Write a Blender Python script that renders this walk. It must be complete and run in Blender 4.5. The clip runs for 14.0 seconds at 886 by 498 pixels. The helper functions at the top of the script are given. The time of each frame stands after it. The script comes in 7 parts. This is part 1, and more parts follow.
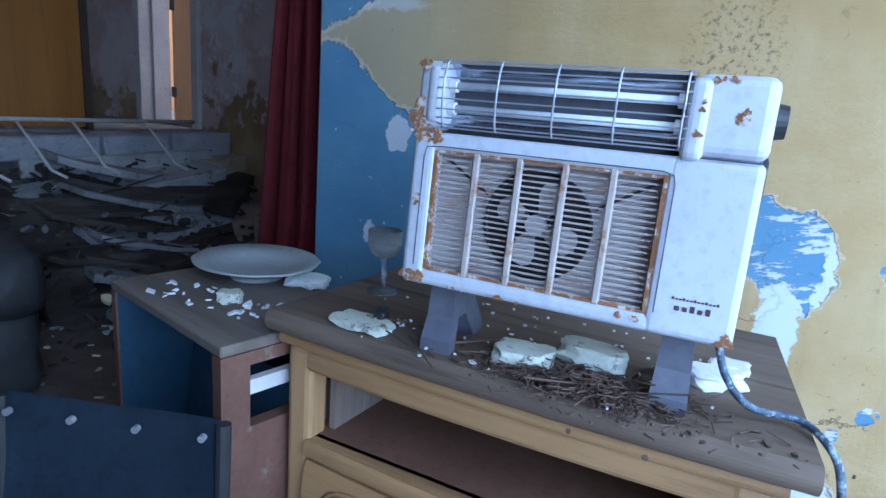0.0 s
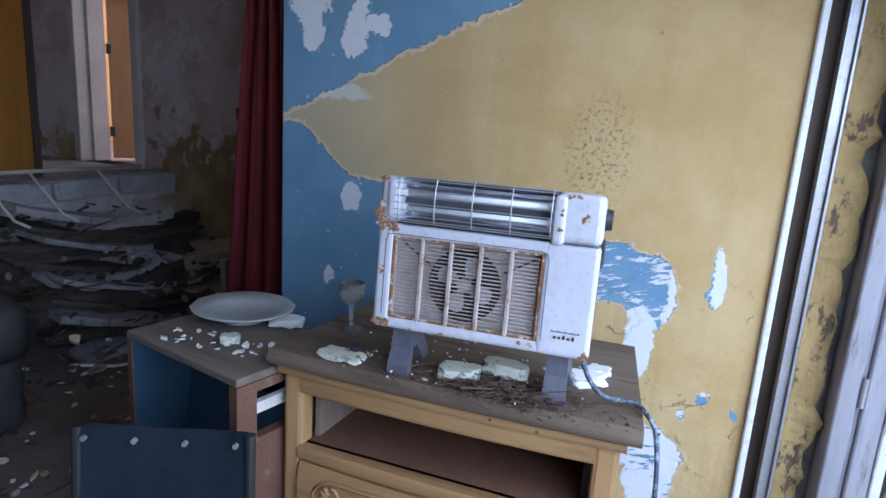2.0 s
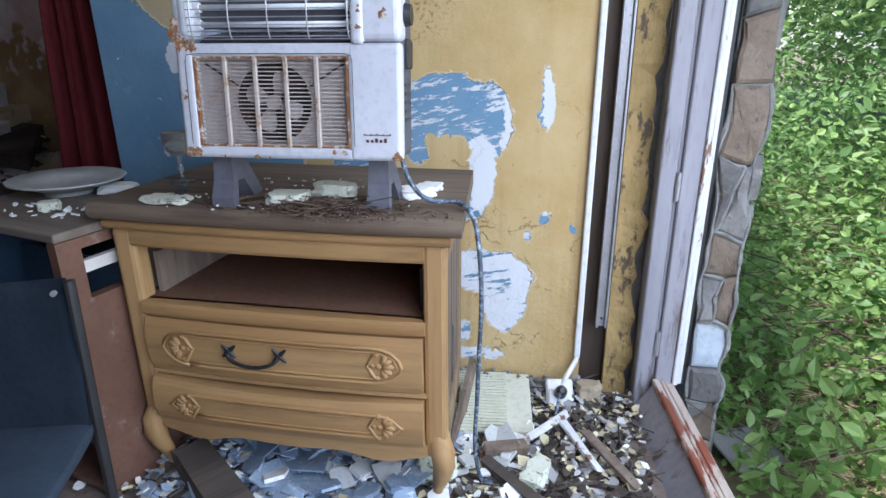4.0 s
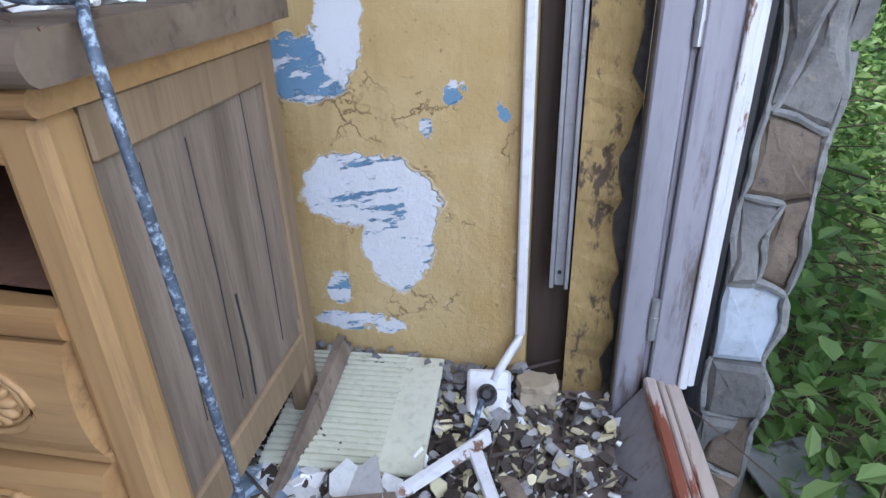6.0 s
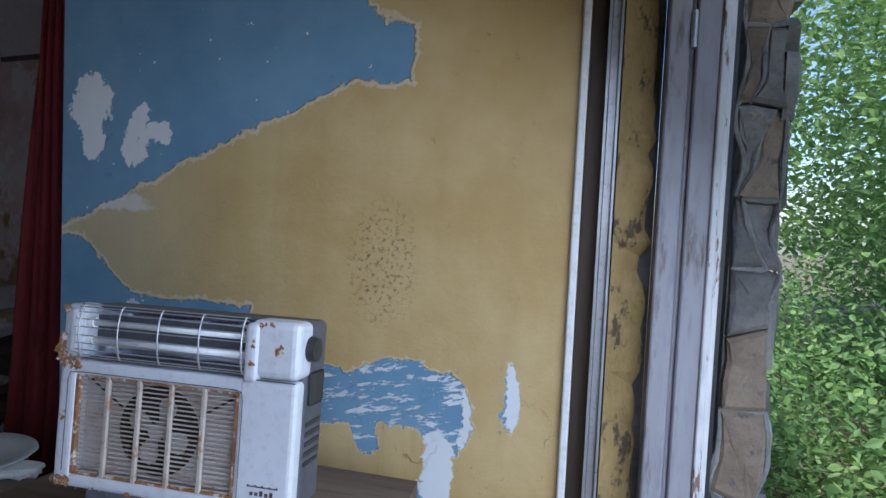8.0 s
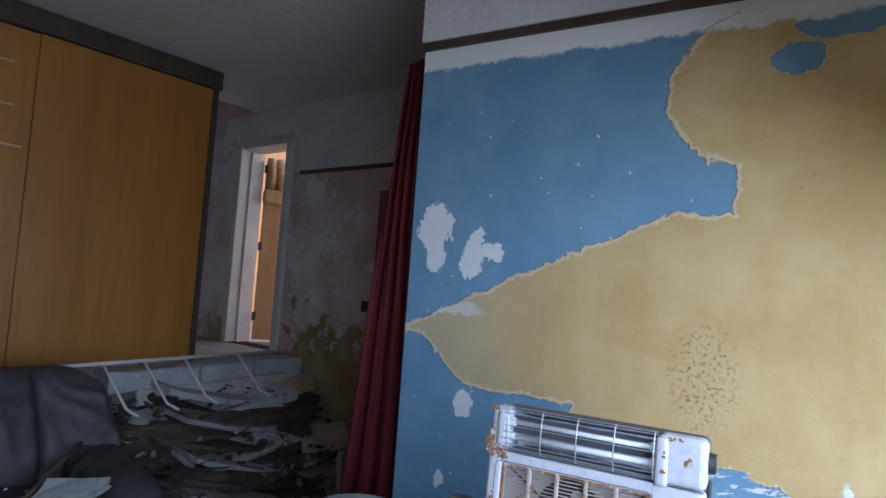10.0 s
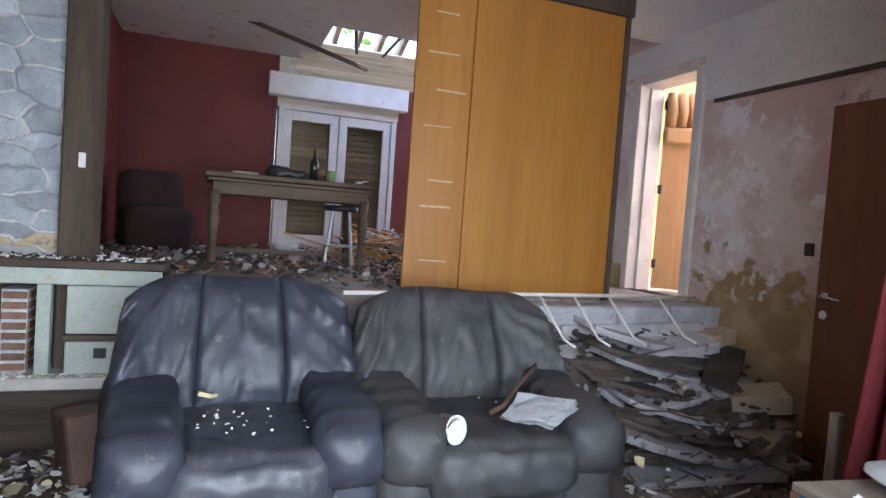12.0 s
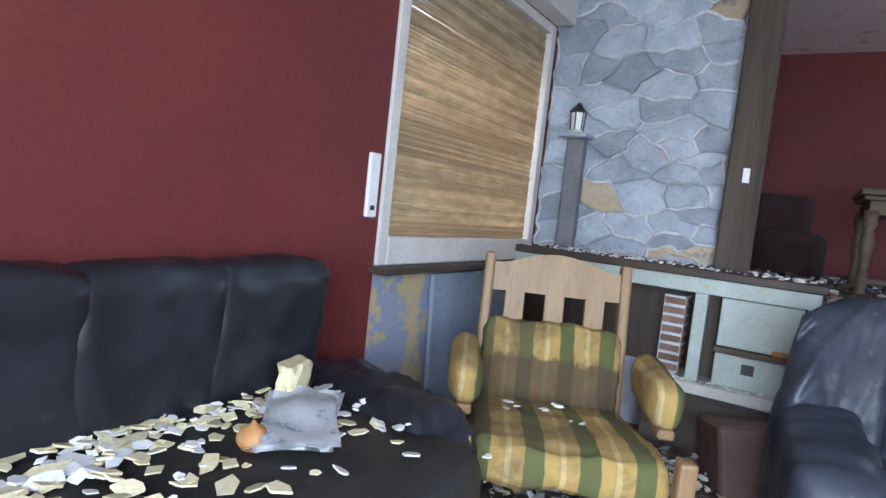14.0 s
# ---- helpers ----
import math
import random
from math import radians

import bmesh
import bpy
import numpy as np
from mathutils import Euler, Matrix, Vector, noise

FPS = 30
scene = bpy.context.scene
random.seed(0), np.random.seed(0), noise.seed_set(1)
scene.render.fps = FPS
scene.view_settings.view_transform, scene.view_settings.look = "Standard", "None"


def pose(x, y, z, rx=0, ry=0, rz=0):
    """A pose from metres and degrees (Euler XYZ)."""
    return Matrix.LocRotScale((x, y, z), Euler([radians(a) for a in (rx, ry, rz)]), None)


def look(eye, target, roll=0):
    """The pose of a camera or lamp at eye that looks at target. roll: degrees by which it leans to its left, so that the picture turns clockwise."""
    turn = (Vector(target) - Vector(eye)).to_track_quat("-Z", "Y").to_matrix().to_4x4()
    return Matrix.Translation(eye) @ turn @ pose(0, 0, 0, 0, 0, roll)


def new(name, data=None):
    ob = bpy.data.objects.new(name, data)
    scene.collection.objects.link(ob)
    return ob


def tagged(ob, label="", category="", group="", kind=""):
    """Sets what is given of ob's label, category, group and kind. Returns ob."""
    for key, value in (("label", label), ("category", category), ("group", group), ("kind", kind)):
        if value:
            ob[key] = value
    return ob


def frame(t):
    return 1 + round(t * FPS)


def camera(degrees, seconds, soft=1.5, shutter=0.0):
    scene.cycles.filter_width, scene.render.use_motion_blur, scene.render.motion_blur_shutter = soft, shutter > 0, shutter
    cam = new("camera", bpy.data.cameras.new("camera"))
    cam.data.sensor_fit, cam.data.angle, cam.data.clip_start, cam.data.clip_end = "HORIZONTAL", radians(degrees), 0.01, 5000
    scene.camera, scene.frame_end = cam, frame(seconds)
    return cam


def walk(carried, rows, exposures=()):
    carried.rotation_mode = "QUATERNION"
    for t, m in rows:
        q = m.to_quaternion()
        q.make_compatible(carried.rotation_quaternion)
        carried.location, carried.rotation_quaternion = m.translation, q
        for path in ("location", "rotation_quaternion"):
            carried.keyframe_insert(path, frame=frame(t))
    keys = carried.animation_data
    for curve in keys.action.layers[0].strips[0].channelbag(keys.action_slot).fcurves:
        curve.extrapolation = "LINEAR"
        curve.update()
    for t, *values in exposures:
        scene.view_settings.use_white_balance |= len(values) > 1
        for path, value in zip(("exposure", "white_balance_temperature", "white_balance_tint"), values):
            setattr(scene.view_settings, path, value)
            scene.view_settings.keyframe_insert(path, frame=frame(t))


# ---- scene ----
# Camera and walk: t, x, y, z, yaw, pitch, roll
cam = camera(73.0, 14.0)
ROWS = [
    (0.0, 0.581, -0.303, 1.218, 33.37, -13.63, 4.56),
    (0.5, 0.623, -0.439, 1.373, 31.35, -12.02, 3.81),
    (1.0, 0.664, -0.579, 1.431, 28.54, -11.13, 3.55),
    (1.5, 0.695, -0.646, 1.414, 27.25, -11.61, 3.74),
    (2.0, 0.741, -0.671, 1.409, 26.57, -12.16, 3.70),
    (2.5, 0.760, -0.678, 1.426, 25.89, -12.17, 2.96),
    (3.0, 0.775, -0.665, 1.418, 24.63, -13.10, 2.30),
    (3.5, 0.858, -0.668, 1.312, 20.88, -17.16, 0.69),
    (4.0, 0.958, -0.653, 1.191, 17.58, -19.78, -0.35),
    (4.2, 0.972, -0.613, 1.149, 17.17, -19.83, -0.28),
    (5.2, 1.045, -0.14, 0.97, 19.8, -24.0, -1.0),
    (6.3, 1.082, 0.262, 0.85, 22.64, -27.2, -1.57),
    (6.5, 1.083, 0.268, 0.87, 23.47, -26.9, -1.17),
    (7.0, 1.030, 0.182, 1.099, 19.9, -20.93, 0.11),
    (7.5, 1.123, -0.129, 1.374, 19.52, -7.73, 1.96),
    (8.6, 1.03, -0.46, 1.50, 25.0, -1.6, 3.3),
    (9.8, 0.854, -0.780, 1.590, 33.92, 3.90, 4.46),
    (10.1, 0.800, -0.830, 1.550, 40.35, 2.70, 3.80),
    (10.5, 0.776, -0.880, 1.490, 49.98, 0.71, 2.54),
    (11.0, 0.745, -0.925, 1.428, 55.84, -0.22, 2.06),
    (11.5, 0.570, -0.910, 1.370, 61.78, -0.80, 2.80),
    (12.0, 0.310, -1.027, 1.355, 69.62, -2.38, 4.12),
    (12.5, 0.205, -1.190, 1.375, 81.90, -4.30, 4.75),
    (12.8, 0.140, -1.216, 1.350, 92.25, -4.75, 4.97),
    (13.4, 0.187, -1.325, 1.287, 108.75, -4.48, 6.30),
    (14.0, 0.219, -1.394, 1.226, 121.50, -4.22, 6.22),
]
walk(cam, [(t, pose(x, y, z, 90 + pitch, 0, yaw) @ pose(0, 0, 0, 0, 0, roll)) for t, x, y, z, yaw, pitch, roll in ROWS],
     [(0, 1.30, 4550, 8), (0.5, 1.30, 5000, 12), (2, 1.20, 5350, 15), (3, 1.25, 5600, 15), (4.2, 1.15, 5900, 14), (6.3, 0.82, 5700, 17), (7, 0.60, 5600, 14), (7.7, 0.50, 5600, 12), (9.8, 1.20, 5300, 12), (10.5, 1.75, 6100, 12), (11.1, 2.45, 6400, 14), (11.5, 2.65, 6300, 15), (12, 3.2, 6200, 15), (14, 3.30, 5700, 15)])

# The heater alcove stands a little askew to the rest: its own frame
NEAR = pose(-0.45, 1.07, 0, 0, 0, 6.86)
CORNER = NEAR @ pose(-0.11, 0, 0)
CHEST = NEAR @ pose(-0.052, -0.14, -0.035)

# World, sun and lamps
world = bpy.data.worlds.new("overcast_sky")
world.use_nodes = True
scene.world = world
wn = world.node_tree.nodes
sky = wn.new("ShaderNodeTexSky")
sky.sky_type, sky.sun_disc = "NISHITA", False
sky.sun_elevation, sky.sun_rotation = radians(56), radians(180)
world.node_tree.links.new(sky.outputs[0], wn["Background"].inputs[0])
wn["Background"].inputs[1].default_value = 0.15
sun = new("sun", bpy.data.lights.new("sun", "SUN"))
sun.data.energy, sun.data.angle, sun.data.color = 5.0, radians(6), (1.0, 0.96, 0.9)
sun.matrix_world = look((0, -6, 9), (0, 0, 0))


def area_lamp(name, eye, target, sx, sy, watts, colour, frame_of=Matrix()):
    lamp = new(name, bpy.data.lights.new(name, "AREA"))
    lamp.data.shape, lamp.data.size, lamp.data.size_y = "RECTANGLE", sx, sy
    lamp.data.energy, lamp.data.color = watts, colour
    lamp.matrix_world = frame_of @ look(eye, target)
    return lamp


area_lamp("window_daylight", (2.05, -1.70, 1.35), (0.9, -1.70, 0.25), 2.4, 2.0, 30, (0.86, 0.93, 1.0), CORNER)
area_lamp("far_room_daylight", (-3.9, 4.4, 3.2), (-3.9, 3.2, 1.2), 1.6, 1.6, 27, (1.0, 0.95, 0.86))
area_lamp("roof_hole_daylight", (-6.6, 0.8, 3.95), (-6.2, 0.4, 1.0), 0.9, 0.9, 0.9, (0.95, 0.98, 1.0))


# ---- materials ----
class Mat:
    """A node material under construction."""

    def __init__(self, name, rough=0.7, metal=0.0):
        self.m = bpy.data.materials.new(name)
        self.m.use_nodes = True
        self.t = self.m.node_tree
        self.b = self.t.nodes["Principled BSDF"]
        self.b.inputs["Roughness"].default_value = rough
        self.b.inputs["Metallic"].default_value = metal

    def node(self, kind, **sockets):
        n = self.t.nodes.new(kind)
        for k, v in sockets.items():
            self.put(n.inputs[k.replace("_", " ")], v)
        return n

    def put(self, socket, v):
        if isinstance(v, bpy.types.NodeSocket):
            self.t.links.new(v, socket)
        else:
            socket.default_value = v

    def math(self, op, a, b=0.0, c=0.0):
        n = self.t.nodes.new("ShaderNodeMath")
        n.operation = op
        for i, v in enumerate((a, b, c)):
            self.put(n.inputs[i], v)
        return n.outputs[0]

    def place(self, world_space=False):
        if world_space:
            return self.node("ShaderNodeNewGeometry").outputs["Position"]
        return self.node("ShaderNodeTexCoord").outputs["Object"]

    def scaled(self, vec, s):
        n = self.t.nodes.new("ShaderNodeVectorMath")
        n.operation = "MULTIPLY"
        self.put(n.inputs[0], vec)
        n.inputs[1].default_value = s
        return n.outputs[0]

    def noise(self, vec, scale, detail=5.0, rough=0.6, colour=False):
        n = self.node("ShaderNodeTexNoise", Vector=vec, Scale=scale, Detail=detail, Roughness=rough)
        return n.outputs["Color" if colour else "Fac"]

    def ramp(self, fac, lo, hi):
        n = self.t.nodes.new("ShaderNodeMapRange")
        n.interpolation_type = "SMOOTHSTEP"
        for i, v in enumerate((fac, lo, hi, 0.0, 1.0)):
            self.put(n.inputs[i], v)
        return n.outputs[0]

    def mix(self, fac, a, b):
        n = self.t.nodes.new("ShaderNodeMix")
        n.data_type = "RGBA"
        self.put(n.inputs[0], fac)
        for i, v in ((6, a), (7, b)):
            self.put(n.inputs[i], v if isinstance(v, bpy.types.NodeSocket) else (*v, 1.0))
        return n.outputs[2]

    def colour(self, v):
        self.put(self.b.inputs["Base Color"], v if isinstance(v, bpy.types.NodeSocket) else (*v, 1.0))

    def bump(self, height, strength=0.3, distance=0.01):
        n = self.node("ShaderNodeBump", Height=height, Strength=strength, Distance=distance)
        self.t.links.new(n.outputs[0], self.b.inputs["Normal"])

    def rough(self, v):
        self.put(self.b.inputs["Roughness"], v)


def surface(name, c1, c2, rough=0.7, scale=6.0, fine=60.0, bump=0.25, metal=0.0, stretch=(1, 1, 1), dirt=None, dirt_at=(0.55, 0.7),
            vary=0.0, world_space=False, dist=0.006, island=0.0):
    """Two-scale mottled surface; dirt: a third colour in patches; vary: brightness change from object to object."""
    m = Mat(name, rough, metal)
    p = m.scaled(m.place(world_space), stretch)
    big, small = m.noise(p, scale, 6), m.noise(p, fine, 4)
    col = m.mix(m.ramp(big, 0.3, 0.7), c1, c2)
    col = m.mix(m.math("MULTIPLY", m.ramp(small, 0.45, 0.8), 0.4), col, tuple(v * 0.55 for v in c1))
    if dirt:
        spots = m.noise(p, scale * 2.3 + 1.7, 8, 0.7)
        col = m.mix(m.ramp(spots, *dirt_at), col, dirt)
    if vary:
        r = m.node("ShaderNodeObjectInfo").outputs["Random"]
        hsv = m.node("ShaderNodeHueSaturation", Color=col)
        m.put(hsv.inputs["Value"], m.math("MULTIPLY_ADD", r, 2 * vary, 1 - vary))
        col = hsv.outputs[0]
    if island:
        r = m.node("ShaderNodeNewGeometry").outputs["Random Per Island"]
        hsv = m.node("ShaderNodeHueSaturation", Color=col)
        m.put(hsv.inputs["Value"], m.math("MULTIPLY_ADD", r, 2 * island, 1 - island))
        col = hsv.outputs[0]
    m.colour(col)
    m.rough(m.math("MULTIPLY_ADD", small, 0.25, rough - 0.12))
    m.bump(m.math("ADD", m.math("MULTIPLY", big, 0.6), m.math("MULTIPLY", small, 0.4)), bump, dist)
    return m.m


def wood(name, c1, c2, rough=0.55, along=0, scale=9.0, bump=0.15, vary=0.0, dirt=None, dirt_at=(0.55, 0.72)):
    """Wood with grain along one axis of the object."""
    s = [1.0, 1.0, 1.0]
    s[along] = 0.08
    return surface(name, c1, c2, rough, scale, scale * 9, bump, stretch=tuple(s), vary=vary, dirt=dirt, dirt_at=dirt_at, dist=0.004)


def blob_field(m, px, pz, blobs):
    """Lowest of the elliptic fields (cx, cz, rx, rz): under 1 inside any of them."""
    low = None
    for cx, cz, rx, rz in blobs:
        a = m.math("DIVIDE", m.math("SUBTRACT", px, cx), rx)
        b = m.math("DIVIDE", m.math("SUBTRACT", pz, cz), rz)
        d = m.math("ADD", m.math("MULTIPLY", a, a), m.math("MULTIPLY", b, b))
        low = d if low is None else m.math("MINIMUM", low, d)
    return low


def heater_wall_material():
    """Yellow distemper over blue paint over white plaster, peeled in sheets, with a mould stain."""
    m = Mat("peeling_painted_plaster", 0.75)
    p = m.place()
    sep = m.node("ShaderNodeSeparateXYZ", Vector=p)
    warp = m.noise(p, 9.0, 7, 0.68, True)
    wsep = m.node("ShaderNodeSeparateColor", Color=warp)
    warp2 = m.noise(p, 42.0, 3, 0.6, True)
    wsep2 = m.node("ShaderNodeSeparateColor", Color=warp2)
    px = m.math("ADD", sep.outputs[0], m.math("ADD", m.math("MULTIPLY_ADD", wsep.outputs[0], 0.10, -0.05), m.math("MULTIPLY_ADD", wsep2.outputs[0], 0.03, -0.015)))
    pz = m.math("ADD", sep.outputs[2], m.math("ADD", m.math("MULTIPLY_ADD", wsep.outputs[1], 0.09, -0.045), m.math("MULTIPLY_ADD", wsep2.outputs[1], 0.03, -0.015)))
    # where the yellow coat has come off
    upper = m.math("SUBTRACT", m.math("MINIMUM", m.math("MULTIPLY_ADD", px, 0.46, 1.55), 1.85), pz)        # under 0: above the slanting tear
    upper = m.math("MAXIMUM", upper, m.math("SUBTRACT", px, 0.84))
    upper = m.math("ADD", m.math("MULTIPLY", upper, 8.0), 1.0)
    lower = m.math("MAXIMUM", m.math("SUBTRACT", px, 0.36), m.math("SUBTRACT", pz, 1.185))
    slope = m.math("SUBTRACT", pz, m.math("MULTIPLY_ADD", px, -0.91, 1.135))
    left = m.math("MAXIMUM", m.math("ADD", px, 0.02), m.math("MAXIMUM", slope, m.math("SUBTRACT", pz, 1.365)))
    lower = m.math("ADD", m.math("MULTIPLY", m.math("MINIMUM", lower, left), 8.0), 1.0)
    spots = blob_field(m, px, pz, [(0.60, 0.95, 0.20, 0.085), (0.53, 0.86, 0.075, 0.11), (0.755, 0.88, 0.06, 0.085), (0.84, 0.975, 0.17, 0.105), (0.97, 0.93, 0.085, 0.12), (0.965, 0.78, 0.048, 0.12), (0.89, 0.665, 0.085, 0.065),
                                   (1.163, 1.0, 0.024, 0.085), (1.168, 0.63, 0.020, 0.024), (1.12, 0.57, 0.012, 0.014), (1.268, 0.595, 0.008, 0.012), (0.99, 0.43, 0.145, 0.08), (1.05, 0.33, 0.075, 0.12),
                                   (0.915, 0.20, 0.032, 0.045), (0.90, 0.115, 0.07, 0.022), (1.0, 0.125, 0.05, 0.016)])
    keep = blob_field(m, px, pz, [(0.86, 0.835, 0.075, 0.055), (0.89, 0.77, 0.035, 0.05), (0.655, 0.79, 0.07, 0.065), (0.81, 0.86, 0.03, 0.025)])
    spots = m.math("MAXIMUM", spots, m.math("SUBTRACT", 2.0, keep))
    bare = m.math("MINIMUM", m.math("MINIMUM", upper, lower), spots)
    top_blue = blob_field(m, px, pz, [(1.0, 2.32, 0.07, 0.05), (1.12, 2.42, 0.12, 0.06)])
    keep_top = blob_field(m, px, pz, [(0.90, 2.24, 0.27, 0.25)])
    bare = m.math("MINIMUM", m.math("MAXIMUM", bare, m.math("SUBTRACT", 2.0, keep_top)), top_blue)
    off = m.ramp(bare, 1.03, 0.97)
    rim = m.math("SUBTRACT", m.ramp(bare, 1.14, 1.08), off)
    # where the blue is gone too, down to the white plaster
    white = blob_field(m, px, pz, [(-0.235, 1.79, 0.085, 0.085), (-0.22, 1.68, 0.045, 0.075), (-0.055, 1.67, 0.05, 0.075), (-0.03, 1.75, 0.03, 0.04), (0.03, 1.70, 0.05, 0.028),
                                   (-0.055, 1.12, 0.04, 0.05), (0.965, 0.77, 0.06, 0.13), (1.045, 0.93, 0.025, 0.09), (1.17, 1.0, 0.024, 0.1), (-0.13, 0.83, 0.025, 0.03), (0.885, 0.46, 0.08, 0.05),
                                   (1.105, 0.42, 0.05, 0.1), (1.03, 0.28, 0.07, 0.07)])
    tilt = m.node("ShaderNodeCombineXYZ")
    m.put(tilt.inputs[0], m.math("MULTIPLY_ADD", sep.outputs[2], 0.22, sep.outputs[0]))
    m.put(tilt.inputs[2], m.math("MULTIPLY_ADD", sep.outputs[0], -0.22, sep.outputs[2]))
    scrape_p = m.scaled(tilt.outputs[0], (5.0, 1.0, 19.0))
    scrape = m.noise(scrape_p, 2.2, 6, 0.7)
    right = m.math("MULTIPLY", m.ramp(sep.outputs[0], 0.42, 0.52), m.ramp(sep.outputs[2], 1.3, 1.2))
    low_part = m.math("MULTIPLY", right, m.ramp(sep.outputs[2], 0.62, 0.52))
    scrape_at = m.math("SUBTRACT", 0.72, m.math("ADD", m.math("MULTIPLY", right, 0.19), m.math("MULTIPLY", low_part, 0.10)))
    white_f = m.math("MAXIMUM", m.ramp(m.math("MULTIPLY_ADD", m.noise(p, 24.0, 7, 0.75), 2.6, m.math("SUBTRACT", white, 1.3)), 1.06, 0.92), m.ramp(scrape, scrape_at, m.math("ADD", scrape_at, 0.035)))
    flecks = m.ramp(m.noise(p, 31.0, 3, 0.5), 0.70, 0.73)
    white_f = m.math("MAXIMUM", white_f, flecks)
    grain = m.noise(p, 3.1, 6, 0.6)
    fine = m.noise(p, 85.0, 3)
    yellow = m.mix(m.ramp(grain, 0.32, 0.7), (0.50, 0.34, 0.135), (0.61, 0.455, 0.225))
    grey_wash = m.ramp(m.math("ADD", sep.outputs[0], m.math("MULTIPLY", grain, 0.5)), 0.6, 0.05)
    yellow = m.mix(m.math("MULTIPLY", grey_wash, 0.6), yellow, (0.50, 0.45, 0.33))
    damp = m.ramp(sep.outputs[2], 0.8, 0.2)
    streak = m.ramp(m.noise(m.scaled(p, (9.0, 1.0, 0.5)), 1.6, 5, 0.6), 0.5, 0.68)
    yellow = m.mix(m.math("MULTIPLY", streak, m.math("MULTIPLY_ADD", m.ramp(sep.outputs[2], 1.3, 0.6), 0.30, 0.08)), yellow, (0.33, 0.215, 0.09))
    wash = m.ramp(m.math("MULTIPLY_ADD", m.noise(p, 14.0, 7, 0.75), 1.6, blob_field(m, px, pz, [(-0.14, 1.475, 0.16, 0.028)])), 2.0, 1.25)
    yellow = m.mix(m.math("MULTIPLY", wash, 0.65), yellow, (0.70, 0.71, 0.72))
    crack = m.ramp(m.noise(p, 17.0, 10, 0.75), 0.60, 0.66)
    yellow = m.mix(m.math("MULTIPLY", crack, m.math("MULTIPLY_ADD", damp, 0.38, 0.05)), yellow, (0.30, 0.17, 0.06))
    cell_p = m.t.nodes.new("ShaderNodeVectorMath")
    m.put(cell_p.inputs[0], p)
    m.put(cell_p.inputs[1], m.scaled(m.noise(p, 12.0, 5, 0.7, True), (0.12, 0.12, 0.12)))
    cells = m.t.nodes.new("ShaderNodeTexVoronoi")
    cells.feature = "DISTANCE_TO_EDGE"
    m.put(cells.inputs["Vector"], cell_p.outputs[0])
    cells.inputs["Scale"].default_value = 9.0
    split = m.math("MULTIPLY", m.ramp(cells.outputs["Distance"], 0.03, 0.008), m.ramp(m.noise(p, 6.0, 4, 0.6), 0.50, 0.62))
    split = m.math("MULTIPLY", split, m.ramp(sep.outputs[2], 1.15, 0.75))
    yellow = m.mix(m.math("MULTIPLY", split, 0.7), yellow, (0.20, 0.12, 0.05))
    pale = m.math("MULTIPLY", m.ramp(m.noise(p, 19.0, 8, 0.75), 0.56, 0.68), damp)
    yellow = m.mix(m.math("MULTIPLY", pale, 0.55), yellow, (0.66, 0.57, 0.40))
    pits = m.math("MULTIPLY", m.ramp(m.noise(p, 58.0, 3, 0.6), 0.63, 0.70), m.ramp(m.noise(p, 5.0, 4, 0.6), 0.42, 0.62))
    yellow = m.mix(m.math("MULTIPLY", pits, m.math("MULTIPLY_ADD", m.ramp(sep.outputs[2], 1.3, 0.7), 0.45, 0.12)), yellow, (0.20, 0.125, 0.05))
    mould = blob_field(m, sep.outputs[0], sep.outputs[2], [(0.78, 1.34, 0.13, 0.22)])
    specks = m.math("MULTIPLY", m.ramp(m.noise(p, 70.0, 4, 0.7), 0.5, 0.66), m.ramp(mould, 1.0, 0.1))
    yellow = m.mix(m.math("MULTIPLY", specks, 0.8), yellow, (0.09, 0.06, 0.03))
    blue = m.mix(m.ramp(grain, 0.3, 0.7), (0.135, 0.265, 0.42), (0.195, 0.335, 0.475))
    under = m.mix(white_f, blue, (0.74, 0.76, 0.80))
    col = m.mix(off, yellow, under)
    col = m.mix(m.math("MULTIPLY", rim, 0.4), col, (0.82, 0.78, 0.68))
    top = m.ramp(pz, 2.43, 2.45)
    col = m.mix(top, col, (0.78, 0.79, 0.80))
    m.colour(col)
    h = m.math("ADD", m.math("MULTIPLY", m.math("SUBTRACT", 1.0, off), 0.5), m.math("ADD", m.math("MULTIPLY", fine, 0.10), m.math("ADD", m.math("MULTIPLY", crack, -0.14), m.math("MULTIPLY", split, -0.3))))
    h = m.math("ADD", h, m.math("MULTIPLY", m.math("MULTIPLY", white_f, off), -0.12))
    h = m.math("ADD", h, m.math("MULTIPLY", m.noise(p, 26.0, 6, 0.7), m.math("MULTIPLY_ADD", damp, 0.6, 0.42)))
    m.bump(h, 1.0, 0.008)
    return m.m


M_HEATWALL = heater_wall_material()
M_REVEAL = surface("stained_yellow_reveal", (0.32, 0.22, 0.085), (0.44, 0.31, 0.13), 0.85, 9, 70, 1.0, stretch=(1, 1, 0.5), dirt=(0.10, 0.07, 0.045), dirt_at=(0.53, 0.62), dist=0.015)


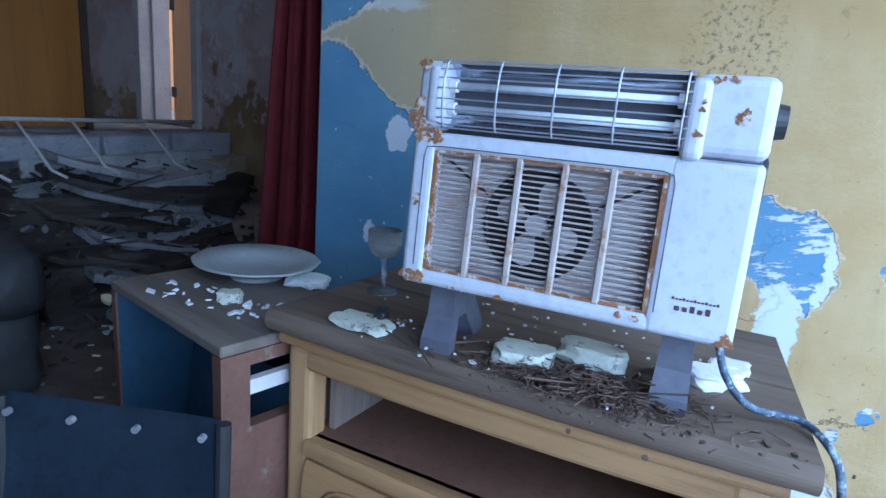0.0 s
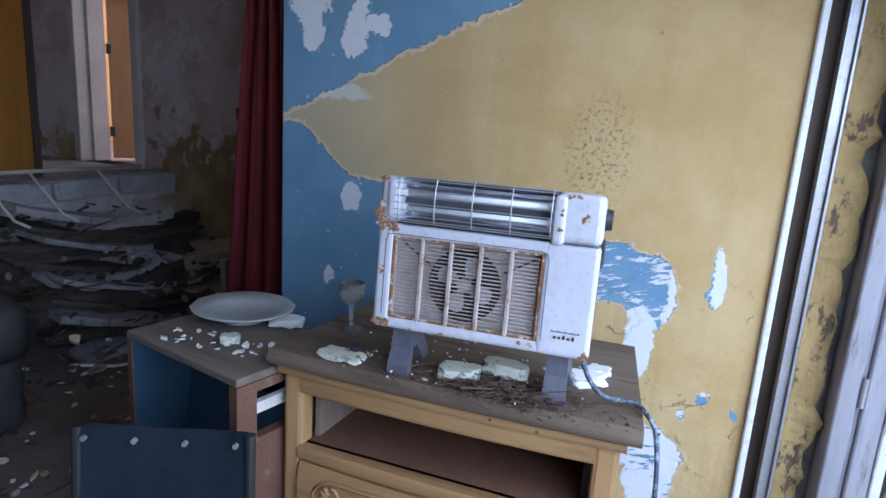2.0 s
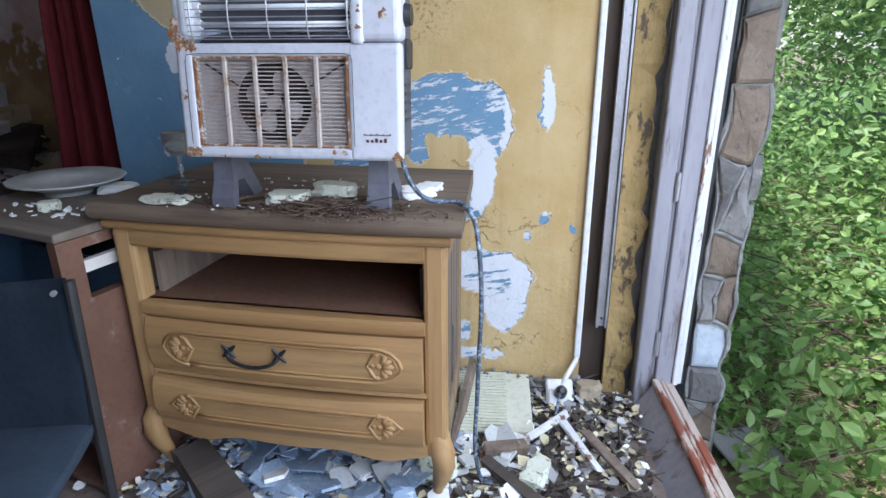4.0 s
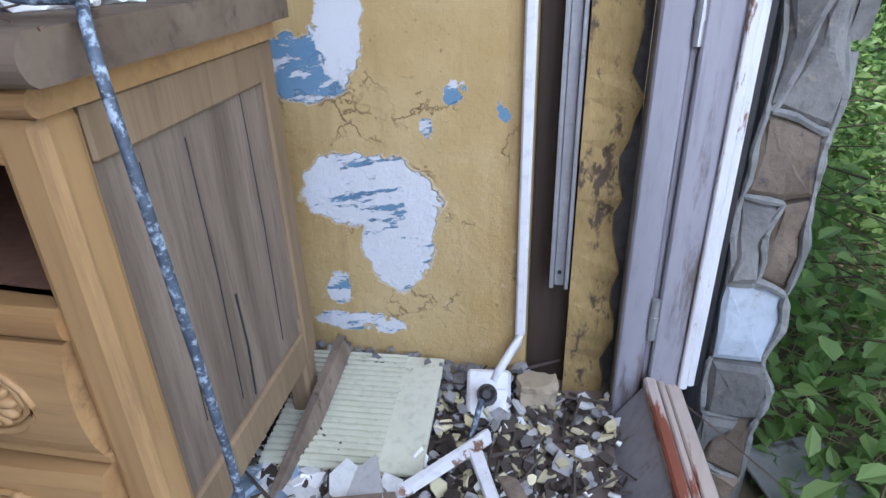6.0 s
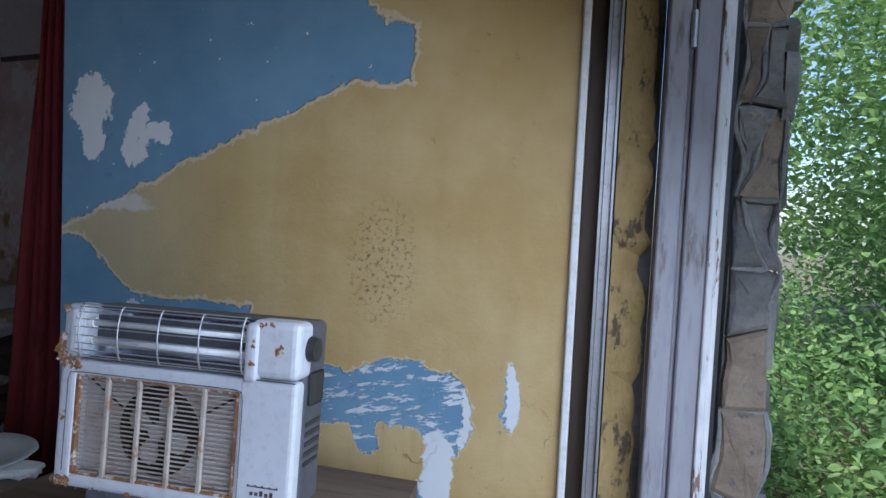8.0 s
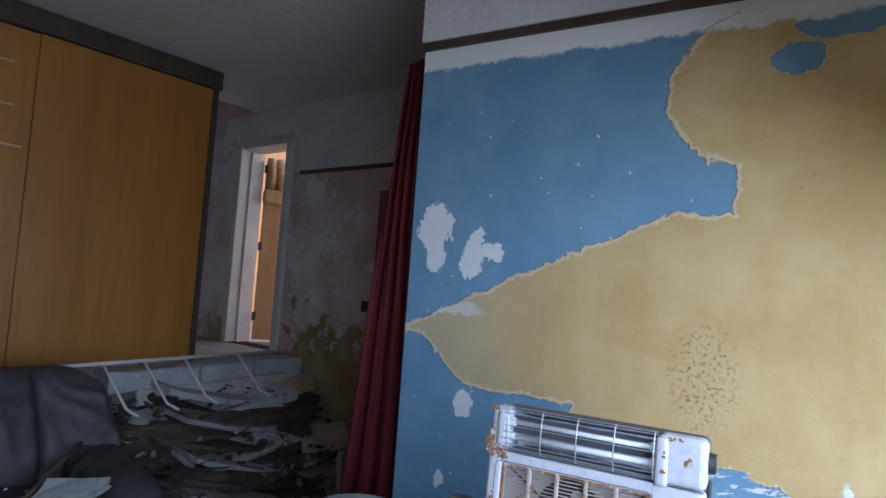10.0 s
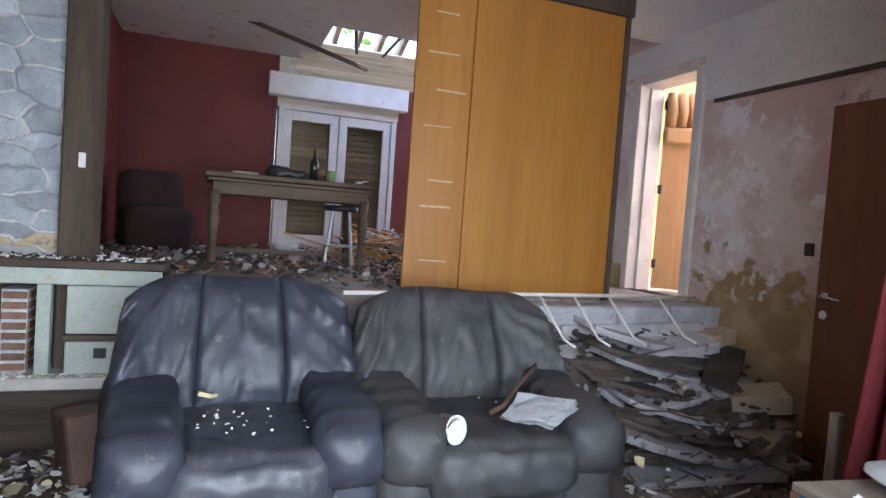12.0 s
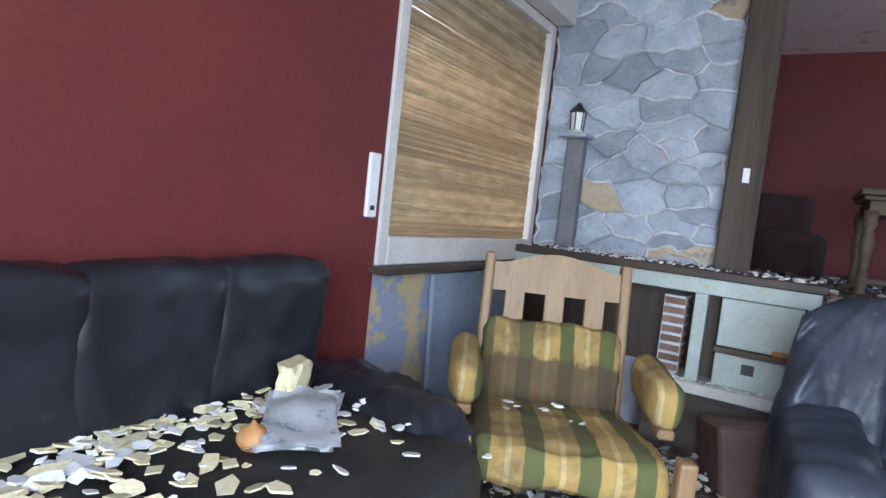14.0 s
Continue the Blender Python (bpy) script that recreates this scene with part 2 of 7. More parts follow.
def pink_wall_material():
    """Pink distemper with white patches, peeled to ochre plaster towards the floor, and damp blotches."""
    m = Mat("blotchy_pink_plaster", 0.85)
    p = m.place(True)
    sep = m.node("ShaderNodeSeparateXYZ", Vector=p)
    big, small = m.noise(p, 1.7, 7, 0.65), m.noise(p, 55.0, 4)
    col = m.mix(m.ramp(m.noise(p, 3.1, 6, 0.6), 0.40, 0.62), (0.56, 0.42, 0.40), (0.68, 0.60, 0.60))
    col = m.mix(m.ramp(m.noise(p, 2.3, 8, 0.7), 0.56, 0.60), col, (0.72, 0.71, 0.72))
    low = m.math("ADD", sep.outputs[2], m.math("MULTIPLY_ADD", big, 1.9, -0.95))
    ochre = m.mix(m.ramp(m.noise(p, 4.0, 6, 0.6), 0.40, 0.65), (0.30, 0.205, 0.10), (0.44, 0.325, 0.18))
    col = m.mix(m.ramp(low, 1.16, 1.08), col, ochre)
    spots = m.ramp(m.noise(p, 3.6, 8, 0.7), 0.64, 0.67)
    col = m.mix(m.math("MULTIPLY", spots, 0.8), col, ochre)
    col = m.mix(m.math("MULTIPLY", m.ramp(m.noise(p, 9.0, 8, 0.75), 0.60, 0.70), 0.55), col, (0.22, 0.16, 0.13))
    m.colour(col)
    m.bump(m.math("ADD", m.math("MULTIPLY", big, 0.5), m.math("MULTIPLY", small, 0.4)), 0.35, 0.008)
    return m.m


M_PINK = pink_wall_material()
M_WHITEWALL = surface("grubby_white_plaster", (0.62, 0.61, 0.62), (0.70, 0.69, 0.70), 0.85, 1.8, 40, 0.2, dirt=(0.48, 0.46, 0.42), dirt_at=(0.58, 0.8))
M_CEIL = surface("dull_white_ceiling", (0.60, 0.58, 0.62), (0.68, 0.66, 0.69), 0.9, 1.2, 30, 0.15, dirt=(0.45, 0.38, 0.28), dirt_at=(0.62, 0.8))
M_DINECEIL = surface("damp_stained_ceiling", (0.52, 0.49, 0.52), (0.58, 0.55, 0.57), 0.9, 1.2, 30, 0.2, dirt=(0.36, 0.25, 0.12), dirt_at=(0.56, 0.7))
M_RED = surface("oxblood_wall_paint", (0.115, 0.016, 0.015), (0.15, 0.022, 0.020), 0.65, 2.0, 45, 0.12, dirt=(0.085, 0.013, 0.013), dirt_at=(0.58, 0.75))
M_FLOOR = surface("dirty_tiled_concrete", (0.17, 0.13, 0.11), (0.26, 0.20, 0.17), 0.9, 4, 60, 0.5, dirt=(0.08, 0.06, 0.05))
M_UPFLOOR = surface("dusty_upper_floor", (0.20, 0.17, 0.15), (0.32, 0.28, 0.26), 0.9, 3, 50, 0.4, dirt=(0.10, 0.08, 0.07))
M_PANEL = wood("orange_veneer", (0.33, 0.135, 0.022), (0.42, 0.185, 0.036), 0.42, 2, 3.0, 0.04)
# dark wood; also gives the gap beside the garden window its shade
M_DARKWOOD_AND_GAP = wood("dark_stained_wood_and_gap_shade", (0.045, 0.030, 0.022), (0.08, 0.055, 0.04), 0.6, 2, 7, 0.2)
M_POST = wood("weathered_brown_post", (0.052, 0.038, 0.028), (0.10, 0.078, 0.060), 0.8, 2, 8, 0.35)
M_BROWNDOOR = wood("brown_door_veneer", (0.15, 0.055, 0.025), (0.20, 0.08, 0.035), 0.45, 2, 6, 0.05)
M_OAK = wood("worn_oak", (0.33, 0.18, 0.07), (0.45, 0.275, 0.12), 0.55, 0, 7, 0.2, dirt=(0.19, 0.11, 0.055), dirt_at=(0.53, 0.75))
M_OAKV = wood("worn_oak_upright", (0.33, 0.18, 0.07), (0.45, 0.275, 0.12), 0.55, 2, 7, 0.2, dirt=(0.19, 0.11, 0.055), dirt_at=(0.53, 0.75))
M_DULLOAK = wood("dulled_oak_frame", (0.21, 0.14, 0.08), (0.31, 0.215, 0.13), 0.7, 2, 9, 0.4, dirt=(0.12, 0.08, 0.05), dirt_at=(0.55, 0.75))
M_GREYOAK = wood("greyed_oak_side", (0.135, 0.098, 0.074), (0.26, 0.20, 0.155), 0.85, 2, 17, 1.0, dirt=(0.10, 0.07, 0.05), dirt_at=(0.58, 0.7))
M_TOP = wood("dirty_worn_table_top", (0.12, 0.082, 0.055), (0.20, 0.148, 0.108), 0.8, 0, 6, 0.35, dirt=(0.06, 0.04, 0.03), dirt_at=(0.54, 0.7))
M_DRAWERIN = surface("brown_drawer_inside", (0.15, 0.075, 0.045), (0.20, 0.10, 0.06), 0.7, 5, 60, 0.1)
M_PINE = wood("weathered_pine", (0.22, 0.13, 0.06), (0.32, 0.205, 0.10), 0.5, 2, 8, 0.15, dirt=(0.18, 0.11, 0.06), dirt_at=(0.55, 0.75))
M_FARWOOD = wood("honey_boarding", (0.46, 0.25, 0.10), (0.58, 0.35, 0.16), 0.6, 2, 5, 0.15, vary=0.15)
M_ROOFBOARD = wood("sun_bleached_roof_board", (0.62, 0.54, 0.42), (0.74, 0.67, 0.56), 0.7, 1, 6, 0.2, vary=0.2, dirt=(0.30, 0.19, 0.10), dirt_at=(0.56, 0.7))
M_TABLE = wood("dusty_brown_table", (0.075, 0.05, 0.034), (0.14, 0.105, 0.078), 0.65, 1, 8, 0.2)
M_GREYPAINT = surface("flaking_grey_paint", (0.27, 0.265, 0.30), (0.37, 0.36, 0.40), 0.6, 5, 60, 0.35, stretch=(1, 1, 0.15), dirt=(0.13, 0.10, 0.085), dirt_at=(0.53, 0.66))
M_WHITEPEEL = surface("peeling_white_paint", (0.70, 0.70, 0.74), (0.80, 0.80, 0.82), 0.55, 9, 60, 0.7, stretch=(1, 1, 0.22), dirt=(0.24, 0.13, 0.085), dirt_at=(0.555, 0.60))
M_RUSTRAIL = surface("bare_red_primer_rail", (0.46, 0.36, 0.30), (0.58, 0.50, 0.45), 0.7, 8, 60, 0.5, stretch=(1, 0.18, 1), dirt=(0.24, 0.07, 0.04), dirt_at=(0.5, 0.56))
M_WHITEWOOD = surface("off_white_painted_wood", (0.58, 0.55, 0.52), (0.68, 0.65, 0.62), 0.55, 4, 50, 0.2, dirt=(0.35, 0.28, 0.22), dirt_at=(0.62, 0.75))
M_CONDUIT = surface("white_plastic", (0.78, 0.78, 0.80), (0.83, 0.83, 0.84), 0.35, 6, 60, 0.05, dirt=(0.5, 0.46, 0.4), dirt_at=(0.66, 0.78))
M_ALU = surface("dull_aluminium", (0.42, 0.42, 0.45), (0.52, 0.52, 0.55), 0.4, 8, 70, 0.15, metal=0.6, dirt=(0.2, 0.17, 0.14), dirt_at=(0.6, 0.72))
# black plastic and other black parts; also colours the shade inside openings
M_BLACK = surface("black_plastic_and_hole_shade", (0.018, 0.018, 0.02), (0.03, 0.03, 0.032), 0.45, 8, 60, 0.1)
M_MORTAR = surface("pale_raised_mortar", (0.36, 0.36, 0.39), (0.48, 0.48, 0.51), 0.9, 9, 80, 0.5, dirt=(0.25, 0.24, 0.25))
M_STONE = surface("grey_slate_stone", (0.29, 0.335, 0.40), (0.44, 0.49, 0.56), 0.40, 6, 40, 1.0, vary=0.30, dirt=(0.46, 0.49, 0.53), dirt_at=(0.56, 0.68), dist=0.012)
M_JAMBSTONE = surface("lichened_grey_stone", (0.125, 0.12, 0.118), (0.25, 0.24, 0.23), 0.8, 9, 60, 0.9, vary=0.3, dirt=(0.34, 0.29, 0.22), dirt_at=(0.58, 0.7), dist=0.012)
M_STONEWARM = surface("tan_rubble_stone", (0.42, 0.33, 0.22), (0.50, 0.42, 0.31), 0.75, 5, 45, 0.6, vary=0.25, dirt=(0.22, 0.20, 0.18))
M_POINTING = surface("chalky_raised_pointing", (0.50, 0.51, 0.54), (0.68, 0.69, 0.72), 0.9, 12, 80, 0.4, dirt=(0.36, 0.34, 0.33), dirt_at=(0.56, 0.7))
M_JAMBTAN = surface("brown_stained_stone", (0.17, 0.125, 0.09), (0.27, 0.21, 0.16), 0.8, 9, 60, 0.9, vary=0.3, dirt=(0.10, 0.09, 0.085), dirt_at=(0.56, 0.68), dist=0.012)
M_JAMBPOINT = surface("weathered_grey_pointing", (0.20, 0.20, 0.195), (0.31, 0.305, 0.295), 0.9, 14, 80, 0.7, dirt=(0.12, 0.115, 0.11), dirt_at=(0.55, 0.68), dist=0.012)
M_PALEBLOCK = surface("pale_blue_painted_stone", (0.42, 0.48, 0.56), (0.52, 0.57, 0.63), 0.7, 7, 60, 0.6, dirt=(0.30, 0.29, 0.27), dirt_at=(0.58, 0.7))
M_BRICK = surface("old_dusty_brick", (0.19, 0.105, 0.075), (0.28, 0.165, 0.125), 0.9, 9, 70, 0.4, vary=0.25, dirt=(0.35, 0.30, 0.27), dirt_at=(0.58, 0.7))


# ---- mesh helpers ----
def part(name, bm, material, parent=None, label="", smooth=False):
    """Links a bmesh as one mesh object, under a thing or part if given."""
    me = bpy.data.meshes.new(name)
    if smooth:
        for f in bm.faces:
            f.smooth = True
    bmesh.ops.recalc_face_normals(bm, faces=bm.faces)
    bm.to_mesh(me)
    bm.free()
    me.materials.append(material)
    ob = new(name, me)
    if parent is not None:
        ob.parent = parent
    if label:
        ob["label"] = label
    return ob


def thing(name, label, category, at=(0, 0, 0), turn=0.0, group=""):
    ob = new(name)
    ob.empty_display_size = 0.1
    ob.matrix_basis = pose(*at, 0, 0, turn)
    return tagged(ob, label, category, group)


def structure(name, bm, material, label="", category=""):
    return tagged(part(name, bm, material), label, category, kind="structure")


def bx(bm, x0, x1, y0, y1, z0, z1, bevel=0.0, m=None, seg=1):
    """A box, bevelled, and turned by m if given."""
    r = bmesh.ops.create_cube(bm, size=1.0)
    vs = r["verts"]
    for v in vs:
        v.co = Vector(((x0 + x1) / 2 + v.co.x * (x1 - x0), (y0 + y1) / 2 + v.co.y * (y1 - y0), (z0 + z1) / 2 + v.co.z * (z1 - z0)))
    if bevel:
        es = list({e for v in vs for e in v.link_edges})
        out = bmesh.ops.bevel(bm, geom=es, offset=bevel, segments=seg, affect="EDGES", profile=0.5)
        vs = list({v for f in out["faces"] for v in f.verts} | {v for v in vs if v.is_valid})
    if m is not None:
        bmesh.ops.transform(bm, matrix=m, verts=vs)
    return bm


def box(*a, **k):
    return bx(bmesh.new(), *a, **k)


def rod(bm, a, b, r, r2=None, seg=10):
    a, b = Vector(a), Vector(b)
    d = b - a
    m = Matrix.Translation((a + b) / 2) @ d.to_track_quat("Z", "Y").to_matrix().to_4x4()
    bmesh.ops.create_cone(bm, cap_ends=True, segments=seg, radius1=r, radius2=r if r2 is None else r2, depth=d.length, matrix=m)
    return bm


def tube(bm, pts, r, seg=8):
    """A round tube swept along a line of points; r: one radius or one for each point."""
    rs = r if isinstance(r, (list, tuple)) else [r] * len(pts)
    pts = [Vector(p) for p in pts]
    rings = []
    for i, p in enumerate(pts):
        d = (pts[min(i + 1, len(pts) - 1)] - pts[max(i - 1, 0)]).normalized()
        u = d.cross(Vector((0.31, 0.17, 0.93))).normalized()
        w = d.cross(u)
        rings.append([bm.verts.new(p + rs[i] * (math.cos(2 * math.pi * k / seg) * u + math.sin(2 * math.pi * k / seg) * w)) for k in range(seg)])
    for a, b in zip(rings, rings[1:]):
        for k in range(seg):
            bm.faces.new((a[k], a[(k + 1) % seg], b[(k + 1) % seg], b[k]))
    bm.faces.new(rings[0][::-1])
    bm.faces.new(rings[-1])
    return bm


def lathe(bm, profile, seg=24, at=(0, 0, 0)):
    """Turns a profile of (radius, height) round the z axis."""
    rings = [[bm.verts.new((at[0] + r * math.cos(2 * math.pi * k / seg), at[1] + r * math.sin(2 * math.pi * k / seg), at[2] + z)) for k in range(seg)] for r, z in profile]
    for a, b in zip(rings, rings[1:]):
        for k in range(seg):
            bm.faces.new((a[k], a[(k + 1) % seg], b[(k + 1) % seg], b[k]))
    bm.faces.new(rings[0][::-1])
    bm.faces.new(rings[-1])
    return bm


def pad(bm, x0, x1, y0, y1, z0, z1, r=0.06, n=9, puff=0.0, crease=0.0, seed=0.0, m=None):
    """A soft upholstered block: rounded box, puffed out and creased."""
    old = len(bm.verts)
    out = bmesh.ops.create_cube(bm, size=2.0)
    es = list({e for v in out["verts"] for e in v.link_edges})
    bmesh.ops.subdivide_edges(bm, edges=es, cuts=n, use_grid_fill=True)
    vs = list(bm.verts)[old:]
    h = Vector(((x1 - x0) / 2, (y1 - y0) / 2, (z1 - z0) / 2))
    c = Vector(((x0 + x1) / 2, (y0 + y1) / 2, (z0 + z1) / 2))
    r = min(r, *h)
    for v in vs:
        u = v.co.copy()
        p = Vector((u.x * h.x, u.y * h.y, u.z * h.z))
        core = Vector([max(-h[i] + r, min(h[i] - r, p[i])) for i in range(3)])
        d = p - core
        q = core + (d.normalized() * r if d.length > 1e-6 else d)
        bulge = (1 - u.x ** 2) * (1 - u.y ** 2) + (1 - u.x ** 2) * (1 - u.z ** 2) + (1 - u.y ** 2) * (1 - u.z ** 2)
        nrm = Vector((u.x / h.x, u.y / h.y, u.z / h.z)).normalized()
        q = q + nrm * puff * bulge
        s = (q + c) * 9 + Vector((seed, seed * 2, 0))
        fold = abs(noise.noise(Vector((s.x, s.y, s.z * 0.5)))) - 0.25
        ridge = 1 - abs(noise.noise(Vector((s.x * 0.5 + s.z * 0.35, s.y * 0.9, s.z * 0.45 + seed)))) * 3.2
        q = q + nrm * crease * (fold * 1.6 + 0.6 * noise.noise(s * 2.3) + 0.7 * max(0.0, ridge))
        v.co = q + c
    if m is not None:
        bmesh.ops.transform(bm, matrix=m, verts=vs)
    return bm


def chip(bm, p, size, thick, rng, tilt=0.35, sides=6):
    """A flat broken flake lying about p."""
    a0 = rng.random() * 6.28
    m = Matrix.Translation(p) @ Euler((rng.uniform(-tilt, tilt), rng.uniform(-tilt, tilt), a0)).to_matrix().to_4x4()
    top, low = [], []
    for k in range(sides):
        a = 6.283 * k / sides
        rr = size * rng.uniform(0.55, 1.1)
        v = Vector((rr * math.cos(a), rr * 0.75 * math.sin(a), 0))
        top.append(bm.verts.new(m @ (v + Vector((0, 0, thick)))))
        low.append(bm.verts.new(m @ v))
    bm.faces.new(top)
    bm.faces.new(low[::-1])
    for k in range(sides):
        bm.faces.new((low[k], low[(k + 1) % sides], top[(k + 1) % sides], top[k]))


# ---- structure ----
UP = 0.90          # upper floor above the lounge floor
CEIL = 3.0
def lay(since, m):
    """Sets all top-level objects made since then into the frame m."""
    for ob in list(scene.objects):
        if ob.name not in since and ob.parent is None and ob.type in {"MESH", "EMPTY"}:
            ob.matrix_basis = m @ ob.matrix_basis


def now():
    return {ob.name for ob in scene.objects}


mark = now()
structure("floor", box(-4.2, 1.60, -4.7, 1.9, -0.2, 0.0), M_FLOOR, "dirty lounge floor strewn with plaster and debris", "floor")
structure("wall_heater", box(-0.34, 1.315, 0.0, 0.25, 0.0, CEIL), M_HEATWALL, "blue and yellow plaster wall with peeling paint", "wall")
structure("wall_heater_return", box(-0.34, -0.14, 0.253, 1.42, 0.0, CEIL), M_WHITEWALL, "plain plaster wall behind the curtain", "wall")
lay(mark, NEAR)
# wall with the brown door and the raised doorway
qd0, qd1, qt = -4.16, -3.40, 2.72
bm = box(-6.0, qd0, 2.37, 2.57, UP, CEIL + 0.4)
bx(bm, qd1, 0.14, 2.372, 2.57, 0.0, CEIL)
bx(bm, qd0, qd1, 2.372, 2.57, qt, CEIL + 0.4)
structure("wall_doorway", bm, M_PINK, "blotchy pink and white plaster wall with damp stains", "wall")
structure("trim", box(-3.24, -0.07, 2.355, 2.371, 2.40, 2.43), M_DARKWOOD_AND_GAP, "thin dark wooden picture rail", "rail")
bm = box(-3.36, -0.07, 2.362, 2.371, 2.43, CEIL)
bx(bm, -4.40, -3.36, 2.362, 2.371, 2.78, CEIL)
structure("wall_upper_band", bm, M_WHITEWALL, "grubby white plaster above the picture rail", "wall")
# south wall with the window
wx0, wx1, wz0, wz1 = -3.50, -1.84, 0.93, 2.45
bm = box(wx1, 1.75, -3.25, -3.0, 0.0, CEIL)
bx(bm, -3.75, wx0, -3.25, -3.0, 0.0, CEIL)
bx(bm, wx0, wx1, -3.25, -3.0, wz1, CEIL)
structure("wall_south", bm, M_RED, "dark oxblood red painted wall", "wall")
M_UNDERWIN = surface("mixed_peeling_plaster", (0.20, 0.24, 0.34), (0.28, 0.31, 0.40), 0.85, 1.1, 50, 0.5, dirt=(0.46, 0.36, 0.20), dirt_at=(0.50, 0.54))
structure("wall_under_window", box(wx0, wx1, -3.25, -3.004, 0.0, wz0), M_UNDERWIN, "patchy blue and ochre plaster under the window", "wall")
mark = now()
structure("wall_east_south", box(1.60, 1.85, -4.9, -2.92, 0.0, CEIL), M_WHITEWALL, "plain plaster wall beside the window", "wall")
structure("wall_east_lintel", box(1.50, 1.85, -2.92, 0.25, 2.25, CEIL), M_WHITEWALL, "plaster lintel over the garden window", "wall")
lay(mark, CORNER)
bm = box(-3.9, 1.85, -3.25, 2.57, CEIL, CEIL + 0.12)
structure("ceiling", bm, M_CEIL, "dull white plaster ceiling with stains", "ceiling")
# upper level and dining room
bm = box(-7.5, -3.58, -2.15, 2.36, 0.0, UP)
bx(bm, -3.58, -3.215, -1.27, 2.36, 0.0, UP)
structure("upper_floor", bm, M_UPFLOOR, "raised dining room floor strewn with debris", "floor")
structure("upper_floor_far_room", box(-6.0, -2.6, 2.571, 5.2, 0.0, UP - 0.004), M_UPFLOOR, "dusty floor of the far room", "floor")
structure("wall_dining_south", box(-7.5, -3.62, -2.35, -2.152, 0.0, 3.6), M_RED, "dark red dining room wall", "wall")
bm = box(-7.5, -7.2, -2.15, -0.48, UP, 3.3)
bx(bm, -7.5, -7.2, 1.02, 2.37, UP, 3.3)
structure("wall_dining_back", bm, M_RED, "dark red wall beside the glazed doors", "wall")
structure("wall_dining_lintel", box(-7.5, -7.19, -0.48, 1.02, 2.62, 3.3), M_WHITEWOOD, "white lintel wall over the glazed doors", "wall")
bm = box(-7.5, -3.3, -2.35, -0.1, 3.22, 3.32)
bx(bm, -5.75, -3.9, -0.1, 2.57, 3.225, 3.32)
structure("ceiling_dining", bm, M_DINECEIL, "stained ceiling with a collapsed corner", "ceiling")
structure("ceiling_step", box(-3.9, -3.3, -2.0, 2.5, CEIL + 0.121, 3.224), M_DINECEIL, "plaster step between two ceilings", "ceiling")
structure("wall_far_back", box(-6.2, -2.6, 5.2, 5.4, UP, 3.6), M_FARWOOD, "timber boarded wall of the far room", "wall")
structure("wall_far_west", box(-6.2, -6.0, 2.571, 5.2, UP, 3.6), M_FARWOOD, "timber boarded wall of the far room", "wall")
structure("wall_far_east", box(-2.6, -2.4, 2.571, 5.2, 0.0, 3.6), M_WHITEWALL, "plain wall of the far room", "wall")
# stone wall over the counter
structure("stone_wall", box(-3.9, -3.57, -3.0, -1.86, 0.0, CEIL), M_MORTAR, "pale mortar of the rubble stone wall", "wall")
mark = now()
structure("ground", box(1.80, 60.0, -60, 60, -0.6, -0.28), surface("leaf_litter_soil", (0.12, 0.095, 0.06), (0.21, 0.17, 0.10), 0.95, 3, 40, 0.5, dirt=(0.08, 0.12, 0.03)), "earth and leaf litter outside", "ground")

# garden window: frame, sill panel and the stone outside
def garden_window():
    t = thing("window_garden", "open weathered window opening with flaking grey and white frame", "window", (0, 0, 0))
    t["kind"] = "structure"
    part("jamb", box(1.607, 1.655, -0.060, 0.05, 0.0, 2.25, 0.004), M_GREYPAINT, t)
    part("jamb_groove", box(1.6555, 1.6675, -0.050, 0.05, 0.0, 2.25, 0.003), M_GREYPAINT, t)
    part("casement_stile", box(1.668, 1.7215, -0.066, 0.05, 0.0, 2.25, 0.004), M_GREYPAINT, t)
    bm = box(1.722, 1.738, -0.074, 0.03, 0.10, 2.25, 0.003)
    bx(bm, 1.738, 1.752, -0.062, 0.03, 0.10, 2.25, 0.003)
    part("bead", bm, M_WHITEPEEL, t, "peeling white paint")
    part("weather_strip", box(1.753, 1.762, -0.055, 0.02, 0.10, 2.25), M_BLACK, t)
    turn = pose(1.655, -0.066, 0, 0, 0, 7)
    bm = box(-0.05, 0.06, -2.85, 0.0, 0.0, 0.092, m=None)
    for v in bm.verts:
        if v.co.x < 0 and v.co.z > 0.05:
            v.co.x = 0.008
    bmesh.ops.transform(bm, matrix=turn, verts=bm.verts)
    part("sill_panel", bm, M_GREYPAINT, t)
    bm = box(0.004, 0.026, -2.85, 0.0, 0.093, 0.116, 0.004, m=turn)
    bx(bm, 0.030, 0.042, -2.85, 0.0, 0.093, 0.110, 0.003, m=turn)
    bx(bm, 0.046, 0.072, -2.85, 0.0, 0.093, 0.104, 0.003, m=turn)
    part("bottom_rail", bm, M_RUSTRAIL, t, "bare wood rail with red primer and white flakes")
    for z in (0.20, 0.72, 1.9):
        bm = rod(bmesh.new(), (1.662, -0.062, z), (1.662, -0.062, z + 0.085), 0.007)
        rod(bm, (1.662, -0.062, z + 0.035), (1.662, -0.062, z + 0.05), 0.0085)
        part("hinge", bm, M_ALU, t)
    bm = box(1.60, 1.76, -2.91, -0.067, 2.17, 2.249, 0.004)
    part("head", bm, M_GREYPAINT, t)


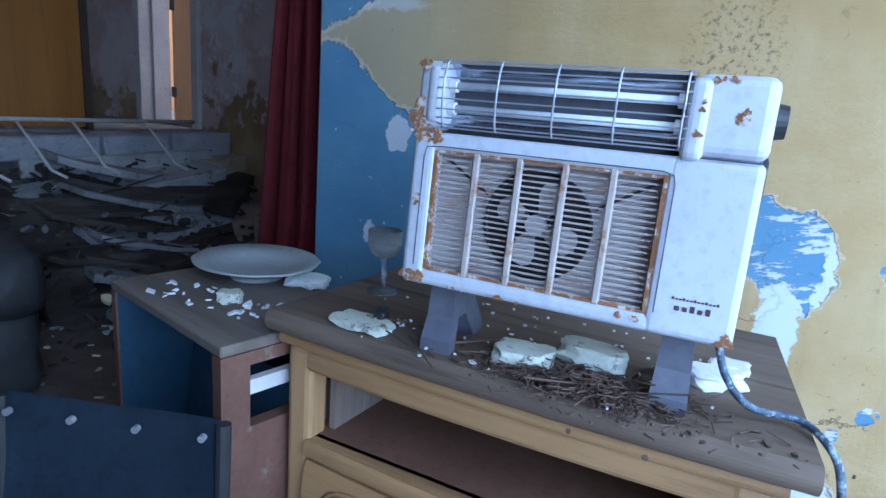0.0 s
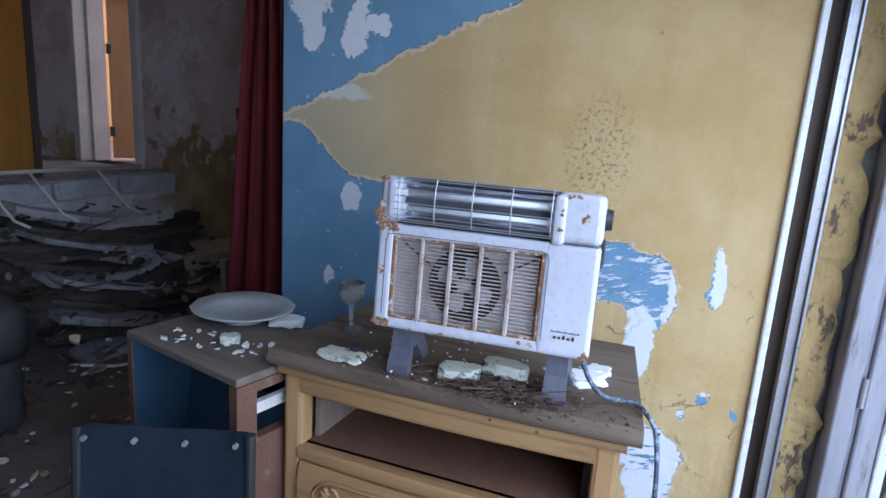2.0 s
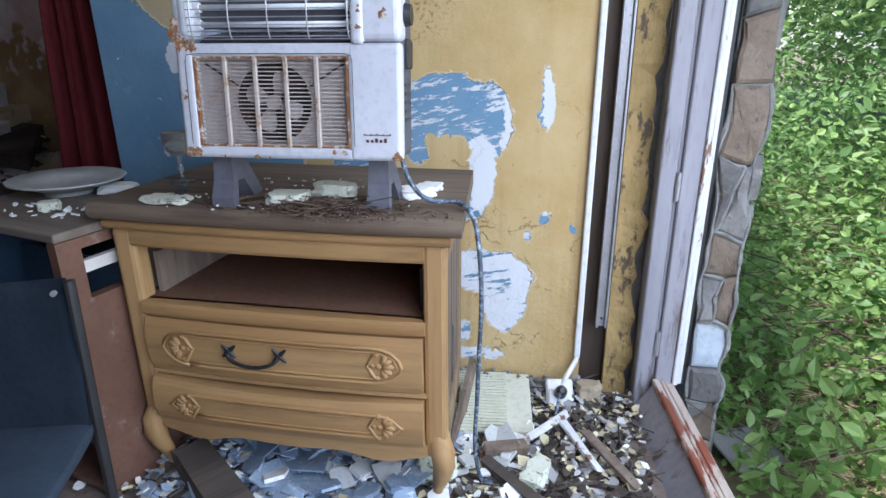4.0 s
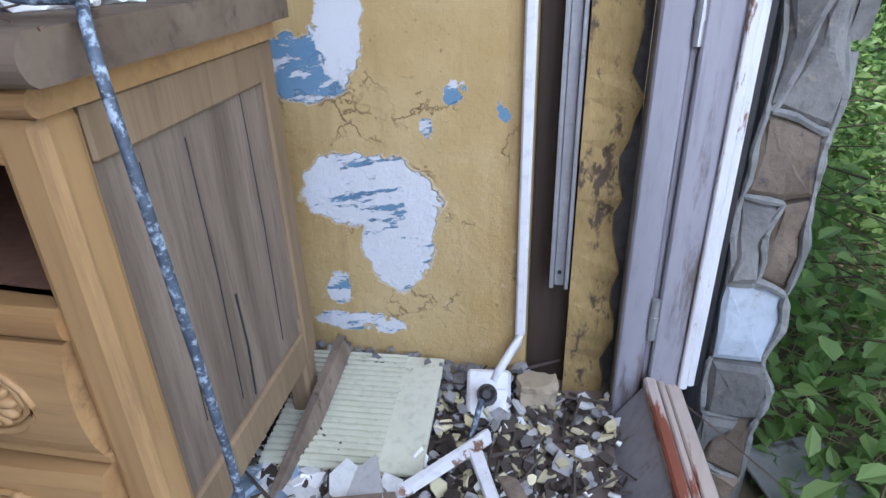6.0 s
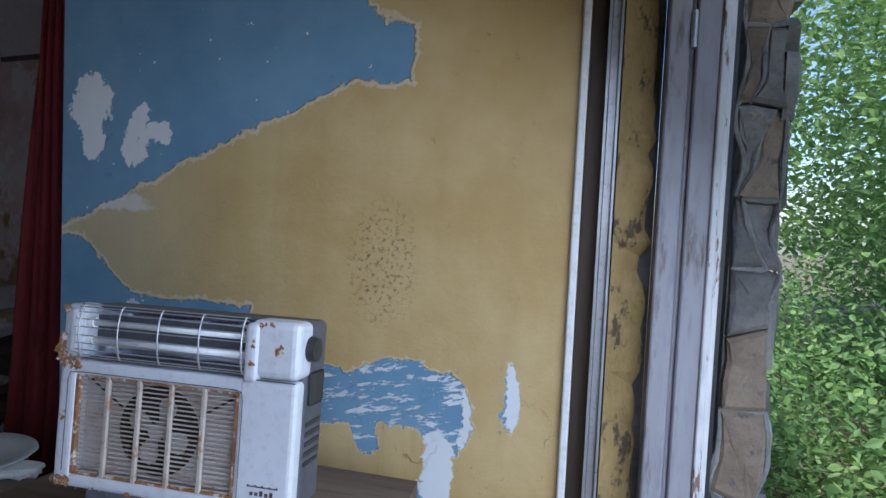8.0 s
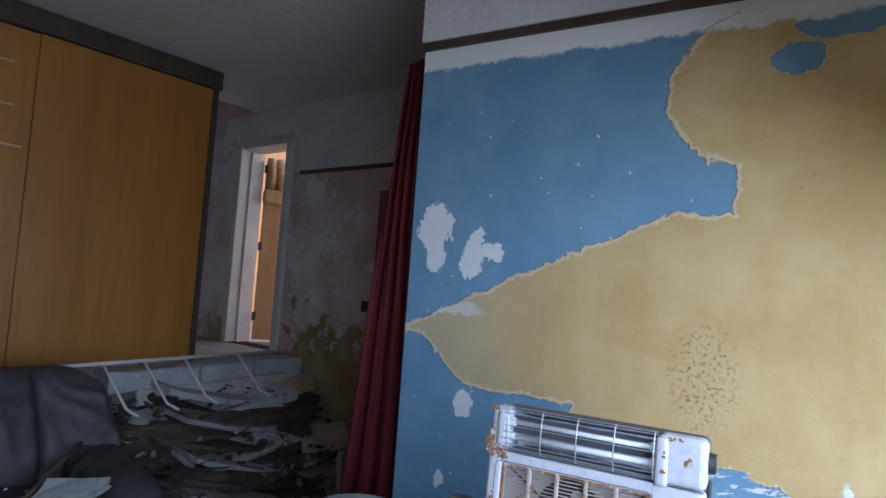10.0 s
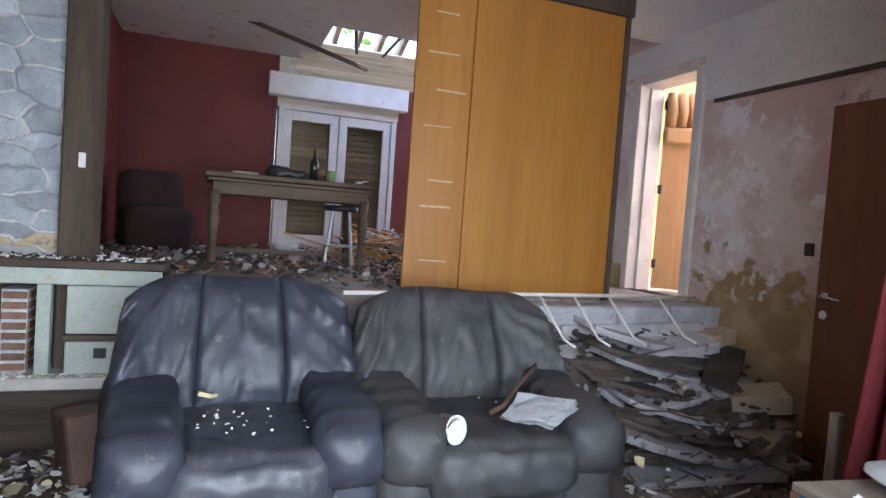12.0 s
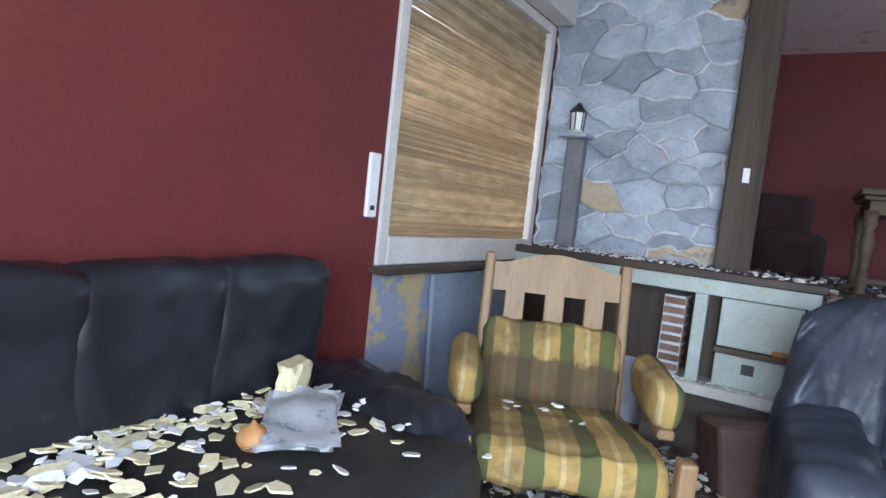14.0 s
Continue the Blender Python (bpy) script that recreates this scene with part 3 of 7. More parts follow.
garden_window()
bm = box(1.508, 1.605, 0.0, 0.25, 0.0, 2.25)
bmesh.ops.subdivide_edges(bm, edges=[e for e in bm.edges if abs((e.verts[0].co - e.verts[1].co).z) > 1], cuts=60)
for v in bm.verts:
    if v.co.x > 1.6 and v.co.y < 0.01:
        k = 0.5 + noise.noise(Vector((v.co.z * 9, 3.0, 0))) + 0.6 * noise.noise(Vector((v.co.z * 31, 1.0, 0)))
        v.co.x -= 0.034 * max(0.0, k)
        v.co.y += 0.03 * max(0.0, k)
structure("window_reveal", bm, M_REVEAL, "stained yellow plaster reveal with a broken edge", "wall")
structure("broken_reveal_core", box(1.53, 1.6062, 0.042, 0.20, 0.003, 2.24), M_JAMBSTONE, "dark broken stonework behind the plaster", "wall")
# solid filler; its dark colour stands in for shade in the gap
structure("recess", box(1.427, 1.507, 0.035, 0.25, 0.0, CEIL), M_DARKWOOD_AND_GAP, "dark filler coloured as the shade in the gap between wall and window", "wall")

lay(mark, CORNER)


# light outside wall stones beside the window
def stone_mesh(w, h, d, rng, rough=0.012):
    """An uneven stone face, w by h, standing d proud; local x across, z up, y towards the viewer is minus."""
    bm = bmesh.new()
    ring = []
    for k, (u, v) in enumerate(((-1, -1), (0, -1.04), (1, -1), (1.03, 0), (1, 1), (0, 1.05), (-1, 1), (-1.04, 0))):
        ring.append((u * w / 2 + rng.uniform(-rough, rough), v * h / 2 + rng.uniform(-rough, rough)))
    back = [bm.verts.new((x, 0, z)) for x, z in ring]
    edge = [bm.verts.new((x * 0.97, -d * 0.7, z * 0.97)) for x, z in ring]
    face = [bm.verts.new((x * 0.8, -d * rng.uniform(0.85, 1.2), z * 0.8)) for x, z in ring]
    mid = bm.verts.new((rng.uniform(-.1, .1) * w, -d * rng.uniform(0.8, 1.2), rng.uniform(-.1, .1) * h))
    n = len(ring)
    for k in range(n):
        j = (k + 1) % n
        bm.faces.new((back[k], back[j], edge[j], edge[k]))
        bm.faces.new((edge[k], edge[j], face[j], face[k]))
        bm.faces.new((face[k], face[j], mid))
    return bm


# ---- lounge: large things ----
M_LEATHER = surface("cracked_black_leather", (0.026, 0.030, 0.044), (0.044, 0.050, 0.072), 0.46, 6, 120, 0.28, dirt=(0.15, 0.15, 0.16), dirt_at=(0.55, 0.80), dist=0.008)
M_SEATDUST = surface("dust_filmed_leather_seat", (0.034, 0.038, 0.052), (0.062, 0.067, 0.086), 0.42, 4, 110, 0.3, dirt=(0.17, 0.168, 0.165), dirt_at=(0.50, 0.85), dist=0.008)
M_SOFA = surface("black_sofa_leather", (0.010, 0.011, 0.015), (0.019, 0.021, 0.029), 0.36, 5, 120, 0.25, dirt=(0.06, 0.062, 0.07), dirt_at=(0.60, 0.84), dist=0.008)
M_SOFASEAT = surface("grimy_black_sofa_leather", (0.012, 0.012, 0.012), (0.024, 0.023, 0.022), 0.5, 5, 90, 0.35, dirt=(0.07, 0.065, 0.055), dirt_at=(0.56, 0.78), dist=0.008)
M_LEATHERDUST = surface("dusty_charcoal_leather", (0.034, 0.034, 0.037), (0.060, 0.058, 0.060), 0.58, 6, 120, 0.28, dirt=(0.14, 0.135, 0.125), dirt_at=(0.55, 0.82), dist=0.008)


def back_shell(bm, w, u0, u1, seed, n):
    """A slice u0..u1 of a padded, shouldered chair back; u runs -1..1 across, the back faces +x."""
    prof = ((0.09, -0.06), (0.14, 0.06), (0.155, 0.18), (0.12, 0.32), (0.085, 0.44), (0.055, 0.53), (0.0, 0.585), (-0.07, 0.60), (-0.13, 0.56), (-0.16, 0.44), (-0.17, 0.2), (-0.16, -0.06))
    loop = []
    for i in range(len(prof)):
        a, b = Vector((*prof[i], 0)), Vector((*prof[(i + 1) % len(prof)], 0))
        loop += [a.lerp(b, k / 4) for k in range(4)]
    sm = [(loop[i - 2] + loop[i - 1] * 2 + loop[i] * 3 + loop[(i + 1) % len(loop)] * 2 + loop[(i + 2) % len(loop)]) / 9 for i in range(len(loop))]
    rings = []
    for j in range(n + 1):
        u = u0 + (u1 - u0) * j / n
        a = abs(u)
        k = max(0.0, (a - 0.46) / 0.54)
        tall = 1 - 0.20 * k ** 2.2
        thick = math.sqrt(max(0.04, 1 - max(0.0, (a - 0.86) / 0.14) ** 2))
        groove = -0.022 * math.exp(-((a - 0.36) / 0.022) ** 2)
        ring = []
        for p in sm:
            v = max(0.0, p.y / 0.6)
            y = u * w / 2 * (1.06 - 0.10 * v * v)
            x = -0.02 + (p.x + 0.02) * thick + 0.13 * k ** 1.5 * (1 - 0.6 * v)
            z = p.y * tall
            front = 1.0 if p.x > -0.03 else 0.3
            s = Vector((y * 7 + seed, z * 7 - u * 2.0, seed * 0.7))
            way = -1 if u < 0 else 1
            fold = max(0.0, 1 - abs(noise.noise(Vector((s.x * 1.3 + way * s.y * 1.0, (s.y - way * s.x) * 0.30, seed)))) * 4.5)
            soft = noise.noise(s * 0.8)
            fine = max(0.0, 1 - abs(noise.noise(Vector((s.x * 3.1 + way * s.y * 2.0, (s.y - way * s.x) * 0.7, seed + 4)))) * 5)
            x += front * ((0.004 + 0.012 * k) * fine + groove * (1 if v > 0.05 else 0) + (0.013 + 0.036 * k) * fold + 0.011 * soft + 0.005 * noise.noise(s * 4))
            z += 0.014 * noise.noise(Vector((y * 5, seed, 2.0))) * v
            ring.append(bm.verts.new((x, y, z)))
        rings.append(ring)
    m = len(sm)
    for a, b in zip(rings, rings[1:]):
        for k in range(m):
            bm.faces.new((a[k], a[(k + 1) % m], b[(k + 1) % m], b[k]))
    bm.faces.new(rings[0][::-1])
    bm.faces.new(rings[-1])
    return bm


def slump_arm(bm, m, seed):
    """A soft rolled armrest that droops over its front; along x from -0.36 to 0.44."""
    rings = []
    n, seg = 30, 26
    for j in range(n + 1):
        u = j / n
        x = -0.38 + 0.84 * u
        end = math.sqrt(max(0.03, 1 - max(0.0, (u - 0.90) / 0.10) ** 2)) * math.sqrt(max(0.05, 1 - max(0.0, (0.10 - u) / 0.10) ** 2))
        mid = 0.56 - 0.09 * u - 0.10 * max(0.0, u - 0.80)
        ring = []
        for k in range(seg):
            a = 2 * math.pi * k / seg
            ca, sa = math.cos(a), math.sin(a)
            r = Vector((0.140 * math.copysign(abs(ca) ** 0.55, ca), 0.125 * math.copysign(abs(sa) ** 0.60, sa), 0)) * end
            s = Vector((x * 6 + seed, r.x * 6, r.y * 6))
            fold = max(0.0, 1 - abs(noise.noise(Vector((s.x * 2.2 + s.y * 0.6, s.y * 0.6, seed)))) * 4.5)
            g = 0.93 + 0.14 * fold + 0.06 * noise.noise(s * 0.9) + 0.02 * noise.noise(s * 4)
            ring.append(bm.verts.new((x, r.x * g, mid + r.y * g)))
        rings.append(ring)
    for a, b in zip(rings, rings[1:]):
        for k in range(seg):
            bm.faces.new((a[k], a[(k + 1) % seg], b[(k + 1) % seg], b[k]))
    bm.faces.new(rings[0][::-1])
    bm.faces.new(rings[-1])
    bmesh.ops.transform(bm, matrix=m, verts=bm.verts)
    return bm


def recliner(label, at, turn, mat, w=1.02, tall=1.0):
    """A wide padded recliner; it faces local +x, its middle on the origin."""
    t = thing("recliner_armchair", label, "armchair", at, turn, "pair of leather recliners")
    h = w / 2
    part("base", pad(bmesh.new(), -0.38, 0.36, -h + 0.1, h - 0.1, 0.0, 0.34, 0.04, 5), mat, t, smooth=True)
    part("seat", pad(bmesh.new(), -0.30, 0.44, -h + 0.2, h - 0.2, 0.26, 0.50, 0.09, 20, 0.02, 0.016, 3.0 + at[1]), M_SEATDUST if mat is M_LEATHER else mat, t, smooth=True)
    lean = pose(-0.30, 0, 0.44, 0, -11, 0) @ Matrix.Diagonal((1, 1, tall, 1))
    for u0, u1, nm, n in ((-1.0, -0.36, "back_wing", 26), (-0.36, 0.36, "backrest", 26), (0.36, 1.0, "back_wing", 26)):
        bm = back_shell(bmesh.new(), w * 0.99, u0, u1, 3.0 + at[1] * 5, n)
        bmesh.ops.transform(bm, matrix=lean, verts=bm.verts)
        part(nm, bm, mat, t, smooth=True)
    for s in (-1, 1):
        m = pose(0, s * (h - 0.12), 0, 0, 0, -s * 4)
        bm = pad(bmesh.new(), -0.36, 0.38, -0.125, 0.125, 0.02, 0.47, 0.06, 14, 0.01, 0.014, s + 2.0, m)
        part("arm_side", bm, mat, t, smooth=True)
        part("armrest", slump_arm(bmesh.new(), m, s * 4 + at[1] * 3), mat, t, smooth=True)
    return t


recliner("black leather recliner armchair, scuffed and dusty", (-2.22, -0.90, 0.0), 3, M_LEATHER, 1.0, 1.04)
recliner("charcoal leather recliner armchair under thick dust", (-2.20, 0.12, 0.0), -2, M_LEATHERDUST, 1.08)


def black_sofa():
    t = thing("sofa", "black leather sofa littered with fallen plaster", "sofa", (-0.10, -2.50, 0.0), 1)
    part("base", pad(bmesh.new(), -1.34, 1.18, -0.42, 0.40, 0.0, 0.40, 0.05, 6), M_SOFA, t, smooth=True)
    for x0, x1 in ((-1.16, -0.42), (-0.43, 0.34), (0.33, 1.15)):
        part("seat", pad(bmesh.new(), x0, x1, -0.40, 0.45, 0.34, 0.575, 0.08, 12, 0.010, 0.010, x0 * 3), M_SOFASEAT, t, smooth=True)
    lean = pose(0, -0.37, 0.50, -6, 0, 0)
    for x0, x1 in ((-1.20, -0.78), (-0.79, -0.40), (-0.41, 0.20), (0.19, 1.15)):
        part("back_cushion", pad(bmesh.new(), x0 - 0.03, x1 + 0.03, -0.07, 0.09, -0.04, 0.50, 0.06, 18, 0.010, 0.011, x0 * 7, lean), M_SOFA, t, smooth=True)
    part("back_wing", pad(bmesh.new(), -1.50, -1.10, -0.08, 0.14, -0.12, 0.46, 0.10, 18, 0.015, 0.024, 9.0, lean @ pose(0.02, 0, 0, 0, -16, 0)), M_SOFA, t, smooth=True)
    out = pose(-1.27, -0.07, 0, 0, 0, -20)
    part("armrest", pad(bmesh.new(), -0.19, 0.17, -0.33, 0.42, 0.32, 0.61, 0.13, 20, 0.014, 0.022, 5.0, out), M_SOFA, t, smooth=True)
    part("arm_side", pad(bmesh.new(), -0.12, 0.12, -0.30, 0.29, 0.02, 0.45, 0.06, 7, 0.01, 0.008, 2.0, out), M_SOFA, t, smooth=True)
    return t


black_sofa()


def stripe_fabric(stain=None):
    """Striped cloth; stain: heights between which an old water stain ends."""
    m = Mat("striped_yellow_green_upholstery", 0.9)
    p = m.place()
    sep = m.node("ShaderNodeSeparateXYZ", Vector=p)
    y = m.math("ADD", sep.outputs[1], m.math("MULTIPLY_ADD", m.noise(p, 7.0, 3), 0.016, -0.008))
    u = m.math("FRACT", m.math("DIVIDE", m.math("ADD", y, 1.05), 0.165))
    green = m.math("MULTIPLY", m.ramp(u, 0.50, 0.53), m.ramp(u, 0.90, 0.87))
    thin = m.math("MULTIPLY", m.ramp(u, 0.16, 0.18), m.ramp(u, 0.28, 0.26))
    col = m.mix(green, (0.36, 0.24, 0.075), (0.09, 0.10, 0.03))
    col = m.mix(m.math("MULTIPLY", thin, 0.6), col, (0.55, 0.44, 0.22))
    grime = m.ramp(m.noise(p, 4.0, 7, 0.75), 0.40, 0.66)
    col = m.mix(m.math("MULTIPLY", grime, 0.8), col, (0.10, 0.07, 0.035))
    if stain:
        edge = m.math("ADD", sep.outputs[2], m.math("MULTIPLY_ADD", m.noise(p, 9.0, 6, 0.7), 0.16, -0.08))
        soaked = m.ramp(edge, stain[1], stain[0] + 0.16)
        col = m.mix(m.math("MULTIPLY", soaked, 0.82), col, (0.07, 0.045, 0.026))
    m.colour(col)
    weave = m.node("ShaderNodeTexWave", Vector=p, Scale=90.0, Distortion=1.0)
    m.bump(m.math("ADD", m.math("MULTIPLY", weave.outputs["Fac"], 0.3), m.noise(p, 60, 4)), 0.35, 0.004)
    return m.m


M_STRIPE = stripe_fabric()
M_STRIPESOILED = stripe_fabric((0.47, 0.66))


def pine_armchair():
    """Pine-framed armchair; faces local +x."""
    t = thing("wooden_armchair", "pine armchair with yellow and green striped cushions", "armchair", (-1.80, -2.08, 0.0), 28)
    lean = -9
    for s in (-1, 1):
        bm = box(-0.035, 0.035, -0.022, 0.022, 0.0, 1.06, 0.012, m=pose(-0.33, s * 0.29, 0, 0, lean, 0), seg=2)
        part("back_post", bm, M_PINE, t)
        part("front_leg", box(0.32, 0.385, s * 0.33 - 0.028, s * 0.33 + 0.028, 0.0, 0.56, 0.014, seg=2), M_PINE, t)
        part("side_rail", box(-0.36, 0.34, s * 0.31 - 0.016, s * 0.31 + 0.016, 0.30, 0.37, 0.006), M_PINE, t)
        m = pose(0, s * 0.345, 0, 0, 3, -s * 3)
        part("arm_pad", pad(bmesh.new(), -0.33, 0.10, -0.052, 0.052, 0.56, 0.72, 0.05, 7, 0.006, 0.006, s, m), M_STRIPE, t, smooth=True)
        part("arm_rail", box(-0.38, 0.10, -0.028, 0.028, 0.535, 0.57, 0.008, m=m), M_PINE, t)
    part("front_rail", box(0.335, 0.37, -0.32, 0.32, 0.27, 0.36, 0.008), M_PINE, t)
    part("back_rail", box(-0.37, -0.34, -0.3, 0.3, 0.30, 0.37, 0.006), M_PINE, t)
    bm = bmesh.new()   # arched crest rail
    n = 18
    rows = []
    for k in range(n + 1):
        y = -0.30 + 0.60 * k / n
        arch = 0.055 * max(0.0, math.cos(y / 0.22 * math.pi / 2)) if abs(y) < 0.22 else 0.0
        rows.append([bm.verts.new((x, y, z)) for x, z in ((0.016, 0.90), (0.016, 1.02 + arch), (-0.016, 1.02 + arch), (-0.016, 0.90))])
    for a, b in zip(rows, rows[1:]):
        for k in range(4):
            bm.faces.new((a[k], a[(k + 1) % 4], b[(k + 1) % 4], b[k]))
    bm.faces.new(rows[0])
    bm.faces.new(rows[-1][::-1])
    bmesh.ops.transform(bm, matrix=pose(-0.33, 0, 0, 0, lean, 0), verts=bm.verts)
    part("crest_rail", bm, M_PINE, t)
    for y in (-0.17, 0.0, 0.17):
        part("back_slat", box(-0.010, 0.010, y - 0.042, y + 0.042, 0.35, 0.91, 0.004, m=pose(-0.33, 0, 0, 0, lean, 0)), M_PINE, t)
    part("seat_cushion", pad(bmesh.new(), -0.27, 0.40, -0.30, 0.30, 0.355, 0.49, 0.05, 18, 0.02, 0.012, 1.0, pose(0, 0, 0.01, 0, -6, 0)), M_STRIPE, t, smooth=True)
    part("back_cushion", pad(bmesh.new(), -0.07, 0.06, -0.28, 0.28, 0.42, 0.79, 0.05, 18, 0.012, 0.022, 4.0, pose(-0.24, 0, 0, 0, lean - 4, 0)), M_STRIPESOILED, t, smooth=True)
    return t


pine_armchair()


def bowed(x0, x1, yf, yb, z0, z1, bow, belly=0.0, n=20, nz=6, sag=0.0):
    """A board whose front bows out in plan by bow and, over its height, by belly; sag drops the middle of its top edge."""
    bm = bmesh.new()
    grid = []
    for i in range(n + 1):
        u = i / n
        x = x0 + (x1 - x0) * u
        out = bow * (1 - (2 * u - 1) ** 2)
        top = z1 - sag * math.sin(math.pi * u)
        col = [bm.verts.new((x, yf - out - belly * math.sin(math.pi * k / nz) + (0.004 if k in (0, nz) else 0), z0 + (top - z0) * k / nz)) for k in range(nz + 1)]
        col += [bm.verts.new((x, yb, top)), bm.verts.new((x, yb, z0))]
        grid.append(col)
    c = nz + 3
    for a, b in zip(grid, grid[1:]):
        for k in range(c):
            bm.faces.new((a[k], a[(k + 1) % c], b[(k + 1) % c], b[k]))
    bm.faces.new(grid[0])
    bm.faces.new(grid[-1][::-1])
    return bm


def carved_shell(cx, cz, s):
    """A small carved scroll with a fan of petals, on the xz plane; s: 1 or -1, the way it points."""
    bm = bmesh.new()
    for k in range(5):
        a = radians(-64 + 32 * k)
        m = Matrix.Translation((cx + s * 0.018 * math.cos(a), 0, cz + 0.022 * math.sin(a))) @ Euler((0, -a if s > 0 else a - math.pi, 0)).to_matrix().to_4x4()
        bmesh.ops.create_uvsphere(bm, u_segments=8, v_segments=6, radius=0.015, matrix=m @ Matrix.Diagonal((1, 0.5, 0.5, 1)))
    for f in (-1, 1):
        pts = [(cx - s * (0.004 + 0.012 * k / 2), -0.002, cz + f * (0.030 - 0.004 * k + 0.008 * math.sin(k))) for k in range(6)]
        tube(bm, pts, [0.006, 0.006, 0.005, 0.005, 0.004, 0.003], 6)
    for k in range(3):
        bmesh.ops.create_uvsphere(bm, u_segments=8, v_segments=6, radius=0.009 - 0.0015 * k, matrix=Matrix.Translation((cx - s * (0.006 + 0.014 * k), -0.001, cz)) @ Matrix.Diagonal((1, 0.6, 0.8, 1)))
    return bm


def dresser():
    """Chest of drawers with an empty top drawer; back to the wall, faces local -y."""
    x0, x1, yf, yb, top = 0.0, 0.825, -0.48, 0.0, 0.85
    BOW = 0.013
    t = thing("chest_of_drawers", "worn oak chest of drawers, top drawer missing", "chest of drawers", (0.130, -0.165, -0.035))
    bm = bowed(x0 - 0.024, x1 + 0.036, yf - 0.024, yb, top - 0.042, top, 0.014, 0.010, 24, 8)
    part("top", bm, M_TOP, t, "dirty, scratched and greyed top")
    part("top_moulding", bowed(x0 - 0.008, x1 + 0.010, yf - 0.008, yb - 0.01, top - 0.07, top - 0.044, 0.014, 0.006), M_OAK, t)
    for s, x in ((0, x0), (1, x1 - 0.055)):
        bm = box(x, x + 0.055, yf, yf + 0.055, 0.20, top - 0.07, 0.012, seg=2)
        part("corner_post", bm, M_OAKV, t)
        sx = -1 if s == 0 else 1
        pts = [(x + 0.028, yf + 0.030, 0.275), (x + 0.028 + sx * 0.006, yf + 0.022, 0.245), (x + 0.028 + sx * 0.016, yf + 0.010, 0.215), (x + 0.028 + sx * 0.018, yf + 0.006, 0.18), (x + 0.028 + sx * 0.012, yf + 0.014, 0.14),
               (x + 0.028 + sx * 0.002, yf + 0.024, 0.10), (x + 0.028 - sx * 0.002, yf + 0.026, 0.07), (x + 0.028 + sx * 0.010, yf + 0.012, 0.048), (x + 0.028 + sx * 0.016, yf + 0.004, 0.036)]
        part("cabriole_leg", tube(bmesh.new(), pts, [0.027, 0.030, 0.032, 0.029, 0.023, 0.017, 0.015, 0.020, 0.019], 14), M_OAKV, t, smooth=True)
        part("back_leg", box(x + 0.004, x + 0.05, yb - 0.06, yb - 0.01, 0.036, 0.30, 0.006), M_DULLOAK, t)
        side = x0 + 0.008 if s == 0 else x1 - 0.026
        part("side_panel", box(side, side + 0.018, yf + 0.055, yb - 0.05, 0.24, top - 0.10), M_GREYOAK, t, "dry, greyed and split side panel")
        for yy, z0, z1, wd in ((-0.36, 0.34, 0.70, 0.0012), (-0.27, 0.30, 0.70, 0.0014), (-0.235, 0.28, 0.46, 0.0026), (-0.12, 0.30, 0.72, 0.0014)):
            edge = side - 0.0006 if s == 0 else side + 0.0174
            part("split", tube(bmesh.new(), [(edge + 0.0006, yy, z0), (edge + 0.0006, yy + 0.006, (z0 + z1) / 2), (edge + 0.0006, yy + 0.002, z1)], wd, 5), M_BLACK, t)
        fr = x0 if s == 0 else x1 - 0.030
        bm = box(fr, fr + 0.03, yf + 0.055, yb - 0.05, top - 0.13, top - 0.071, 0.004)
        bx(bm, fr, fr + 0.03, yf + 0.055, yb - 0.05, 0.20, 0.27, 0.004)
        bx(bm, fr, fr + 0.03, yb - 0.05, yb - 0.005, 0.20, top - 0.071, 0.004)
        part("side_frame", bm, M_DULLOAK, t)
    part("back_board", box(x0 + 0.03, x1 - 0.03, yb - 0.02, yb - 0.008, 0.24, top - 0.071), M_DRAWERIN, t)
    part("drawer_floor", box(x0 + 0.03, x1 - 0.03, yf + 0.02, yb - 0.021, 0.575, 0.587), M_DRAWERIN, t, "brown board inside the empty drawer space")
    part("inner_side", box(x0 + 0.056, x0 + 0.07, yf + 0.06, yb - 0.03, 0.588, 0.70), M_GREYOAK, t)
    # coloured black for the shade on the side turned from the window
    part("inner_side", box(x1 - 0.07, x1 - 0.056, yf + 0.06, yb - 0.03, 0.588, 0.70), M_BLACK, t)
    part("rail", bowed(x0 + 0.05, x1 - 0.05, yf - 0.002, yf + 0.03, 0.735, 0.78, BOW), M_OAK, t)
    part("rail", bowed(x0 + 0.05, x1 - 0.05, yf - 0.004, yf + 0.03, 0.548, 0.587, BOW, 0.004), M_OAK, t)
    part("rail", bowed(x0 + 0.05, x1 - 0.05, yf - 0.002, yf + 0.03, 0.378, 0.392, BOW), M_OAK, t)
    bm = bmesh.new()   # shaped apron
    n = 16
    rows = []
    for k in range(n + 1):
        u = k / n
        x = x0 + 0.05 + u * (x1 - x0 - 0.10)
        z = 0.205 - 0.028 * math.sin(u * math.pi * 3) ** 2 * (0.6 + 0.4 * math.cos(u * 6.28))
        yo = yf - 0.002 - BOW * (1 - (2 * u - 1) ** 2)
        rows.append([bm.verts.new(c) for c in ((x, yo, z), (x, yo, 0.242), (x, yf + 0.025, 0.242), (x, yf + 0.025, z))])
    for a, b in zip(rows, rows[1:]):
        for k in range(4):
            bm.faces.new((a[k], a[(k + 1) % 4], b[(k + 1) % 4], b[k]))
    bm.faces.new(rows[0])
    bm.faces.new(rows[-1][::-1])
    part("apron", bm, M_OAK, t)
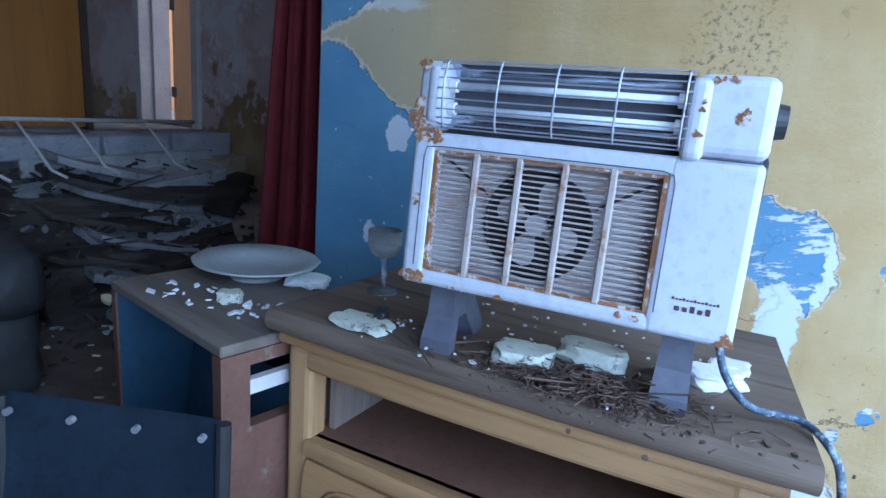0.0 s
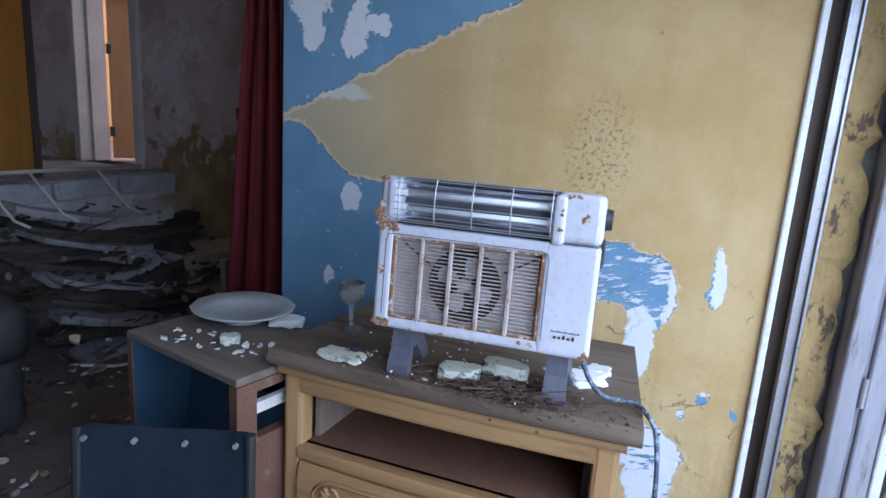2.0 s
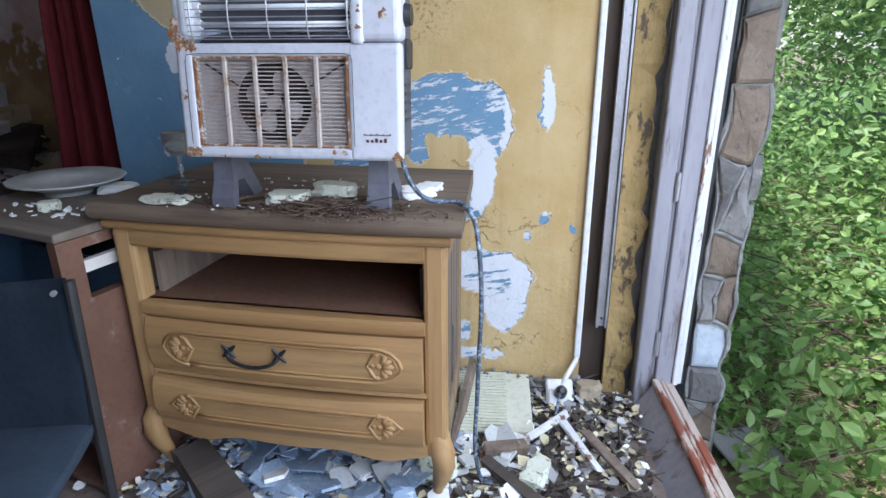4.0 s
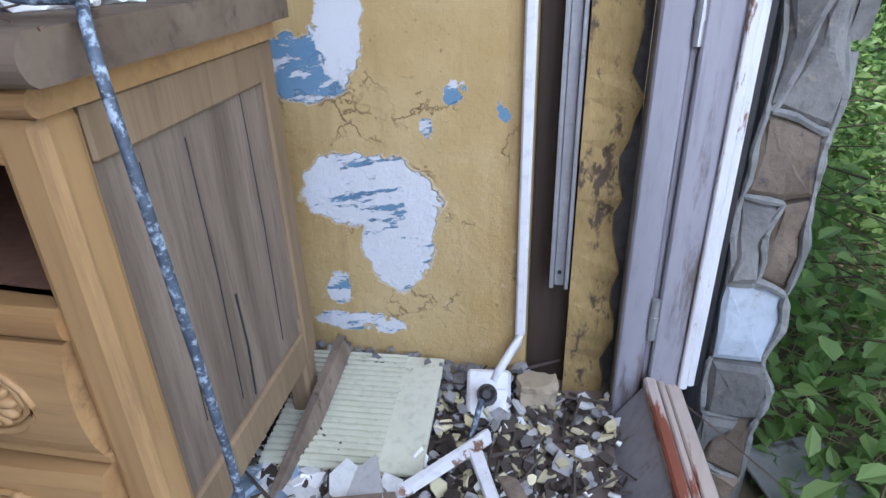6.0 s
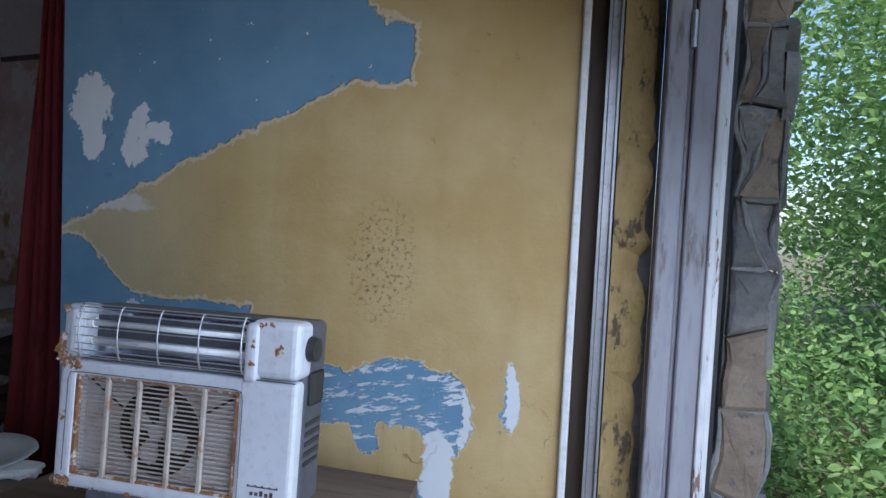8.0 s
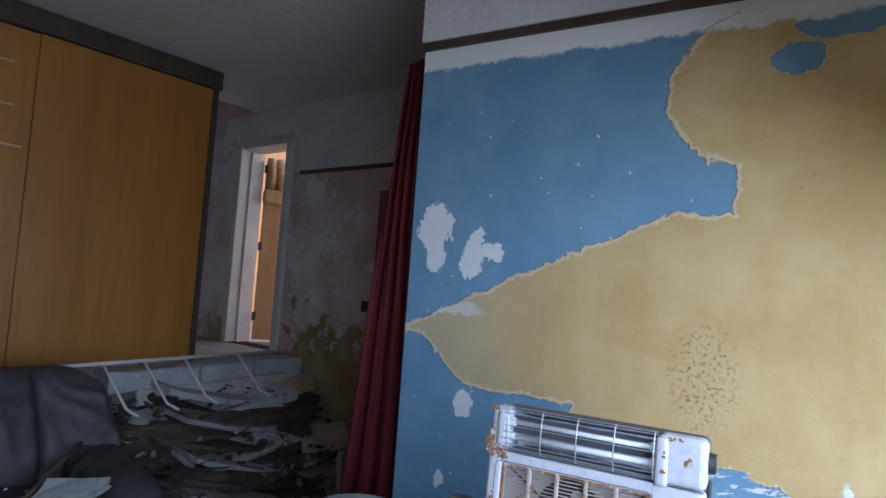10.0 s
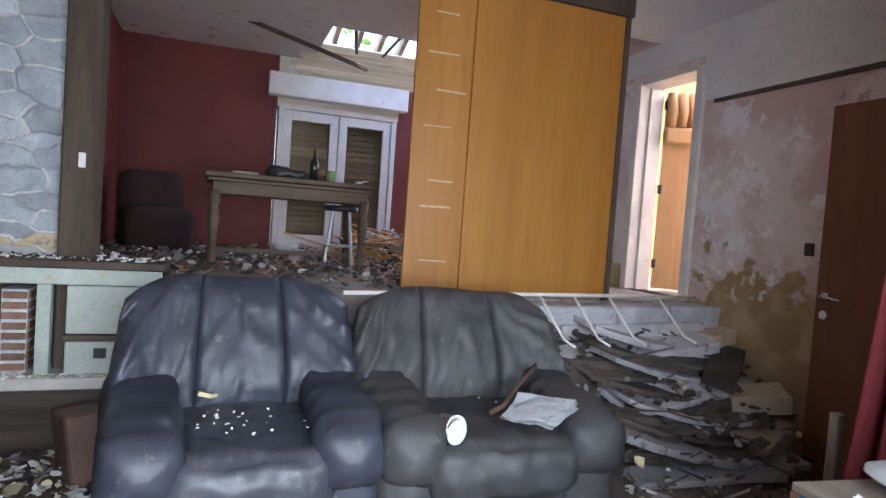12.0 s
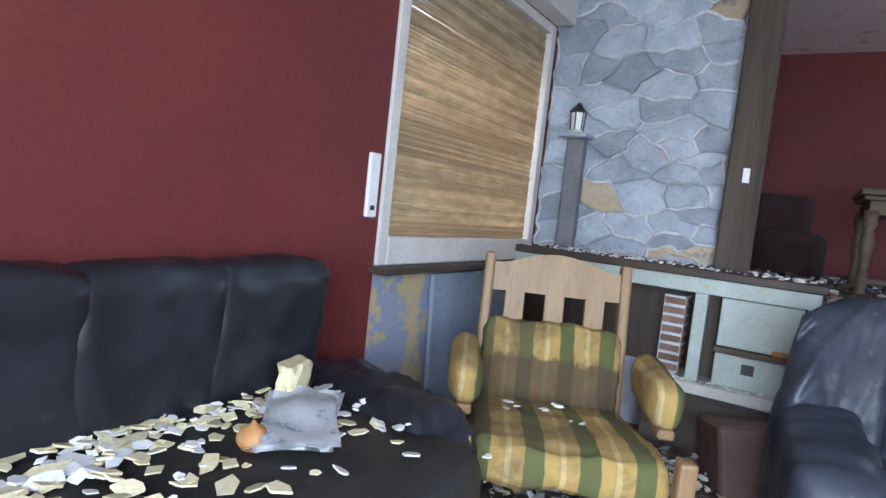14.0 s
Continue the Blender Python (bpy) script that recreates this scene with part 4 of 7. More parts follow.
    M_IRON = surface("dark_iron", (0.04, 0.04, 0.045), (0.07, 0.07, 0.075), 0.5, 9, 80, 0.2, metal=0.7)
    for z0, z1, pull, dy in ((0.395, 0.545, True, 0.0), (0.245, 0.374, False, 0.012)):
        sag = 0.0 if pull else 0.012
        d = part("drawer", bowed(x0 + 0.056, x1 - 0.056, yf - 0.008 - dy, yf + 0.02, z0, z1, BOW, 0.010, 24, 8, sag), M_OAK, t)
        yy = yf - 0.017 - dy
        fx0, fx1, fz0, fz1 = x0 + 0.10, x1 - 0.10, z0 + 0.03, z1 - 0.025 - sag * 0.8
        face = lambda px: yy - BOW * (1 - (2 * (px - x0 - 0.056) / (x1 - x0 - 0.112) - 1) ** 2)
        for inset, rad in ((0.0, 0.0045), (0.011, 0.003)):
            lo = [(fx0 + 0.075 + (fx1 - fx0 - 0.15) * k / 12, fz0 + inset) for k in range(13)]
            hi = [(fx1 - 0.075 - (fx1 - fx0 - 0.15) * k / 12, fz1 - inset) for k in range(13)]
            rt = [(fx1 - 0.05, fz0 + 0.004 + inset), (fx1 - 0.03, fz0 + 0.012 + inset), (fx1 - 0.012 - inset, fz0 + 0.03), (fx1 - 0.005 - inset, (fz0 + fz1) / 2), (fx1 - 0.012 - inset, fz1 - 0.03), (fx1 - 0.03, fz1 - 0.012 - inset), (fx1 - 0.05, fz1 - 0.004 - inset)]
            lf = [(fx0 + fx1 - a, fz0 + fz1 - b) for a, b in rt]
            part("panel_moulding", tube(bmesh.new(), [(a, face(a), b) for a, b in lo + rt + hi + lf + lo[:1]], rad, 6), M_OAK, d, smooth=True)
        for cx, sg in ((fx0 + 0.055, -1), (fx1 - 0.055, 1)):
            bm = carved_shell(cx, (fz0 + fz1) / 2, sg)
            bmesh.ops.translate(bm, vec=(0, face(cx), 0), verts=bm.verts)
            part("carved_scroll", bm, M_OAK, d, smooth=True)
        if pull:
            c, zc = (x0 + x1) / 2 - 0.055, (z0 + z1) / 2 + 0.012
            yy -= BOW
            h = part("handle", tube(bmesh.new(), [(c + 0.065 * math.sin(a), yy - 0.012 - 0.012 * math.cos(a), zc - 0.028 * math.cos(a)) for a in [(-90 + 15 * k) / 57.3 for k in range(13)]], 0.005, 8), M_IRON, d, "dark iron bail handle", smooth=True)
            for sx in (-1, 1):
                bm = bmesh.new()
                for k in range(4):
                    a = k * 1.571 + 0.785
                    rod(bm, (c + sx * 0.065, yy - 0.004, zc), (c + sx * 0.065 + 0.024 * math.cos(a), yy - 0.004, zc + 0.024 * math.sin(a)), 0.007, 0.003, 6)
                rod(bm, (c + sx * 0.065, yy - 0.016, zc), (c + sx * 0.065, yy + 0.004, zc), 0.007, seg=8)
                part("handle_plate", bm, M_IRON, h)
    for ob in t.children_recursive:      # narrower towards the wall
        for v in ob.data.vertices:
            v.co.x = 0.41 + (v.co.x - 0.41) * (1.01 + 0.20 * (-v.co.y - 0.40))
    return t


mark = now()
dresser()


def heater():
    """Portable heater with a glowing-bar top and a fan behind a grille; faces local -y."""
    M_ENAMEL = surface("rusting_white_enamel", (0.53, 0.54, 0.60), (0.61, 0.62, 0.68), 0.35, 4, 60, 0.08, dirt=(0.30, 0.14, 0.06), dirt_at=(0.69, 0.78))
    M_RUST = surface("orange_rust", (0.20, 0.085, 0.03), (0.32, 0.15, 0.06), 0.9, 20, 90, 0.4, dirt=(0.60, 0.55, 0.50), dirt_at=(0.5, 0.6))
    M_GREYCASE = surface("dark_grey_casing", (0.065, 0.065, 0.08), (0.10, 0.10, 0.12), 0.5, 6, 60, 0.12)
    M_GRILLE = surface("rusty_grille_metal", (0.40, 0.34, 0.30), (0.50, 0.44, 0.40), 0.5, 14, 90, 0.2, dirt=(0.30, 0.16, 0.07), dirt_at=(0.52, 0.66))
    M_DUSTBACK = surface("dusty_fan_plate", (0.42, 0.38, 0.38), (0.52, 0.47, 0.46), 0.8, 6, 60, 0.2)
    M_CHROME = surface("tarnished_reflector", (0.62, 0.66, 0.74), (0.74, 0.78, 0.85), 0.16, 9, 50, 0.1, metal=1.0)
    M_QUARTZ = surface("quartz_tube", (0.75, 0.78, 0.82), (0.82, 0.84, 0.88), 0.15, 9, 50, 0.02)
    M_FOOT = surface("slate_grey_plastic_foot", (0.11, 0.11, 0.14), (0.16, 0.16, 0.19), 0.45, 9, 60, 0.1, dirt=(0.4, 0.39, 0.38), dirt_at=(0.66, 0.72))
    W, H, D, SP = 0.490, 0.345, 0.130, 0.240     # SP: height at which the radiant top begins
    t = thing("electric_heater", "white enamel fan heater with rust, standing on the chest of drawers", "heater", (0.387, -0.688, 0.815), 2.5)
    b = pose(0, 0, 0.122, -4.5, 0, 0)
    fan0, fan1, gz0, gz1 = 0.040, 0.376, 0.026, 0.212

    def put(name, bm, mat, parent=t, label="", smooth=False):
        bmesh.ops.transform(bm, matrix=b, verts=bm.verts)
        return part(name, bm, mat, parent, label, smooth)

    body = put("front_panel", box(fan1, W, 0.0, 0.035, 0.0, SP, 0.010, seg=3), M_ENAMEL)
    put("front_edge", box(0.0, fan0, 0.0, 0.035, 0.0, SP, 0.010, seg=3), M_ENAMEL)
    put("lower_rail", box(fan0 - 0.012, fan1 + 0.012, 0.0008, 0.034, 0.0, gz0, 0.009, seg=3), M_ENAMEL)
    put("upper_rail", box(fan0 - 0.012, fan1 + 0.012, 0.0008, 0.034, gz1, SP - 0.001, 0.007, seg=3), M_ENAMEL)
    put("end_cap", box(0.0, 0.046, -0.002, 0.06, SP + 0.001, H, 0.014, seg=3), M_ENAMEL)
    put("end_tab", box(0.018, 0.042, -0.008, 0.05, SP + 0.012, H - 0.006, 0.010, seg=3), M_ENAMEL)
    put("end_cap", box(0.392, W, -0.002, 0.06, SP + 0.001, H, 0.014, seg=3), M_ENAMEL)
    put("end_tab", box(0.386, 0.414, -0.008, 0.05, SP - 0.006, H - 0.006, 0.010, seg=3), M_ENAMEL)
    seam = tube(bmesh.new(), [(fan1 + 0.012, -0.0002, 0.03), (fan1 + 0.012, -0.0002, gz1 - 0.01), (fan1 + 0.009, -0.0002, gz1 + 0.002), (fan1 - 0.004, -0.0002, gz1 + 0.006), (fan0 + 0.01, -0.0002, gz1 + 0.006), (fan0 - 0.014, -0.0002, gz1 + 0.004), (fan0 - 0.018, -0.0002, gz1 - 0.01), (fan0 - 0.018, -0.0002, 0.03)], 0.0009, 5)
    put("panel_seam", seam, M_GREYCASE, body)
    put("panel_seam", box(0.41, W - 0.004, -0.0010, 0.001, SP - 0.0016, SP + 0.0004), M_GREYCASE, body)
    put("casing", box(0.003, W - 0.003, 0.037, D, 0.002, H - 0.003, 0.014, seg=3), M_GREYCASE)
    put("side_grip", box(W - 0.004, W + 0.004, 0.05, 0.11, 0.19, 0.25, 0.006, seg=2), M_BLACK)
    for k in range(5):
        put("side_vent", box(W - 0.0035, W - 0.0015, 0.05, 0.11, 0.08 + 0.018 * k, 0.088 + 0.018 * k), M_BLACK)
    put("knob", rod(bmesh.new(), (W - 0.004, 0.045, SP + 0.055), (W + 0.014, 0.045, SP + 0.055), 0.024, 0.021, seg=20), M_BLACK)
    put("fan_plate", box(fan0 - 0.004, fan1 + 0.004, 0.032, 0.0362, gz0 - 0.004, gz1 + 0.004), M_DUSTBACK)
    cx, cz = (fan0 + fan1) / 2 - 0.002, (gz0 + gz1) / 2
    bm = bmesh.new()
    tube(bm, [(cx + 0.080 * math.cos(a), 0.024, cz + 0.080 * math.sin(a)) for a in [6.2832 * k / 40 for k in range(41)]], 0.003, 8)
    put("fan_ring", bm, M_BLACK, smooth=True)
    # black disc before the plate paints the dark inside the fan opening
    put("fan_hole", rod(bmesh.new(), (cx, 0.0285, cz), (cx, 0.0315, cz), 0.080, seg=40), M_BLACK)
    fan = put("fan_hub", rod(bmesh.new(), (cx, 0.016, cz), (cx, 0.026, cz), 0.016, seg=18), M_DUSTBACK)
    for k in range(4):
        bm = bmesh.new()
        m = Matrix.Translation((cx, 0.0235, cz)) @ Euler((0, 0.35 + k * 1.5708, 0)).to_matrix().to_4x4()
        edge = ((0.014, -0.5), (0.030, -0.52), (0.048, -0.46), (0.060, -0.34), (0.066, -0.12), (0.066, 0.12), (0.060, 0.30), (0.046, 0.40), (0.030, 0.38), (0.016, 0.35))
        bm.faces.new([bm.verts.new(m @ Vector((r * math.cos(w), 0.004 * w, r * math.sin(w)))) for r, w in edge])
        bmesh.ops.solidify(bm, geom=bm.faces[:], thickness=0.001)
        put("fan_blade", bm, M_DUSTBACK, fan)
    for x0, x1 in ((fan0 + 0.012, cx - 0.082), (fan1 - 0.012, cx + 0.082)):
        put("brace", rod(bmesh.new(), (x0, 0.026, gz1 - 0.012), (x1, 0.026, cz + 0.035), 0.0022, seg=6), M_BLACK)
    n = 22
    for k in range(n):
        z = gz0 + 0.004 + (gz1 - gz0 - 0.008) * k / (n - 1)
        put("grille_slat", box(fan0, fan1, 0.010, 0.013, z - 0.0014, z + 0.0012), M_GRILLE)
    for k in range(6):
        x = fan0 + (fan1 - fan0) * k / 5
        if k in (0, 5):
            put("grille_bar", box(x - 0.003, x + 0.003, 0.003, 0.013, gz0, gz1), M_RUST)
        else:
            put("grille_bar", box(x - 0.005, x + 0.005, 0.002, 0.009, gz0 - 0.002, gz1 + 0.002, 0.0018), M_GRILLE)
    for z in (gz0 + 0.001, gz1 - 0.001):
        put("grille_frame", box(fan0 + 0.003, fan1 - 0.003, 0.0035, 0.012, z - 0.002, z + 0.002), M_RUST)
    # reflector trough, tubes and wire guard
    bm = bmesh.new()
    rows = []
    mid, half = (SP + H) / 2 + 0.004, (H - SP) / 2 - 0.006
    for k in range(13):
        a = radians(-84 + 168 * k / 12)
        rows.append([bm.verts.new((x, 0.010 + 0.034 * math.cos(a), mid + half * math.sin(a) + 0.0008 * math.sin(x * 60 + k))) for x in [0.044 + 0.345 * q / 24 for q in range(25)]])
    for p, q in zip(rows, rows[1:]):
        for c in range(24):
            bm.faces.new((p[c], p[c + 1], q[c + 1], q[c]))
    put("reflector", bm, M_CHROME, smooth=True)
    for z in (mid - 0.020, mid + 0.014):
        put("heating_tube", rod(bmesh.new(), (0.048, 0.018, z), (0.384, 0.018, z), 0.0062, seg=12), M_QUARTZ, smooth=True)
        for x in (0.052, 0.380):
            put("tube_holder", rod(bmesh.new(), (x - 0.006, 0.018, z), (x + 0.006, 0.018, z), 0.010, seg=12), M_CONDUIT)
    for k in range(10):
        a = radians(-80 + 160 * k / 9)
        z, y = mid + (half + 0.004) * math.sin(a), 0.004 - 0.014 * math.cos(a)
        put("guard_wire", rod(bmesh.new(), (0.038, y, z), (0.392, y, z), 0.0012, seg=6), M_ALU)
    for k in range(5):
        x = 0.048 + 0.084 * k
        put("guard_wire", tube(bmesh.new(), [(x, 0.003 - 0.0155 * math.cos(radians(a)), mid + (half + 0.004) * math.sin(radians(a))) for a in range(-84, 85, 21)], 0.0016, 6), M_ALU)
    stains = ((0.0, 0.020, SP + 0.002, SP + 0.045, 12), (0.002, 0.046, SP - 0.012, SP + 0.010, 12), (0.004, 0.03, H - 0.014, H - 0.004, 8), (0.405, 0.445, H - 0.010, H - 0.004, 9), (0.002, 0.040, 0.006, 0.020, 12), (0.05, 0.20, 0.002, 0.007, 8),
              (0.448, 0.458, SP + 0.045, SP + 0.06, 7), (0.40, 0.408, SP + 0.02, SP + 0.08, 5), (0.34, 0.378, 0.014, 0.022, 7), (W - 0.02, W - 0.004, 0.004, 0.016, 6), (0.012, 0.020, 0.12, 0.16, 4))
    for x0, x1, z0, z1, n in stains:
        rng = random.Random(int(x0 * 1000) + int(z0 * 991))
        for k in range(n):
            bm = bmesh.new()
            cx2, cz2 = rng.uniform(x0, x1), rng.uniform(z0, z1)
            yy = (-0.0026 if z0 > SP else -0.0007) - 0.0001 * k
            if z0 > SP and (0.018 < cx2 < 0.042 or 0.386 < cx2 < 0.414):
                yy -= 0.006
            rad = rng.uniform(0.15, 0.4) * min(x1 - x0, z1 - z0) + 0.0014
            bm.faces.new([bm.verts.new((cx2 + rad * rng.uniform(0.4, 1.6) * math.cos(w), yy, cz2 + rad * rng.uniform(0.4, 1.6) * math.sin(w))) for w in [6.2832 * q / 13 for q in range(13)]])
            put("rust_stain", bm, M_RUST, body, "orange rust stain")
    # printed mark on the lower right of the front
    M_INK = surface("brown_print", (0.06, 0.03, 0.03), (0.09, 0.05, 0.04), 0.6, 20, 90, 0.0)
    bm = bmesh.new()
    for k in range(5):
        bx(bm, 0.4135 + k * 0.0095, 0.4195 + k * 0.0095, -0.0012, 0.0002, 0.039, 0.045 + 0.003 * (k in (2, 4)), 0.0005)
    put("maker_mark", bm, M_INK, body)
    bm = bmesh.new()
    for k in range(13):
        bx(bm, 0.408 + k * 0.0046, 0.4112 + k * 0.0046, -0.0012, 0.0002, 0.0535, 0.0555 + 0.0015 * (k % 3 == 0))
    put("small_print", bm, M_INK, body)
    for x in (0.058, 0.425):
        bm = bmesh.new()
        rows = []
        for y, z, w in ((0.030, 0.0, 0.027), (0.030, 0.022, 0.026), (0.046, 0.060, 0.024), (0.052, 0.128, 0.021), (0.09, 0.130, 0.021), (0.13, 0.09, 0.022), (0.18, 0.018, 0.025), (0.18, 0.0, 0.026), (0.14, 0.0, 0.026), (0.10, 0.055, 0.023), (0.07, 0.055, 0.023), (0.055, 0.0, 0.026)):
            rows.append((bm.verts.new((x - w, y, z)), bm.verts.new((x + w, y, z))))
        bm.faces.new([r[0] for r in rows])
        bm.faces.new([r[1] for r in rows][::-1])
        for p, q in zip(rows, rows[1:] + rows[:1]):
            bm.faces.new((p[0], p[1], q[1], q[0]))
        part("foot", bm, M_FOOT, t)
    return t


heater()
lay(mark, NEAR)


# ---- panel, posts, doors ----
def wood_panel():
    t = thing("sliding_partition", "orange veneered sliding partition with tape marks", "partition", (-3.21, 0.0, UP))
    part("leaf", box(-0.03, 0.0, 0.40, 1.50, 0.02, 1.96, 0.003), M_PANEL, t)
    part("leaf", box(-0.055, -0.025, 0.03, 0.42, 0.02, 1.96, 0.003), M_PANEL, t, "narrower leaf with scraps of old tape")
    M_TAPE = surface("yellowed_tape", (0.46, 0.33, 0.20), (0.58, 0.48, 0.36), 0.5, 40, 60, 0.1)
    rng = random.Random(4)
    for z in (0.22, 0.55, 0.72, 1.05, 1.28, 1.50, 1.75):
        part("tape", box(-0.0245, -0.0235, 0.14 + rng.uniform(-.02, .02), 0.33 + rng.uniform(-.03, .03), z, z + rng.uniform(0.005, 0.013), m=pose(0, 0, 0, rng.uniform(-1.5, 1.5), 0, 0)), M_TAPE, t)
    part("end_post", box(-0.05, 0.006, 1.503, 1.545, 0.0, 2.06, 0.004), M_DARKWOOD_AND_GAP, t)
    part("track", box(-0.09, 0.02, -1.6, 1.56, 1.965, 2.098, 0.004), M_DARKWOOD_AND_GAP, t)


wood_panel()


def timber_post():
    t = thing("timber_post", "dark weathered timber post beside the stone wall", "post", (-3.55, -1.77, 0.0))
    part("post", box(-0.10, 0.12, -0.085, 0.085, 0.0, CEIL, 0.012), M_POST, t)
    part("light_switch", box(0.121, 0.132, 0.0, 0.035, 1.52, 1.60, 0.003), M_CONDUIT, t, "cream light switch")


timber_post()


def brown_door():
    t = thing("door_brown", "plain dark brown wooden door, closed", "door", (-2.27, 2.372, 0.0))
    t["kind"] = "structure"
    leaf = part("leaf", box(0.0, 0.82, -0.035, -0.002, 0.01, 2.22, 0.004), M_BROWNDOOR, t)
    M_CHROME = surface("worn_chrome", (0.6, 0.6, 0.62), (0.7, 0.7, 0.72), 0.25, 9, 60, 0.05, metal=1.0)
    bm = rod(bmesh.new(), (0.06, -0.036, 1.09), (0.06, -0.05, 1.09), 0.026, seg=20)
    rod(bm, (0.06, -0.05, 1.09), (0.06, -0.085, 1.09), 0.010)
    tube(bm, [(0.06, -0.08, 1.09), (0.10, -0.085, 1.088), (0.18, -0.08, 1.08)], 0.009)
    part("handle", bm, M_CHROME, leaf, "chrome lever handle", smooth=True)
    bm = rod(bmesh.new(), (0.06, -0.036, 0.98), (0.06, -0.044, 0.98), 0.026, seg=20)
    part("lock_rosette", bm, M_CHROME, leaf)
    part("frame", box(-0.05, 0.87, -0.012, -0.001, 2.221, 2.27, 0.003), M_PINK, t)
    s = thing("wall_switch", "small black light switch on the pink wall", "switch", (-2.36, 2.37, 1.36))
    part("plate", box(-0.03, 0.03, -0.02, 0.0, -0.04, 0.04, 0.005), M_BLACK, s)


brown_door()


def far_doorway():
    t = thing("door_frame", "white painted frame of the raised doorway", "door frame", (0, 0, 0))
    t["kind"] = "structure"
    bm = box(qd0, qd0 + 0.075, 2.34, 2.58, UP, qt, 0.006)
    bx(bm, qd0 + 0.076, qd0 + 0.10, 2.44, 2.58, UP, qt - 0.05, 0.004)
    part("jamb", bm, M_WHITEWOOD, t)
    part("jamb", box(qd1 - 0.03, qd1 + 0.05, 2.34, 2.58, UP, qt, 0.006), M_WHITEWOOD, t)
    part("head", box(qd0 + 0.076, qd1 - 0.031, 2.345, 2.58, qt - 0.04, qt, 0.004), M_WHITEWOOD, t)
    d = thing("door_open", "honey-coloured wooden door standing open into the far room", "door", (qd0 + 0.11, 2.60, UP), 63)
    d["kind"] = "structure"
    part("leaf", box(0.0, 0.72, 0.0, 0.035, 0.02, 1.72, 0.004), M_FARWOOD, d)
    for z0, z1 in ((0.12, 0.62), (0.74, 1.14)):
        part("panel", box(0.46, 0.64, -0.012, -0.001, z0, z1, 0.008), M_FARWOOD, d)
    part("roller_box", box(-0.02, 0.74, -0.10, -0.013, 1.30, 1.44, 0.03, seg=3), M_FARWOOD, d)
    for k in range(8):
        part("curtain_fold", tube(bmesh.new(), [(0.04 + 0.09 * k, -0.03, 1.45), (0.05 + 0.09 * k, -0.05, 1.58), (0.04 + 0.09 * k, -0.03, 1.74)], 0.045, 8), M_FARWOOD, d, smooth=True)
    for z in (0.2, 0.86, 1.6):
        part("hinge", box(-0.02, 0.015, -0.022, -0.002, z, z + 0.08, 0.003), M_BLACK, d)


far_doorway()


# ---- stone facing, each stone its own piece ----
def cells(y0, y1, z0, z1, seeds, flat):
    """Cuts a rectangle into the irregular cells nearest to each seed; flat: how much wider than tall they are."""
    out = []
    for i, (sy, sz) in enumerate(seeds):
        poly = [(y0, z0), (y1, z0), (y1, z1), (y0, z1)]
        for j, (ty, tz) in enumerate(seeds):
            if i == j or not poly:
                continue
            ny, nz = (ty - sy) / flat ** 2, tz - sz
            d = ny * (sy + ty) / 2 + nz * (sz + tz) / 2
            cutp = []
            for a, b in zip(poly, poly[1:] + poly[:1]):
                fa, fb = ny * a[0] + nz * a[1] - d, ny * b[0] + nz * b[1] - d
                if fa <= 0:
                    cutp.append(a)
                if fa * fb < 0:
                    k = fa / (fa - fb)
                    cutp.append((a[0] + (b[0] - a[0]) * k, a[1] + (b[1] - a[1]) * k))
            poly = cutp
        if len(poly) > 2:
            out.append(poly)
    return out


def rough_edge(poly, wob):
    """The outline with points along each side, made uneven; both stones beside a joint get the same unevenness."""
    ring = []
    for a, b in zip(poly, poly[1:] + poly[:1]):
        ln = math.hypot(b[0] - a[0], b[1] - a[1])
        for k in range(max(1, int(ln / 0.05))):
            u = k / max(1, int(ln / 0.05))
            y, z = a[0] + (b[0] - a[0]) * u, a[1] + (b[1] - a[1]) * u
            n1, n2 = noise.noise(Vector((y * 11, z * 11, 0.3))), noise.noise(Vector((y * 11, z * 11, 7.7)))
            ring.append((y + wob * n1, z + wob * n2))
    return ring


def cell_stone(ring, gap, d, rng, to_world):
    """One split-faced stone over a cell; to_world maps (across, up, proud) to a place."""
    cy, cz = sum(q[0] for q in ring) / len(ring), sum(q[1] for q in ring) / len(ring)
    tip_y, tip_z = rng.uniform(-0.10, 0.10), rng.uniform(-0.14, 0.10)
    bm = bmesh.new()
    loops = []
    for g, depth in ((gap * 0.6, 0.0), (gap, 0.7), (gap + 0.012, 1.0), (gap + 0.05, 1.05)):
        lp = []
        for a, b in ring:
            ln = math.hypot(a - cy, b - cz) + 1e-6
            k = max(0.15, 1 - g / ln)
            y, z = cy + (a - cy) * k, cz + (b - cz) * k
            proud = d * depth
            if depth:
                proud += tip_y * (y - cy) + tip_z * (z - cz) + 0.010 * noise.noise(Vector((y * 17, z * 17, d * 90)))
            lp.append(bm.verts.new(to_world(y, z, max(0.0, proud) if depth else 0.0)))
        loops.append(lp)
    n = len(ring)
    for p, q in zip(loops, loops[1:]):
        for k in range(n):
            bm.faces.new((p[k], p[(k + 1) % n], q[(k + 1) % n], q[k]))
    bm.faces.new(loops[-1])
    return bm


